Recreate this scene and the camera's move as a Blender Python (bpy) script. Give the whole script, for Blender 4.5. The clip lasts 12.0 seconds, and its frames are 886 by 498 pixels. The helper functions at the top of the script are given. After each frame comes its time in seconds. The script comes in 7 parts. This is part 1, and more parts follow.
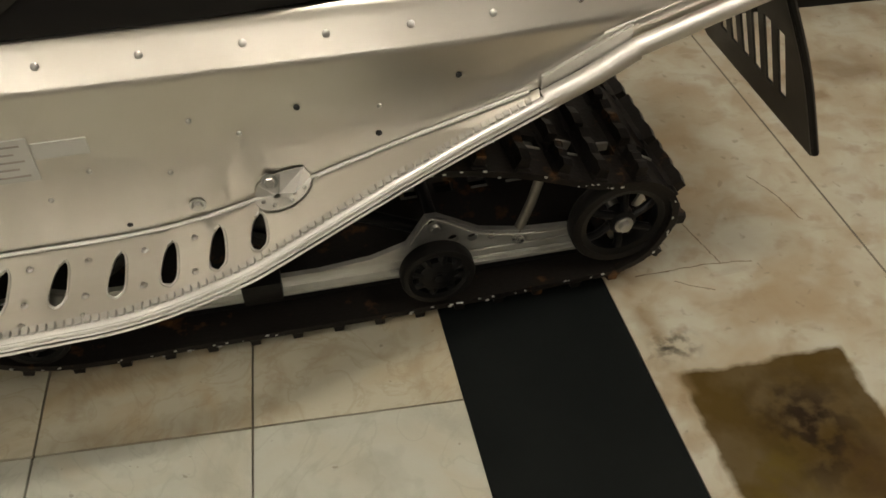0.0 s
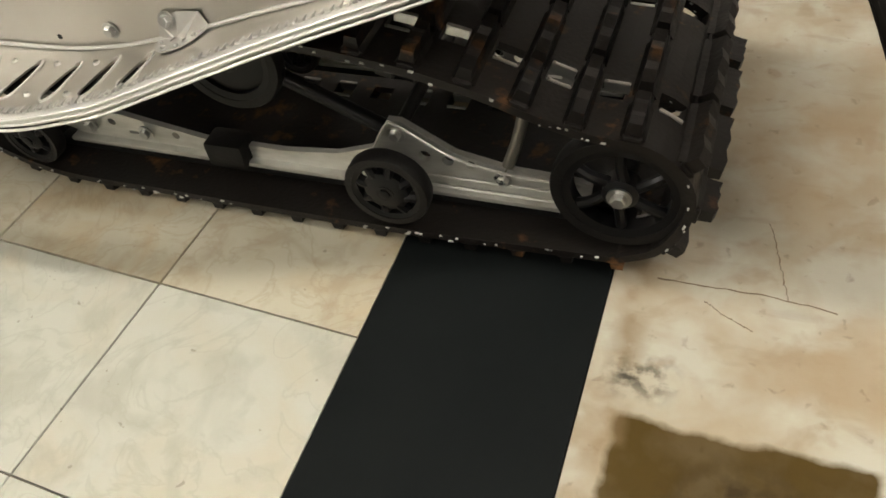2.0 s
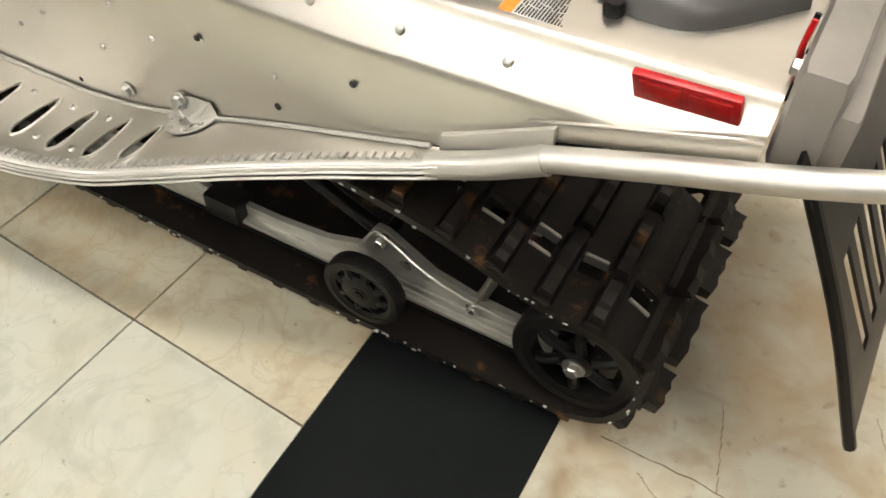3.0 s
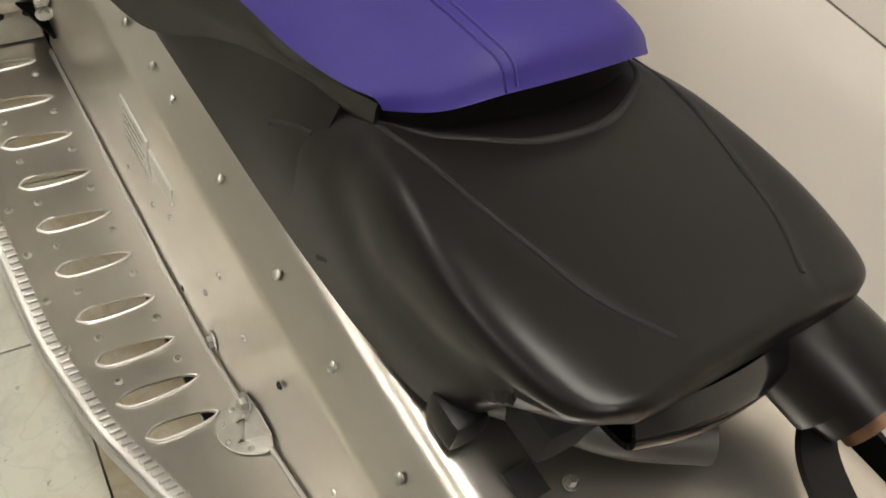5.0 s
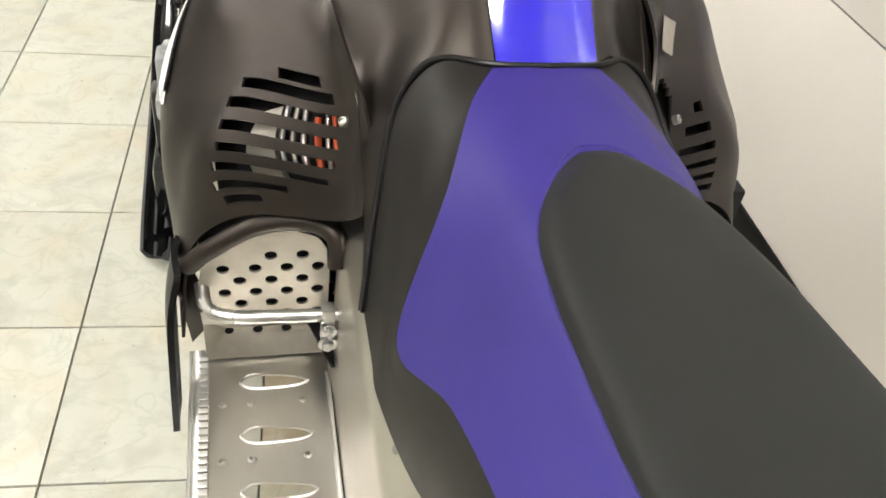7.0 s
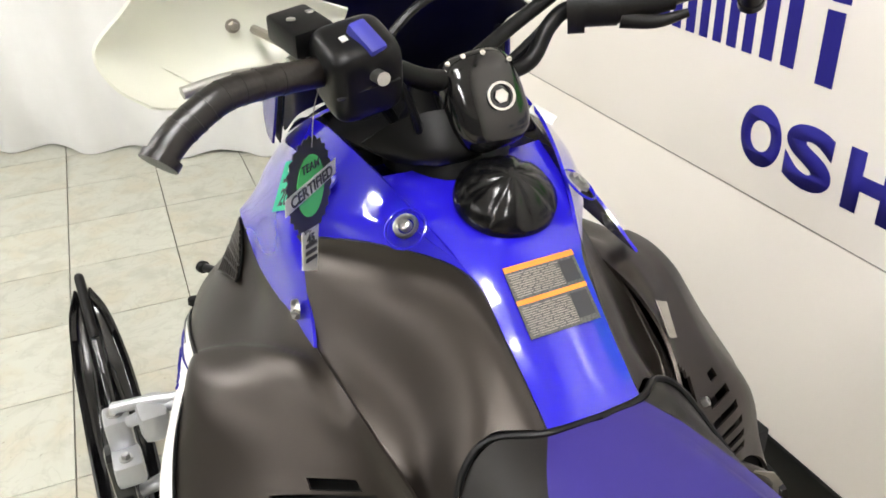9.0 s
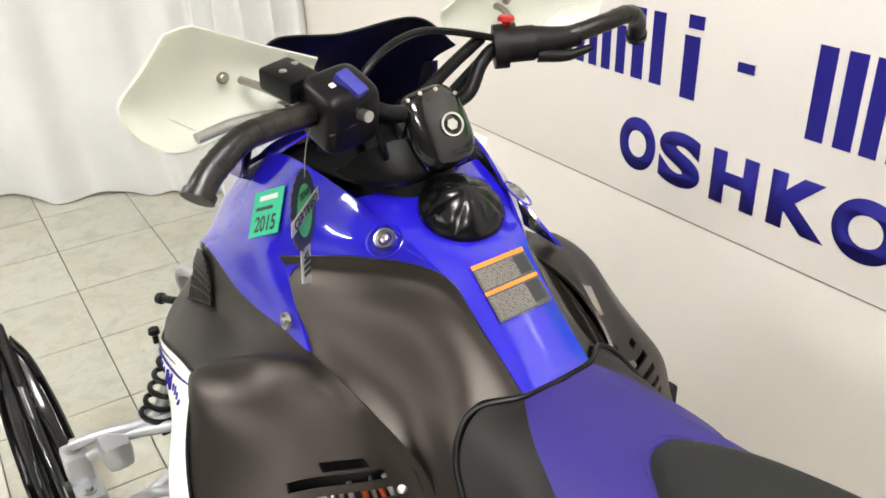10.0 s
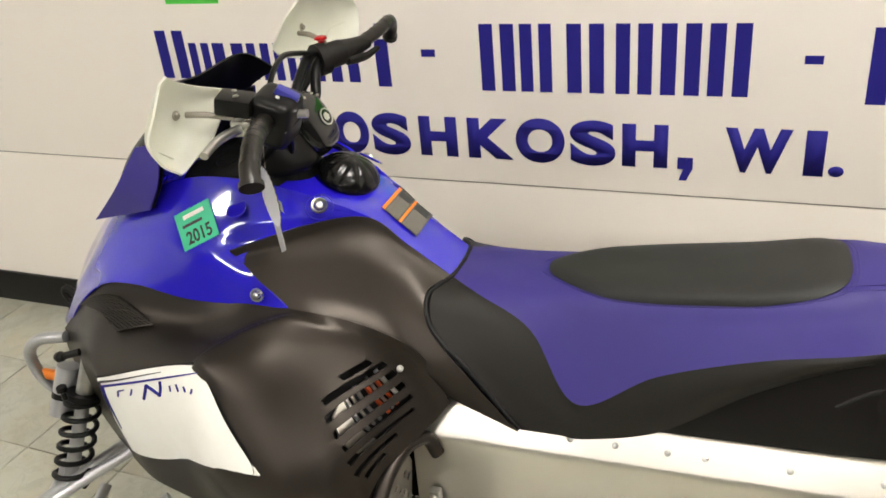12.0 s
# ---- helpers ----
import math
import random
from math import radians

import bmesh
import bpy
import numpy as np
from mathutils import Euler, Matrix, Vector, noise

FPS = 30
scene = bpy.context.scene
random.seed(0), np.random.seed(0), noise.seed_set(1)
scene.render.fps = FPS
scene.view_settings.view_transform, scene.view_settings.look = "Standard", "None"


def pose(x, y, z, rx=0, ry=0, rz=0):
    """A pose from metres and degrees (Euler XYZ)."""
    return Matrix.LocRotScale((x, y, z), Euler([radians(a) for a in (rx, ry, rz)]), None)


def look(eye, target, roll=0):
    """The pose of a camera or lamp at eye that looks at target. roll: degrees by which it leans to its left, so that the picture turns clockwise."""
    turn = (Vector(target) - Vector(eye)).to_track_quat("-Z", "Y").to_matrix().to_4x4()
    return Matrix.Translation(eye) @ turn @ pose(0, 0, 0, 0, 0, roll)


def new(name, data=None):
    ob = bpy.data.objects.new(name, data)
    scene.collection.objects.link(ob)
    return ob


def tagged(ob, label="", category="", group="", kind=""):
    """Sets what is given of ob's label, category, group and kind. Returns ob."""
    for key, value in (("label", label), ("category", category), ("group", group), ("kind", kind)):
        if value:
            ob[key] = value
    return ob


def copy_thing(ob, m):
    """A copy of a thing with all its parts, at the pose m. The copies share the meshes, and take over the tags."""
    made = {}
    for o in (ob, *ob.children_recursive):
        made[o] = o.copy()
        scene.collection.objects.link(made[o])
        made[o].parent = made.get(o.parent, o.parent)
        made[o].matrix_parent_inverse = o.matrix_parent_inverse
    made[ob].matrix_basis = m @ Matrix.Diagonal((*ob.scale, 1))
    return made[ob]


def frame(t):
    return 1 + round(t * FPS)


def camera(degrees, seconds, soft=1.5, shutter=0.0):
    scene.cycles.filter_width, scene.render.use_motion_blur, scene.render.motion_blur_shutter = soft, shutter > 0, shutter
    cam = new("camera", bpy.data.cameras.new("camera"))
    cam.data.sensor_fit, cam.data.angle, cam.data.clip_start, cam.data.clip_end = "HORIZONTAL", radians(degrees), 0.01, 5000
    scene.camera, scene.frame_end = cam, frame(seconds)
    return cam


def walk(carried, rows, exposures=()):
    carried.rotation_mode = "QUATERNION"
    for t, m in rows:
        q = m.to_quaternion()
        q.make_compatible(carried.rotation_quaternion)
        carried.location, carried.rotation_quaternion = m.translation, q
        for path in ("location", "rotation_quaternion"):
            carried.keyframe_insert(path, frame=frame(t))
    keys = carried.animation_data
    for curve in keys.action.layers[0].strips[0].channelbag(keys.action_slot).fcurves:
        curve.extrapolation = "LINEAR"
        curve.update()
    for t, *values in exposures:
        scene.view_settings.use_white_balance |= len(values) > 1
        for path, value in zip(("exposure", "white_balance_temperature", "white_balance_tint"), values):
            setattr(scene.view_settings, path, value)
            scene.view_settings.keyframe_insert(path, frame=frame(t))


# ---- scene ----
# ---------------------------------------------------------------- camera
cam = camera(55.5, 12.0, soft=1.7)
PATH = [
    (0, (-0.544, -1.148, 1.162), (-0.223, 0.225, -0.257), 0.4),
    (0.5, (-0.34, -1.138, 1.082), (-0.2, 0.228, -0.372), -3.6),
    (1, (-0.091, -1.111, 0.951), (-0.373, 0.226, -0.509), -13.1),
    (1.5, (0.08, -1.031, 0.911), (-0.423, 0.257, -0.534), -14.8),
    (2, (0.122, -0.964, 0.934), (-0.479, 0.255, -0.533), -10.2),
    (2.5, (0.179, -0.904, 0.991), (-0.498, 0.261, -0.487), -4.7),
    (3, (0.134, -0.785, 1.105), (-0.487, 0.334, -0.432), 0.4),
    (3.2, (0.097, -0.737, 1.141), (-0.501, 0.367, -0.416), 3.7),
    (4.8, (-0.138, -0.448, 1.203), (-1.006, 0.514, -0.321), 15.2),
    (5, (-0.169, -0.399, 1.2), (-1.099, 0.523, -0.311), 16.2),
    (5.5, (-0.237, -0.297, 1.193), (-1.309, 0.474, -0.309), 16.2),
    (6, (-0.327, -0.253, 1.187), (-1.55, 0.352, -0.276), 12.5),
    (6.5, (-0.428, -0.271, 1.197), (-1.797, 0.213, -0.179), 10.3),
    (7, (-0.538, -0.294, 1.21), (-1.99, 0.133, -0.098), 8.6),
    (7.5, (-0.649, -0.319, 1.229), (-2.163, 0.122, -0.002), 5.7),
    (7.7, (-0.69, -0.325, 1.241), (-2.222, 0.149, 0.045), 4.4),
    (9.3, (-0.744, -0.432, 1.381), (-2.319, 0.352, 0.432), -2.9),
    (9.5, (-0.726, -0.463, 1.393), (-2.271, 0.385, 0.448), -2.1),
    (10, (-0.674, -0.581, 1.427), (-2.11, 0.435, 0.475), -2.1),
    (10.5, (-0.703, -0.691, 1.443), (-1.899, 0.568, 0.452), -2.6),
    (11, (-0.786, -0.838, 1.446), (-1.759, 0.617, 0.48), -6.5),
    (11.5, (-0.797, -1.006, 1.481), (-1.609, 0.558, 0.536), -6.0),
    (12, (-0.819, -1.232, 1.513), (-1.46, 0.42, 0.586), -5.7),
]
walk(cam, [(t, look(eye, target, roll)) for t, eye, target, roll in PATH],
     exposures=[(0.0, -0.85, 7100, 10), (0.7, -0.65, 7000, 10), (1.5, -0.25, 6800, 10), (2.5, 0.22, 6500, 10), (3.2, 0.2, 6500, 10), (5.0, -0.20, 6600, 10), (6.0, 0.16, 6400, 10), (7.0, 0.5, 6250, 10), (9.5, 0.5, 6080, 11), (12.0, 0.04, 6480, 10)])

# ---------------------------------------------------------------- world and lamps
world = bpy.data.worlds.new("showroom")
world.use_nodes = True
world.node_tree.nodes["Background"].inputs[0].default_value = (1.0, 0.96, 0.9, 1)
world.node_tree.nodes["Background"].inputs[1].default_value = 0.02
scene.world = world
LAMP_WATTS = 60.0


# ---------------------------------------------------------------- materials
def material(name, color, rough=0.5, metal=0.0, color2=None, scale=8.0, amount=0.35, grain=120.0, bump=0.05,
             coat=0.0, stretch=(1, 1, 1), spec=0.5, per_object=0.0, lo=0.38, hi=0.72, tint=(1, 1, 1)):
    """Principled surface with colour and roughness varied at two scales and a fine bump."""
    m = bpy.data.materials.new(name)
    m.use_nodes = True
    nt = m.node_tree
    nd, ln = nt.nodes, nt.links
    b = nd["Principled BSDF"]
    b.inputs["Metallic"].default_value = metal
    b.inputs["Coat Weight"].default_value = coat
    b.inputs["Coat Roughness"].default_value = 0.04
    b.inputs["Specular IOR Level"].default_value = spec
    b.inputs["Specular Tint"].default_value = (*tint, 1)
    co = nd.new("ShaderNodeTexCoord")
    mp = nd.new("ShaderNodeMapping")
    mp.inputs["Scale"].default_value = stretch
    ln.new(co.outputs["Object"], mp.inputs["Vector"])
    big = nd.new("ShaderNodeTexNoise")
    big.inputs["Scale"].default_value = scale
    big.inputs["Detail"].default_value = 6
    big.inputs["Roughness"].default_value = 0.6
    fine = nd.new("ShaderNodeTexNoise")
    fine.inputs["Scale"].default_value = grain
    fine.inputs["Detail"].default_value = 3
    ln.new(mp.outputs[0], big.inputs["Vector"])
    ln.new(mp.outputs[0], fine.inputs["Vector"])
    mix = nd.new("ShaderNodeMix")
    mix.data_type = "RGBA"
    c2 = color2 if color2 else tuple(c * (1 - amount) for c in color)
    mix.inputs["A"].default_value = (*color, 1)
    mix.inputs["B"].default_value = (*c2, 1)
    ramp = nd.new("ShaderNodeMapRange")
    ramp.inputs["From Min"].default_value = lo
    ramp.inputs["From Max"].default_value = hi
    ln.new(big.outputs["Fac"], ramp.inputs["Value"])
    ln.new(ramp.outputs[0], mix.inputs["Factor"])
    out = mix.outputs["Result"]
    if per_object:
        info = nd.new("ShaderNodeObjectInfo")
        hsv = nd.new("ShaderNodeHueSaturation")
        mr = nd.new("ShaderNodeMapRange")
        mr.inputs["To Min"].default_value = 1 - per_object
        mr.inputs["To Max"].default_value = 1 + per_object
        ln.new(info.outputs["Random"], mr.inputs["Value"])
        ln.new(mr.outputs[0], hsv.inputs["Value"])
        ln.new(out, hsv.inputs["Color"])
        out = hsv.outputs["Color"]
    ln.new(out, b.inputs["Base Color"])
    rr = nd.new("ShaderNodeMapRange")
    rr.inputs["To Min"].default_value = max(0.02, rough * 0.8)
    rr.inputs["To Max"].default_value = min(1.0, rough * 1.25)
    ln.new(big.outputs["Fac"], rr.inputs["Value"])
    ln.new(rr.outputs[0], b.inputs["Roughness"])
    bp = nd.new("ShaderNodeBump")
    bp.inputs["Strength"].default_value = bump
    bp.inputs["Distance"].default_value = 0.002
    ln.new(fine.outputs["Fac"], bp.inputs["Height"])
    ln.new(bp.outputs[0], b.inputs["Normal"])
    return m


M_ALU = material("brushed_aluminium", (0.66, 0.645, 0.61), 0.30, 1.0, (0.55, 0.52, 0.465), 2.5, 0.3, 60, 0.03, stretch=(1, 4, 1), lo=0.25, hi=0.8)
M_ALU_LIGHT = material("pale_aluminium_edge", (0.66, 0.65, 0.62), 0.44, 1.0, None, 12, 0.15, 200, 0.05)
M_STEEL = material("zinc_steel", (0.52, 0.52, 0.50), 0.28, 0.95, None, 20, 0.3, 150, 0.05)
M_RAIL = material("polished_rail", (0.60, 0.60, 0.56), 0.34, 0.72, (0.46, 0.455, 0.42), 16, 0.3, 60, 0.12, stretch=(1, 1, 4))
M_PLATE = material("dull_plate_metal", (0.40, 0.375, 0.33), 0.42, 0.9, (0.30, 0.28, 0.24), 12, 0.3, 80, 0.12)
M_SILVER = material("silver_paint", (0.46, 0.47, 0.49), 0.32, 0.7, None, 14, 0.15, 200, 0.03)
M_PLASTIC = material("textured_dark_plastic", (0.0075, 0.0061, 0.0051), 0.37, 0, (0.0060, 0.0049, 0.0041), 6, 0.2, 900, 0.10, spec=0.52, tint=(1.0, 0.88, 0.79))
M_BLACK = material("black_plastic", (0.0045, 0.0045, 0.0047), 0.36, 0, None, 10, 0.3, 500, 0.06, spec=0.2)
M_TAIL = material("dark_tail_plastic", (0.0070, 0.0063, 0.0062), 0.31, 0, (0.0056, 0.0050, 0.0049), 6, 0.2, 900, 0.06, spec=0.20)
M_CAP = material("black_cap_plastic", (0.0035, 0.0035, 0.0038), 0.20, 0, None, 10, 0.2, 300, 0.02, spec=0.35)
M_GLOSS_BLACK = material("gloss_black_plastic", (0.005, 0.005, 0.0055), 0.14, 0, None, 10, 0.3, 300, 0.01, coat=0.3)
M_ROCKER = material("blue_switch_plastic", (0.028, 0.030, 0.26), 0.4, 0, None, 20, 0.1)
M_GRIP = material("worn_grip_rubber", (0.0055, 0.0050, 0.0047), 0.32, 0, (0.012, 0.009, 0.007), 14, 0.3, 200, 0.2, spec=0.45)
M_GREEN_TAG = material("green_print", (0.06, 0.36, 0.09), 0.45, 0, None, 20, 0.1)
M_RUBBER = material("black_rubber", (0.0048, 0.0045, 0.0042), 0.5, 0, (0.009, 0.008, 0.007), 9, 0.3, 160, 0.3, spec=0.25)
M_TRACK = material("dusty_track_rubber", (0.0065, 0.0052, 0.0043), 0.5, 0, (0.16, 0.075, 0.028), 17, 0.3, 140, 0.4, per_object=0.3, spec=0.25, lo=0.58, hi=0.72)
_t = M_TRACK.node_tree
_geo = _t.nodes.new("ShaderNodeNewGeometry")
for _n in _t.nodes:
    if _n.bl_idname == "ShaderNodeMapping":
        _t.links.new(_geo.outputs["Position"], _n.inputs["Vector"])
M_BLUE = material("gloss_blue_plastic", (0.016, 0.009, 0.47), 0.10, 0, (0.014, 0.008, 0.43), 3, 0.1, 500, 0.01, coat=0.8)
M_VINYL = material("blue_seat_vinyl", (0.027, 0.018, 0.155), 0.48, 0, (0.024, 0.016, 0.138), 7, 0.1, 1100, 0.18, spec=0.32)
M_VINYL_BLACK = material("charcoal_seat_vinyl", (0.0065, 0.0053, 0.0043), 0.48, 0, None, 7, 0.12, 1100, 0.2, spec=0.35)
M_PAD = material("black_pad_vinyl", (0.0080, 0.0086, 0.0080), 0.5, 0, None, 5, 0.15, 1200, 0.22, spec=0.35)
M_WHITE = material("white_plastic", (0.84, 0.84, 0.83), 0.35, 0, (0.74, 0.73, 0.69), 4, 0.1, 300, 0.02)
M_SHELL = material("milky_guard_plastic", (0.72, 0.72, 0.65), 0.3, 0, (0.66, 0.67, 0.60), 5, 0.1, 200, 0.02)
_sh = M_SHELL.node_tree
_tr = _sh.nodes.new("ShaderNodeBsdfTranslucent")
_tr.inputs["Color"].default_value = (0.85, 0.86, 0.78, 1)
_mx = _sh.nodes.new("ShaderNodeMixShader")
_mx.inputs[0].default_value = 0.45
_sh.links.new(_sh.nodes["Principled BSDF"].outputs[0], _mx.inputs[1])
_sh.links.new(_tr.outputs[0], _mx.inputs[2])
_sh.links.new(_mx.outputs[0], _sh.nodes["Material Output"].inputs["Surface"])
M_RED = material("red_lens", (0.42, 0.004, 0.006), 0.3, 0, (0.22, 0.002, 0.003), 60, 0.3, 200, 0.3, spec=0.3)
M_ORANGE = material("orange_print", (0.85, 0.23, 0.02), 0.45, 0, None, 20, 0.1)
M_LABEL = material("label_paper", (0.55, 0.55, 0.52), 0.5, 0, None, 20, 0.1)
M_RUST = material("heat_browned_steel", (0.16, 0.085, 0.045), 0.5, 0.6, (0.07, 0.04, 0.025), 30, 0.4, 300, 0.15)
M_HANDLE = material("dark_grey_handle_plastic", (0.045, 0.043, 0.042), 0.42, 0, (0.033, 0.032, 0.031), 8, 0.3, 500, 0.08)
M_INK = material("black_ink", (0.02, 0.02, 0.025), 0.5, 0, None, 20, 0.1)
M_GREEN = material("green_sticker", (0.02, 0.48, 0.26), 0.45, 0, None, 20, 0.1)
M_NAVY = material("navy_vinyl_lettering", (0.020, 0.017, 0.20), 0.6, 0, (0.017, 0.015, 0.18), 3, 0.1, 200, 0.02, spec=0.12)
M_GREEN_SIGN = material("green_vinyl_lettering", (0.08, 0.6, 0.06), 0.4, 0, None, 3, 0.1)
M_WALL = material("white_wall_panel", (0.86, 0.81, 0.755), 0.10, 0, (0.84, 0.79, 0.735), 1.5, 0.05, 6, 0.02)
M_FAR = material("grey_painted_wall", (0.22, 0.21, 0.20), 0.7, 0, (0.19, 0.18, 0.17), 1.2, 0.05, 90, 0.06)
M_CEIL = material("white_ceiling", (0.80, 0.78, 0.74), 0.8, 0, None, 2, 0.05, 100, 0.1)
M_CURTAIN = material("white_drape_cloth", (0.74, 0.74, 0.73), 0.8, 0, (0.68, 0.68, 0.67), 3, 0.1, 400, 0.15)
M_STRIP = material("black_rubber_floor_strip", (0.0045, 0.0058, 0.006), 0.65, 0, (0.008, 0.0095, 0.0095), 5, 0.2, 300, 0.12, spec=0.08)
M_GROUT = material("dark_grout", (0.15, 0.13, 0.10), 0.9, 0, (0.07, 0.06, 0.045), 12, 0.3, 200, 0.3)
M_SEAM = material("grey_seam", (0.30, 0.27, 0.24), 0.7, 0, None, 12, 0.3)
# near-black for joints and openings; also stands in for shade inside the body
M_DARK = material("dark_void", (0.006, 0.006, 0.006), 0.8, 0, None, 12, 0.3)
M_BRASS = material("orange_hose", (0.50, 0.07, 0.015), 0.4, 0, None, 30, 0.3)


def tile_material(name, base, vein, warm):
    m = bpy.data.materials.new(name)
    m.use_nodes = True
    nd, ln = m.node_tree.nodes, m.node_tree.links
    b = nd["Principled BSDF"]
    co = nd.new("ShaderNodeTexCoord")
    info = nd.new("ShaderNodeObjectInfo")
    add = nd.new("ShaderNodeVectorMath")
    add.operation = "MULTIPLY_ADD"
    rnd = nd.new("ShaderNodeCombineXYZ")
    for i in range(3):
        ln.new(info.outputs["Random"], rnd.inputs[i])
    add.inputs[1].default_value = (37.0, 53.0, 71.0)
    ln.new(rnd.outputs[0], add.inputs[0])
    ln.new(co.outputs["Object"], add.inputs[2])
    cloud = nd.new("ShaderNodeTexNoise")
    cloud.inputs["Scale"].default_value = 5
    cloud.inputs["Detail"].default_value = 7
    cloud.inputs["Distortion"].default_value = 1.2
    veins = nd.new("ShaderNodeTexNoise")
    veins.inputs["Scale"].default_value = 6
    veins.inputs["Detail"].default_value = 5
    veins.inputs["Distortion"].default_value = 2.5
    pit = nd.new("ShaderNodeTexNoise")
    pit.inputs["Scale"].default_value = 160
    for n in (cloud, veins, pit):
        ln.new(add.outputs[0], n.inputs["Vector"])
    m1 = nd.new("ShaderNodeMix")
    m1.data_type = "RGBA"
    m1.inputs["A"].default_value = (*base, 1)
    m1.inputs["B"].default_value = (*warm, 1)
    r1 = nd.new("ShaderNodeMapRange")
    r1.inputs["From Min"].default_value, r1.inputs["From Max"].default_value = 0.47, 0.66
    ln.new(cloud.outputs["Fac"], r1.inputs["Value"])
    ln.new(r1.outputs[0], m1.inputs["Factor"])
    m2 = nd.new("ShaderNodeMix")
    m2.data_type = "RGBA"
    m2.inputs["B"].default_value = (*vein, 1)
    ln.new(m1.outputs["Result"], m2.inputs["A"])
    # thin veins where the warped noise crosses its middle value
    sub = nd.new("ShaderNodeMath")
    sub.operation = "SUBTRACT"
    sub.inputs[1].default_value = 0.5
    ab = nd.new("ShaderNodeMath")
    ab.operation = "ABSOLUTE"
    r2 = nd.new("ShaderNodeMapRange")
    r2.inputs["From Min"].default_value, r2.inputs["From Max"].default_value = 0.0, 0.03
    r2.inputs["To Min"].default_value, r2.inputs["To Max"].default_value = 0.38, 0.0
    ln.new(veins.outputs["Fac"], sub.inputs[0])
    ln.new(sub.outputs[0], ab.inputs[0])
    ln.new(ab.outputs[0], r2.inputs["Value"])
    ln.new(r2.outputs[0], m2.inputs["Factor"])
    # grey clouds and a few pits
    def layer(scale, detail, warp, lo, hi, top, color, prev):
        nz = nd.new("ShaderNodeTexNoise")
        nz.inputs["Scale"].default_value, nz.inputs["Detail"].default_value, nz.inputs["Distortion"].default_value = scale, detail, warp
        ln.new(add.outputs[0], nz.inputs["Vector"])
        r = nd.new("ShaderNodeMapRange")
        r.inputs["From Min"].default_value, r.inputs["From Max"].default_value = lo, hi
        r.inputs["To Max"].default_value = top
        ln.new(nz.outputs["Fac"], r.inputs["Value"])
        mx = nd.new("ShaderNodeMix")
        mx.data_type = "RGBA"
        mx.inputs["B"].default_value = (*color, 1)
        ln.new(r.outputs[0], mx.inputs["Factor"])
        ln.new(prev, mx.inputs["A"])
        return mx

    m2 = layer(9, 8, 0.9, 0.50, 0.66, 0.55, vein, m2.outputs["Result"])
    m2 = layer(26, 6, 0.4, 0.56, 0.70, 0.35, vein, m2.outputs["Result"])
    m2 = layer(75, 1, 0.0, 0.76, 0.80, 0.5, (0.15, 0.12, 0.09), m2.outputs["Result"])
    hsv = nd.new("ShaderNodeHueSaturation")
    mr = nd.new("ShaderNodeMapRange")
    mr.inputs["To Min"].default_value, mr.inputs["To Max"].default_value = 0.93, 1.05
    ln.new(info.outputs["Random"], mr.inputs["Value"])
    ln.new(mr.outputs[0], hsv.inputs["Value"])
    ln.new(m2.outputs["Result"], hsv.inputs["Color"])
    ln.new(hsv.outputs[0], b.inputs["Base Color"])
    rr = nd.new("ShaderNodeMapRange")
    rr.inputs["To Min"].default_value, rr.inputs["To Max"].default_value = 0.25, 0.5
    ln.new(cloud.outputs["Fac"], rr.inputs["Value"])
    ln.new(rr.outputs[0], b.inputs["Roughness"])
    bp = nd.new("ShaderNodeBump")
    bp.inputs["Strength"].default_value, bp.inputs["Distance"].default_value = 0.12, 0.001
    ln.new(pit.outputs["Fac"], bp.inputs["Height"])
    ln.new(bp.outputs[0], b.inputs["Normal"])
    return m


M_TILE = tile_material("marbled_floor_tile", (0.46, 0.465, 0.40), (0.34, 0.335, 0.275), (0.45, 0.425, 0.335))
M_TILE_TAN = tile_material("tan_marbled_floor_tile", (0.45, 0.425, 0.33), (0.32, 0.255, 0.165), (0.42, 0.345, 0.225))


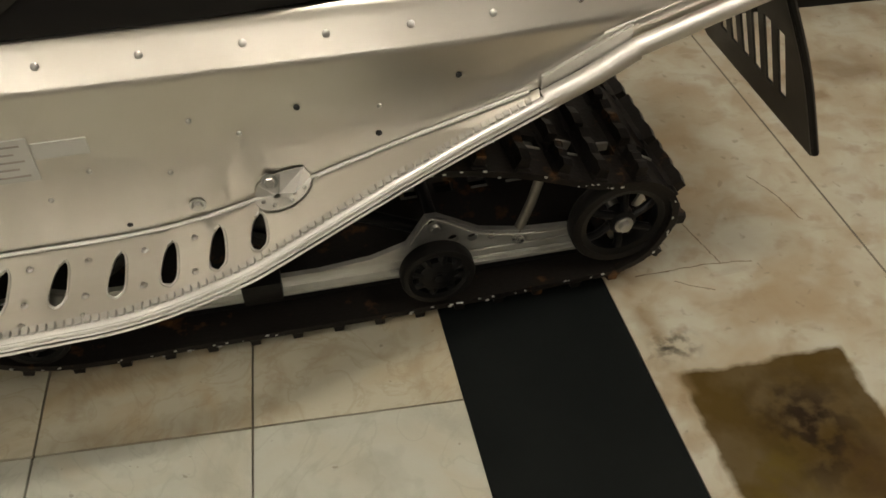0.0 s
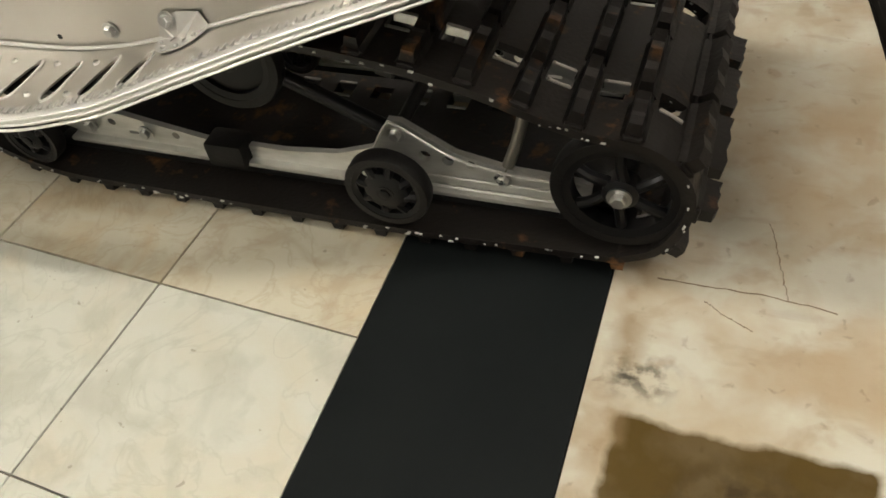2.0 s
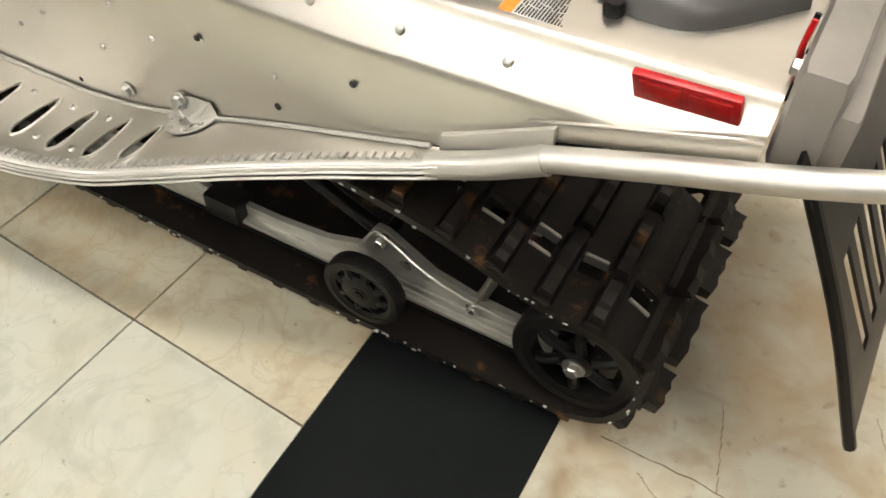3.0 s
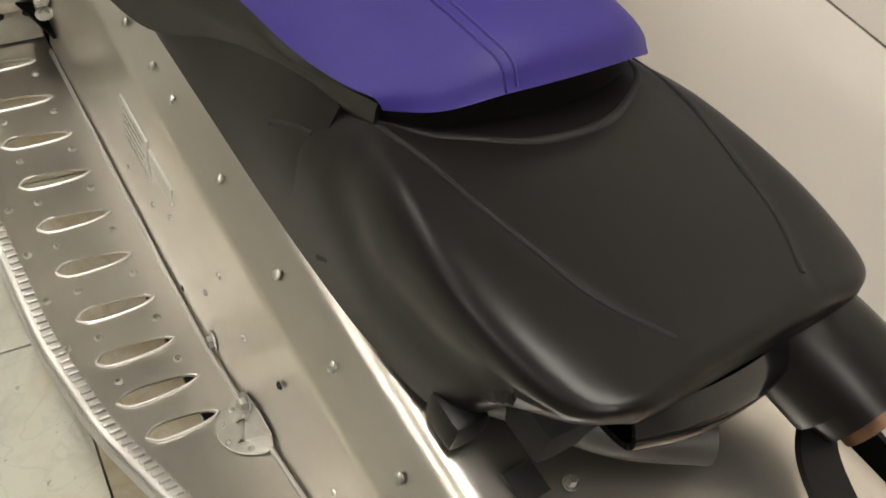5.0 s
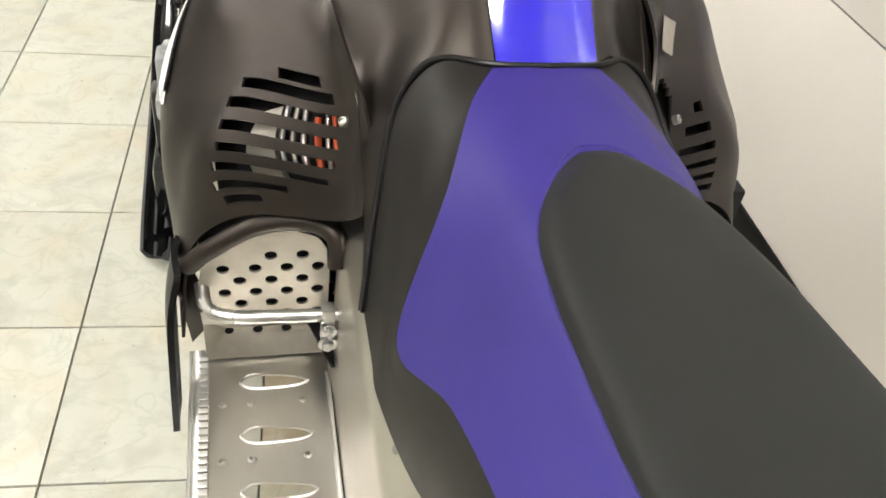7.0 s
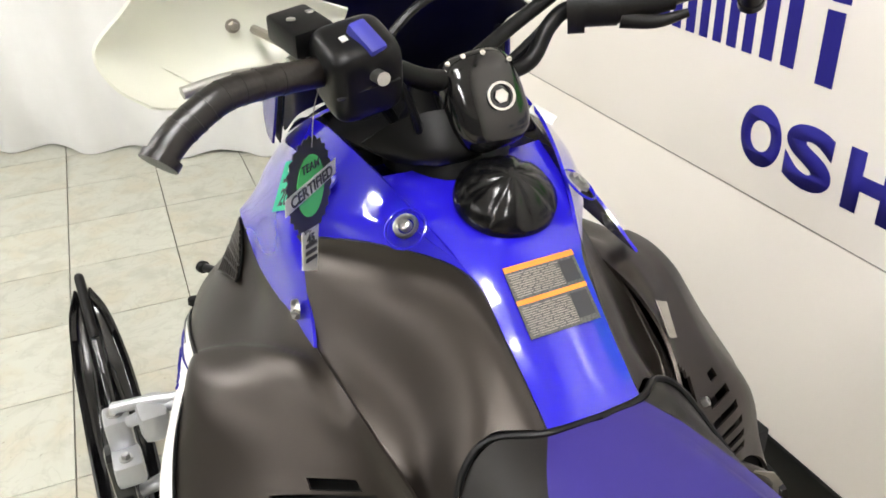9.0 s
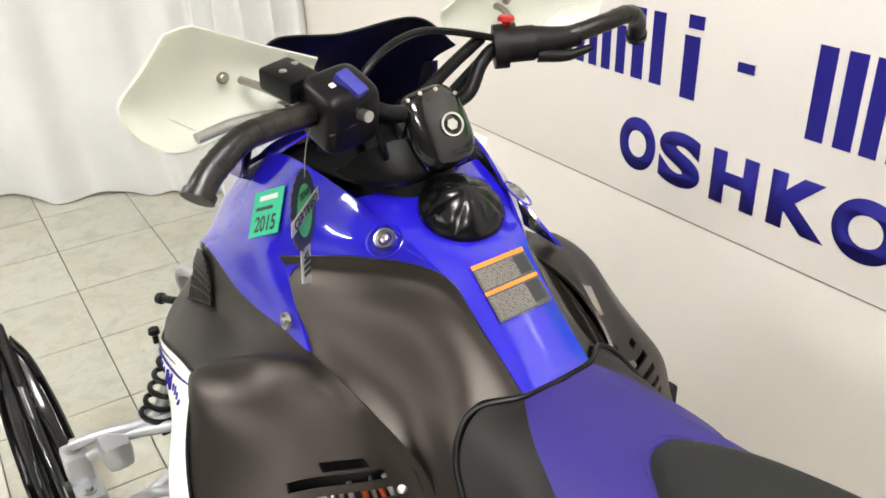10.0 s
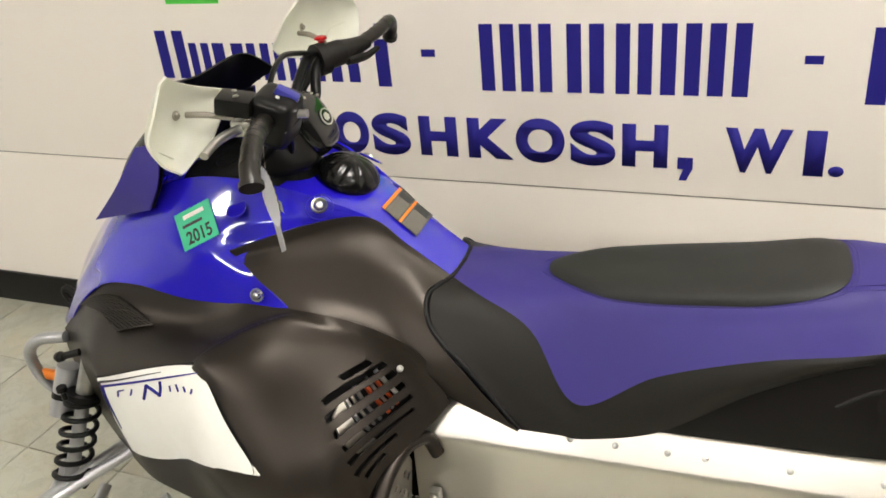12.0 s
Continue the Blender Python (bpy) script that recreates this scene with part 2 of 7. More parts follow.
def concrete_material():
    """Worn pale screed with clouds, scuffs and one square of brown glue where a tile was lifted."""
    m = material("stained_pale_screed", (0.40, 0.365, 0.285), 0.5, 0, (0.32, 0.265, 0.19), 4.5, 0.3, 90, 0.15, spec=0.15)
    nd, ln = m.node_tree.nodes, m.node_tree.links
    b = nd["Principled BSDF"]
    b.inputs["Specular IOR Level"].default_value = 0.12
    base = b.inputs["Base Color"].links[0].from_socket
    co = nd.new("ShaderNodeTexCoord")
    warp = nd.new("ShaderNodeTexNoise")
    warp.inputs["Scale"].default_value = 22
    warp.inputs["Detail"].default_value = 6
    ln.new(co.outputs["Object"], warp.inputs["Vector"])
    sc = nd.new("ShaderNodeVectorMath")
    sc.operation = "MULTIPLY_ADD"
    sc.inputs[1].default_value = (0.03, 0.03, 0)
    ln.new(warp.outputs["Color"], sc.inputs[0])
    ln.new(co.outputs["Object"], sc.inputs[2])

    def blot(cx, cy, hx, hy, soft, color, strength, prev, breakup, thin=0.45):
        sep = nd.new("ShaderNodeSeparateXYZ")
        ln.new(sc.outputs[0], sep.inputs[0])
        facs = []
        for axis, c, h in (("X", cx, hx), ("Y", cy, hy)):
            s = nd.new("ShaderNodeMath")
            s.operation = "SUBTRACT"
            s.inputs[1].default_value = c + 0.015
            ln.new(sep.outputs[axis], s.inputs[0])
            a = nd.new("ShaderNodeMath")
            a.operation = "ABSOLUTE"
            ln.new(s.outputs[0], a.inputs[0])
            r = nd.new("ShaderNodeMapRange")
            r.inputs["From Min"].default_value, r.inputs["From Max"].default_value = h - soft, h
            r.inputs["To Min"].default_value, r.inputs["To Max"].default_value = 1, 0
            ln.new(a.outputs[0], r.inputs["Value"])
            facs.append(r.outputs[0])
        mul = nd.new("ShaderNodeMath")
        mul.operation = "MULTIPLY"
        ln.new(facs[0], mul.inputs[0])
        ln.new(facs[1], mul.inputs[1])
        nz = nd.new("ShaderNodeTexNoise")
        nz.inputs["Scale"].default_value = breakup
        nz.inputs["Detail"].default_value = 5
        ln.new(co.outputs["Object"], nz.inputs["Vector"])
        rr = nd.new("ShaderNodeMapRange")
        rr.inputs["From Min"].default_value, rr.inputs["From Max"].default_value = 0.41, 0.57
        rr.inputs["To Min"].default_value, rr.inputs["To Max"].default_value = strength * thin, strength
        ln.new(nz.outputs["Fac"], rr.inputs["Value"])
        m2 = nd.new("ShaderNodeMath")
        m2.operation = "MULTIPLY"
        ln.new(mul.outputs[0], m2.inputs[0])
        ln.new(rr.outputs[0], m2.inputs[1])
        mix = nd.new("ShaderNodeMix")
        mix.data_type = "RGBA"
        mix.inputs["B"].default_value = (*color, 1)
        ln.new(m2.outputs[0], mix.inputs["Factor"])
        ln.new(prev, mix.inputs["A"])
        return mix.outputs["Result"]

    def scuff(turn, stretch, lo, hi, color, strength, prev):
        mp = nd.new("ShaderNodeMapping")
        mp.inputs["Rotation"].default_value = (0, 0, turn)
        mp.inputs["Scale"].default_value = stretch
        ln.new(co.outputs["Object"], mp.inputs["Vector"])
        nz = nd.new("ShaderNodeTexNoise")
        nz.inputs["Scale"].default_value = 1.0
        nz.inputs["Detail"].default_value = 4
        nz.inputs["Distortion"].default_value = 0.4
        ln.new(mp.outputs[0], nz.inputs["Vector"])
        r = nd.new("ShaderNodeMapRange")
        r.inputs["From Min"].default_value, r.inputs["From Max"].default_value = lo, hi
        r.inputs["To Max"].default_value = strength
        ln.new(nz.outputs["Fac"], r.inputs["Value"])
        mix = nd.new("ShaderNodeMix")
        mix.data_type = "RGBA"
        mix.inputs["B"].default_value = (*color, 1)
        ln.new(r.outputs[0], mix.inputs["Factor"])
        ln.new(prev, mix.inputs["A"])
        return mix.outputs["Result"]

    out = scuff(0.2, (9, 9, 1), 0.46, 0.62, (0.43, 0.42, 0.355), 0.8, base)
    out = scuff(0.5, (7, 26, 1), 0.62, 0.72, (0.17, 0.13, 0.085), 0.22, out)
    out = scuff(-0.9, (9, 30, 1), 0.62, 0.72, (0.17, 0.13, 0.085), 0.22, out)
    out = scuff(0.8, (3.2, 4.1, 1), 0.50, 0.66, (0.30, 0.225, 0.14), 0.75, out)
    out = scuff(1.9, (14, 17, 1), 0.56, 0.68, (0.27, 0.21, 0.14), 0.5, out)
    out = scuff(0.0, (38, 38, 1), 0.64, 0.72, (0.14, 0.11, 0.075), 0.4, out)
    out = blot(0.19, -0.60, 0.155, 0.20, 0.012, (0.060, 0.036, 0.006), 0.99, out, 9, 0.93)
    out = blot(0.21, -0.55, 0.11, 0.13, 0.09, (0.013, 0.006, 0.002), 0.97, out, 26, 0.1)
    out = blot(0.26, -0.66, 0.06, 0.10, 0.05, (0.05, 0.026, 0.010), 0.55, out, 40)
    out = blot(0.11, -0.66, 0.07, 0.12, 0.06, (0.085, 0.060, 0.010), 0.8, out, 18, 0.0)
    out = blot(0.060, -0.345, 0.055, 0.042, 0.04, (0.03, 0.028, 0.022), 0.9, out, 45, 0.0)
    out = blot(0.83, 0.38, 0.11, 0.085, 0.05, (0.17, 0.12, 0.07), 0.75, out, 8, 0.6)
    out = blot(0.705, 0.285, 0.040, 0.030, 0.02, (0.19, 0.135, 0.08), 0.75, out, 8, 0.6)
    out = blot(0.665, 0.375, 0.025, 0.020, 0.015, (0.20, 0.145, 0.09), 0.7, out, 8, 0.6)
    out = blot(0.25, 0.12, 0.16, 0.22, 0.13, (0.33, 0.245, 0.15), 0.6, out, 7, 0.3)
    out = blot(0.035, -0.30, 0.03, 0.20, 0.028, (0.20, 0.14, 0.075), 0.7, out, 14, 0.1)
    ln.new(out, b.inputs["Base Color"])
    return m


M_SCREED = concrete_material()


# ---------------------------------------------------------------- mesh helpers
def part(name, bm, mat, parent=None, label="", smooth=True):
    me = bpy.data.meshes.new(name)
    bm.normal_update()
    bm.to_mesh(me)
    bm.free()
    me.materials.append(mat)
    if smooth:
        me.shade_smooth()
        me.set_sharp_from_angle(angle=radians(38))
    ob = new(name, me)
    if parent is not None:
        ob.parent = parent
    if label:
        tagged(ob, label)
    return ob


def empty(name, label, category, loc=(0, 0, 0), group="", kind=""):
    ob = new(name)
    ob.location = loc
    ob.empty_display_size = 0.1
    return tagged(ob, label, category, group, kind)


def box(bm, x0, x1, y0, y1, z0, z1, bev=0.0, rot=None):
    r = bmesh.ops.create_cube(bm, size=1.0)
    vs = r["verts"]
    m = Matrix.Translation(((x0 + x1) / 2, (y0 + y1) / 2, (z0 + z1) / 2))
    if rot is not None:
        m = m @ rot
    m = m @ Matrix.Diagonal((x1 - x0, y1 - y0, z1 - z0, 1))
    bmesh.ops.transform(bm, matrix=m, verts=vs)
    if bev:
        es = list({e for v in vs for e in v.link_edges})
        bmesh.ops.bevel(bm, geom=es, offset=bev, segments=2, affect="EDGES", profile=0.6)
    return bm


def bm_box(*a, **k):
    return box(bmesh.new(), *a, **k)


def catmull(pts, n):
    """n points on a smooth curve through pts."""
    p = np.array(pts, float)
    return spline(p, np.linspace(0, len(p) - 1, n))


def spline(p, ts):
    p = np.asarray(p, float)
    k = len(p)
    ext = np.concatenate([[2 * p[0] - p[1]], p, [2 * p[-1] - p[-2]]])
    out = []
    for t in ts:
        i = min(int(t), k - 2)
        f = t - i
        a, b, c, d = ext[i], ext[i + 1], ext[i + 2], ext[i + 3]
        out.append(0.5 * ((2 * b) + (c - a) * f + (2 * a - 5 * b + 4 * c - d) * f * f + (3 * b - a - 3 * c + d) * f ** 3))
    return np.array(out)


def surface(rows, us, vs):
    """Points of the smooth surface over a control net; us along the rows, vs across them."""
    net = np.array(rows, float)
    mid = np.array([spline(r, us) for r in net])
    return np.swapaxes(np.array([spline(mid[:, j], vs) for j in range(mid.shape[1])]), 0, 1)


def shell(P, thick, skip=(), flip=False):
    """A sheet with thickness over a grid of points; quads in skip are left open."""
    nv, nu = P.shape[:2]
    du, dv = np.gradient(P, axis=1), np.gradient(P, axis=0)
    n = np.cross(du, dv)
    n /= np.maximum(np.linalg.norm(n, axis=2, keepdims=True), 1e-9)
    if flip:
        n = -n
    Q = P + n * thick
    bm = bmesh.new()
    a = [[bm.verts.new(P[i, j]) for j in range(nu)] for i in range(nv)]
    b = [[bm.verts.new(Q[i, j]) for j in range(nu)] for i in range(nv)]
    keep = lambda i, j: 0 <= i < nv - 1 and 0 <= j < nu - 1 and (i, j) not in skip
    for i in range(nv - 1):
        for j in range(nu - 1):
            if (i, j) in skip:
                continue
            bm.faces.new((a[i][j], a[i][j + 1], a[i + 1][j + 1], a[i + 1][j]))
            bm.faces.new((b[i][j], b[i + 1][j], b[i + 1][j + 1], b[i][j + 1]))
            if not keep(i - 1, j):
                bm.faces.new((a[i][j], b[i][j], b[i][j + 1], a[i][j + 1]))
            if not keep(i + 1, j):
                bm.faces.new((a[i + 1][j], a[i + 1][j + 1], b[i + 1][j + 1], b[i + 1][j]))
            if not keep(i, j - 1):
                bm.faces.new((a[i][j], a[i + 1][j], b[i + 1][j], b[i][j]))
            if not keep(i, j + 1):
                bm.faces.new((a[i][j + 1], b[i][j + 1], b[i + 1][j + 1], a[i + 1][j + 1]))
    bmesh.ops.remove_doubles(bm, verts=bm.verts, dist=1e-6)
    bmesh.ops.recalc_face_normals(bm, faces=bm.faces)
    return bm


def mirrored(P):
    Q = P.copy()
    Q[..., 1] *= -1
    return Q


def tube(pts, r, seg=12, n=None, cap=True, taper=None):
    """A round bar along a smooth line through pts."""
    p = catmull(pts, n or max(2, 6 * (len(pts) - 1) + 1)) if n != 0 else np.array(pts, float)
    bm = bmesh.new()
    rings = []
    t0 = p[1] - p[0]
    t0 /= np.linalg.norm(t0)
    side = np.cross(t0, (0.31, 0.17, 0.93))
    side /= np.linalg.norm(side)
    for i in range(len(p)):
        t = p[min(i + 1, len(p) - 1)] - p[max(i - 1, 0)]
        t /= np.linalg.norm(t)
        side = side - t * (side @ t)
        side /= np.linalg.norm(side)
        up = np.cross(t, side)
        rad = r if taper is None else r + (taper - r) * i / (len(p) - 1)
        rings.append([bm.verts.new(p[i] + rad * (math.cos(a) * side + math.sin(a) * up))
                      for a in np.linspace(0, 2 * math.pi, seg, endpoint=False)])
    for a, b in zip(rings, rings[1:]):
        for k in range(seg):
            bm.faces.new((a[k], a[(k + 1) % seg], b[(k + 1) % seg], b[k]))
    if cap:
        bm.faces.new(rings[0][::-1])
        bm.faces.new(rings[-1])
    bmesh.ops.recalc_face_normals(bm, faces=bm.faces)
    return bm


def lathe(profile, axis="y", seg=32, at=(0, 0, 0)):
    """A turned body: profile of (radius, position along the axis)."""
    bm = bmesh.new()
    rings = []
    for r, h in profile:
        ring = []
        for a in np.linspace(0, 2 * math.pi, seg, endpoint=False):
            c, s = r * math.cos(a), r * math.sin(a)
            v = {"x": (h, c, s), "y": (c, h, s), "z": (c, s, h)}[axis]
            ring.append(bm.verts.new(Vector(v) + Vector(at)))
        rings.append(ring)
    for a, b in zip(rings, rings[1:]):
        for k in range(seg):
            bm.faces.new((a[k], a[(k + 1) % seg], b[(k + 1) % seg], b[k]))
    bmesh.ops.remove_doubles(bm, verts=bm.verts, dist=1e-6)
    bmesh.ops.recalc_face_normals(bm, faces=bm.faces)
    return bm


def plate(outer, holes, place, thick):
    """A flat plate with holes: 2D outlines, lifted into space by place(a, b) and thickened along its normal."""
    from mathutils.geometry import delaunay_2d_cdt
    vs, loops = [], []
    for loop in [outer, *holes]:
        s = len(vs)
        vs += [Vector((float(a), float(b))) for a, b in loop]
        loops.append(list(range(s, len(vs))))
    es = [(l[i], l[(i + 1) % len(l)]) for l in loops for i in range(len(l))]
    ov, oe, of, *_ = delaunay_2d_cdt(vs, es, [], 0, 1e-7)

    def inside(pt, loop):
        c = False
        for i in range(len(loop)):
            (x1, y1), (x2, y2) = loop[i], loop[i - 1]
            if (y1 > pt[1]) != (y2 > pt[1]) and pt[0] < (x2 - x1) * (pt[1] - y1) / (y2 - y1) + x1:
                c = not c
        return c

    bm = bmesh.new()
    top = [bm.verts.new(place(v.x, v.y)) for v in ov]
    for f in of:
        c = sum((ov[i] for i in f), Vector((0, 0))) / len(f)
        if inside(c, outer) and not any(inside(c, h) for h in holes):
            bm.faces.new([top[i] for i in f])
    bmesh.ops.recalc_face_normals(bm, faces=bm.faces)
    loose = [v for v in bm.verts if not v.link_faces]
    bmesh.ops.delete(bm, geom=loose, context="VERTS")
    bm.normal_update()
    rim = [e for e in bm.edges if len(e.link_faces) == 1]
    faces = list(bm.faces)
    mean = sum((f.normal * f.calc_area() for f in faces), Vector((0, 0, 0))).normalized()
    low = {v: bm.verts.new(v.co - thick * (v.normal if v.normal.dot(mean) > 0.5 else mean)) for v in list(bm.verts)}
    for f in faces:
        bm.faces.new([low[v] for v in reversed(f.verts)])
    for e in rim:
        a, b = e.verts
        bm.faces.new((a, b, low[b], low[a]))
    bmesh.ops.recalc_face_normals(bm, faces=bm.faces)
    return bm


def circle(cx, cy, r, n=14, sx=1.0):
    return [(cx + r * sx * math.cos(a), cy + r * math.sin(a)) for a in np.linspace(0, 2 * math.pi, n, endpoint=False)]


def join(*bms):
    out = bmesh.new()
    for b in bms:
        me = bpy.data.meshes.new("tmp")
        b.to_mesh(me)
        b.free()
        out.from_mesh(me)
        bpy.data.meshes.remove(me)
    return out


def pillow(hx, hy, hz, e=0.45, n=24):
    """A box with strongly rounded edges, from a superellipsoid."""
    f = lambda c: math.copysign(abs(c) ** e, c)
    bm = bmesh.new()
    rings = []
    for i in range(1, n):
        a = -math.pi / 2 + math.pi * i / n
        rings.append([bm.verts.new((hx * f(math.cos(a)) * f(math.cos(b)), hy * f(math.cos(a)) * f(math.sin(b)), hz * f(math.sin(a)))) for b in np.linspace(0, 2 * math.pi, 2 * n, endpoint=False)])
    lo, hi = bm.verts.new((0, 0, -hz)), bm.verts.new((0, 0, hz))
    for a, b in zip(rings, rings[1:]):
        for k in range(2 * n):
            bm.faces.new((a[k], a[(k + 1) % (2 * n)], b[(k + 1) % (2 * n)], b[k]))
    for k in range(2 * n):
        bm.faces.new((lo, rings[0][(k + 1) % (2 * n)], rings[0][k]))
        bm.faces.new((hi, rings[-1][k], rings[-1][(k + 1) % (2 * n)]))
    bmesh.ops.recalc_face_normals(bm, faces=bm.faces)
    return bm


def bolt_head(at, axis, r=0.009, h=0.007):
    """A hexagonal bolt head with washer, pointing along axis."""
    bm = join(lathe([(0, 0), (r * 1.5, 0), (r * 1.5, h * 0.25), (0, h * 0.25)], "z", 16),
              lathe([(r, h * 0.2), (r, h), (r * 0.8, h * 1.2), (0, h * 1.2)], "z", 6))
    q = Vector((0, 0, 1)).rotation_difference(Vector(axis))
    bmesh.ops.transform(bm, matrix=Matrix.Translation(at) @ q.to_matrix().to_4x4(), verts=bm.verts)
    return bm


def text_mesh(body, size=1.0, offset=0.0, depth=0.0):
    """Letters in the built-in font as a mesh, lying in the x-y plane, scaled to their own bounds (0..1)."""
    cu = bpy.data.curves.new("lettering", "FONT")
    cu.body, cu.size, cu.offset, cu.extrude = body, size, offset, depth
    ob = bpy.data.objects.new("lettering", cu)
    scene.collection.objects.link(ob)
    bpy.context.view_layer.update()
    me = bpy.data.meshes.new_from_object(ob.evaluated_get(bpy.context.evaluated_depsgraph_get()))
    bpy.data.objects.remove(ob)
    bm = bmesh.new()
    bm.from_mesh(me)
    bpy.data.meshes.remove(me)
    return bm


def fit_text(body, frame_m, width, height, offset=0.0, depth=0.0005):
    """Lettering scaled to width and height, its lower left corner at the origin of frame_m (x along, y up)."""
    bm = text_mesh(body, 1.0, offset, 0.0)
    xs, ys = [v.co.x for v in bm.verts], [v.co.y for v in bm.verts]
    x0, x1, y0, y1 = min(xs), max(xs), min(ys), max(ys)
    for v in bm.verts:
        v.co = ((v.co.x - x0) / (x1 - x0) * width, (v.co.y - y0) / (y1 - y0) * height, 0)
    r = bmesh.ops.extrude_face_region(bm, geom=bm.faces[:])
    for g in r["geom"]:
        if isinstance(g, bmesh.types.BMVert):
            g.co.z += depth
    bmesh.ops.recalc_face_normals(bm, faces=bm.faces)
    bmesh.ops.transform(bm, matrix=frame_m, verts=bm.verts)
    return bm


def axes(origin, along, up):
    """A frame from an origin, the direction of its x axis and roughly its y axis."""
    x = Vector(along).normalized()
    z = x.cross(Vector(up)).normalized()
    y = z.cross(x)
    m = Matrix((x, y, z)).transposed().to_4x4()
    m.translation = Vector(origin)
    return m


# ---------------------------------------------------------------- the room
TILE, TURN = 0.3385, radians(-3.7)
TILE_AT = Vector((-0.669, -0.351))
C_T, S_T = math.cos(TURN), math.sin(TURN)


def floor_point(i, j):
    return Vector((TILE_AT.x + (i * C_T - j * S_T) * TILE, TILE_AT.y + (i * S_T + j * C_T) * TILE, 0))


floor = tagged(part("floor", bm_box(-6, 4.5, -7, 4.5, -0.12, -0.008), M_GROUT), "tiled showroom floor slab", "floor", kind="structure")
screed = part("screed_floor", bm_box(-0.004, 4.5, -7, 4.5, -0.02, 0.0), M_SCREED, floor, "pale stained screed with a brown glue square")
# unseen plain plate, added to bounce light onto the tunnel side and track
part("far_floor", bm_box(-6, -0.33, -7, -2.42, -0.008, -0.002), M_TILE, floor)
seam_bm = bm_box(0.5245, 0.5285, -5, 4, -0.01, 0.0006)
part("screed_joint", seam_bm, M_GROUT, floor)
M_CRACK = material("dirty_crack", (0.17, 0.12, 0.075), 0.9, 0, None, 30, 0.4)
rng = random.Random(21)
CRACKS = [[(0.058, -0.175), (0.139, -0.174), (0.214, -0.175), (0.290, -0.184)], [(0.196, -0.036), (0.214, -0.108), (0.229, -0.176)], [(0.125, -0.202), (0.155, -0.222), (0.189, -0.238)],
          [(0.40, 0.05), (0.43, -0.02), (0.445, -0.10)], [(0.52, -0.28), (0.56, -0.33), (0.61, -0.36)]]
for line in CRACKS:
    pts = catmull([(x, y, 0) for x, y in line], 26)
    top = [(x + rng.uniform(-0.0015, 0.0015), y + rng.uniform(-0.0015, 0.0015)) for x, y, z in pts]
    w = [0.0003 + 0.0007 * rng.random() for k in pts]
    edge_a = [(x - k, y + k) for (x, y), k in zip(top, w)]
    edge_b = [(x + k, y - k) for (x, y), k in zip(top, w)]
    part("crack", plate(edge_a + edge_b[::-1], [], lambda a, b: (a, b, 0.0009), 0.0012), M_CRACK, floor, smooth=False)
strip = part("rubber_strip", bm_box(-0.324, -0.006, -4, 3.9, -0.008, 0.0012, bev=0.0008), M_STRIP, floor, "matt black rubber floor strip")

# wall with the dealer's sign
WALL_AT, WALL_DIR = Vector((-1.62, 0.7635, 0)), Vector((0.99944, -0.03358, 0)).normalized()
WALL_N = Vector((-WALL_DIR.y, WALL_DIR.x, 0))
WALL_M = axes(WALL_AT, WALL_DIR, (0, 0, 1))


def wall_box(s0, s1, d0, d1, z0, z1, bev=0.0):
    """A box on the sign wall: s along it, d behind its face."""
    bm = bm_box(s0, s1, d0, d1, z0, z1, bev=bev)
    m = Matrix((WALL_DIR, WALL_N, (0, 0, 1))).transposed().to_4x4()
    m.translation = WALL_AT
    bmesh.ops.transform(bm, matrix=m, verts=bm.verts)
    return bm


wall = tagged(part("wall_north", wall_box(-3.5, 5.5, 0.004, 0.16, 0, 3.2), M_WALL), "warm white showroom wall with navy lettering", "wall", kind="structure")
part("upper_panel", wall_box(-3.5, 5.5, -0.003, 0.004, 0.613, 3.0, bev=0.001), M_WALL, wall, "glossy white sign panel")
part("lower_panel", wall_box(-3.5, 5.5, 0.0, 0.004, 0.1, 0.608), M_WALL, wall)
part("panel_seam", wall_box(-3.5, 5.5, 0.002, 0.004, 0.607, 0.614), M_SEAM, wall)
base = tagged(part("baseboard", wall_box(-3.5, 5.5, -0.012, 0.0, 0.0, 0.124, bev=0.003), M_BLACK), "black vinyl baseboard along the white wall", "baseboard", kind="structure")


def sign_letter(char, s0, s1, z0, z1, off=0.055):
    m = WALL_M.copy()
    m.translation = WALL_AT + WALL_DIR * s0 + Vector((0, 0, z0)) - WALL_N * 0.0034
    return part("sign_letter", fit_text(char, m, s1 - s0, z1 - z0, off, 0.0008), M_NAVY, wall, smooth=False)


ROW2 = [("O", -0.262, -0.157), ("S", -0.146, -0.034), ("H", -0.006, 0.101), ("K", 0.131, 0.254), ("O", 0.262, 0.390),
        ("S", 0.404, 0.518), ("H", 0.534, 0.644), ("W", 0.774, 0.921), ("I", 0.950, 0.993)]
for ch, s0, s1 in ROW2:
    rnd = ch in "OS"
    sign_letter(ch, s0, s1, 0.679 if rnd else 0.683, 0.799 if rnd else 0.794)
comma = plate([(0.0, 0.030), (0.036, 0.030), (0.036, 0.002), (0.022, -0.030), (0.004, -0.030), (0.014, 0.0), (0.0, 0.0)], [], lambda a, b: WALL_AT + WALL_DIR * (0.668 + a) + Vector((0, 0, 0.683 + b)) - WALL_N * 0.0036, 0.0008)
part("sign_letter", comma, M_NAVY, wall, smooth=False)
sign_letter(".", 1.003, 1.036, 0.684, 0.710)


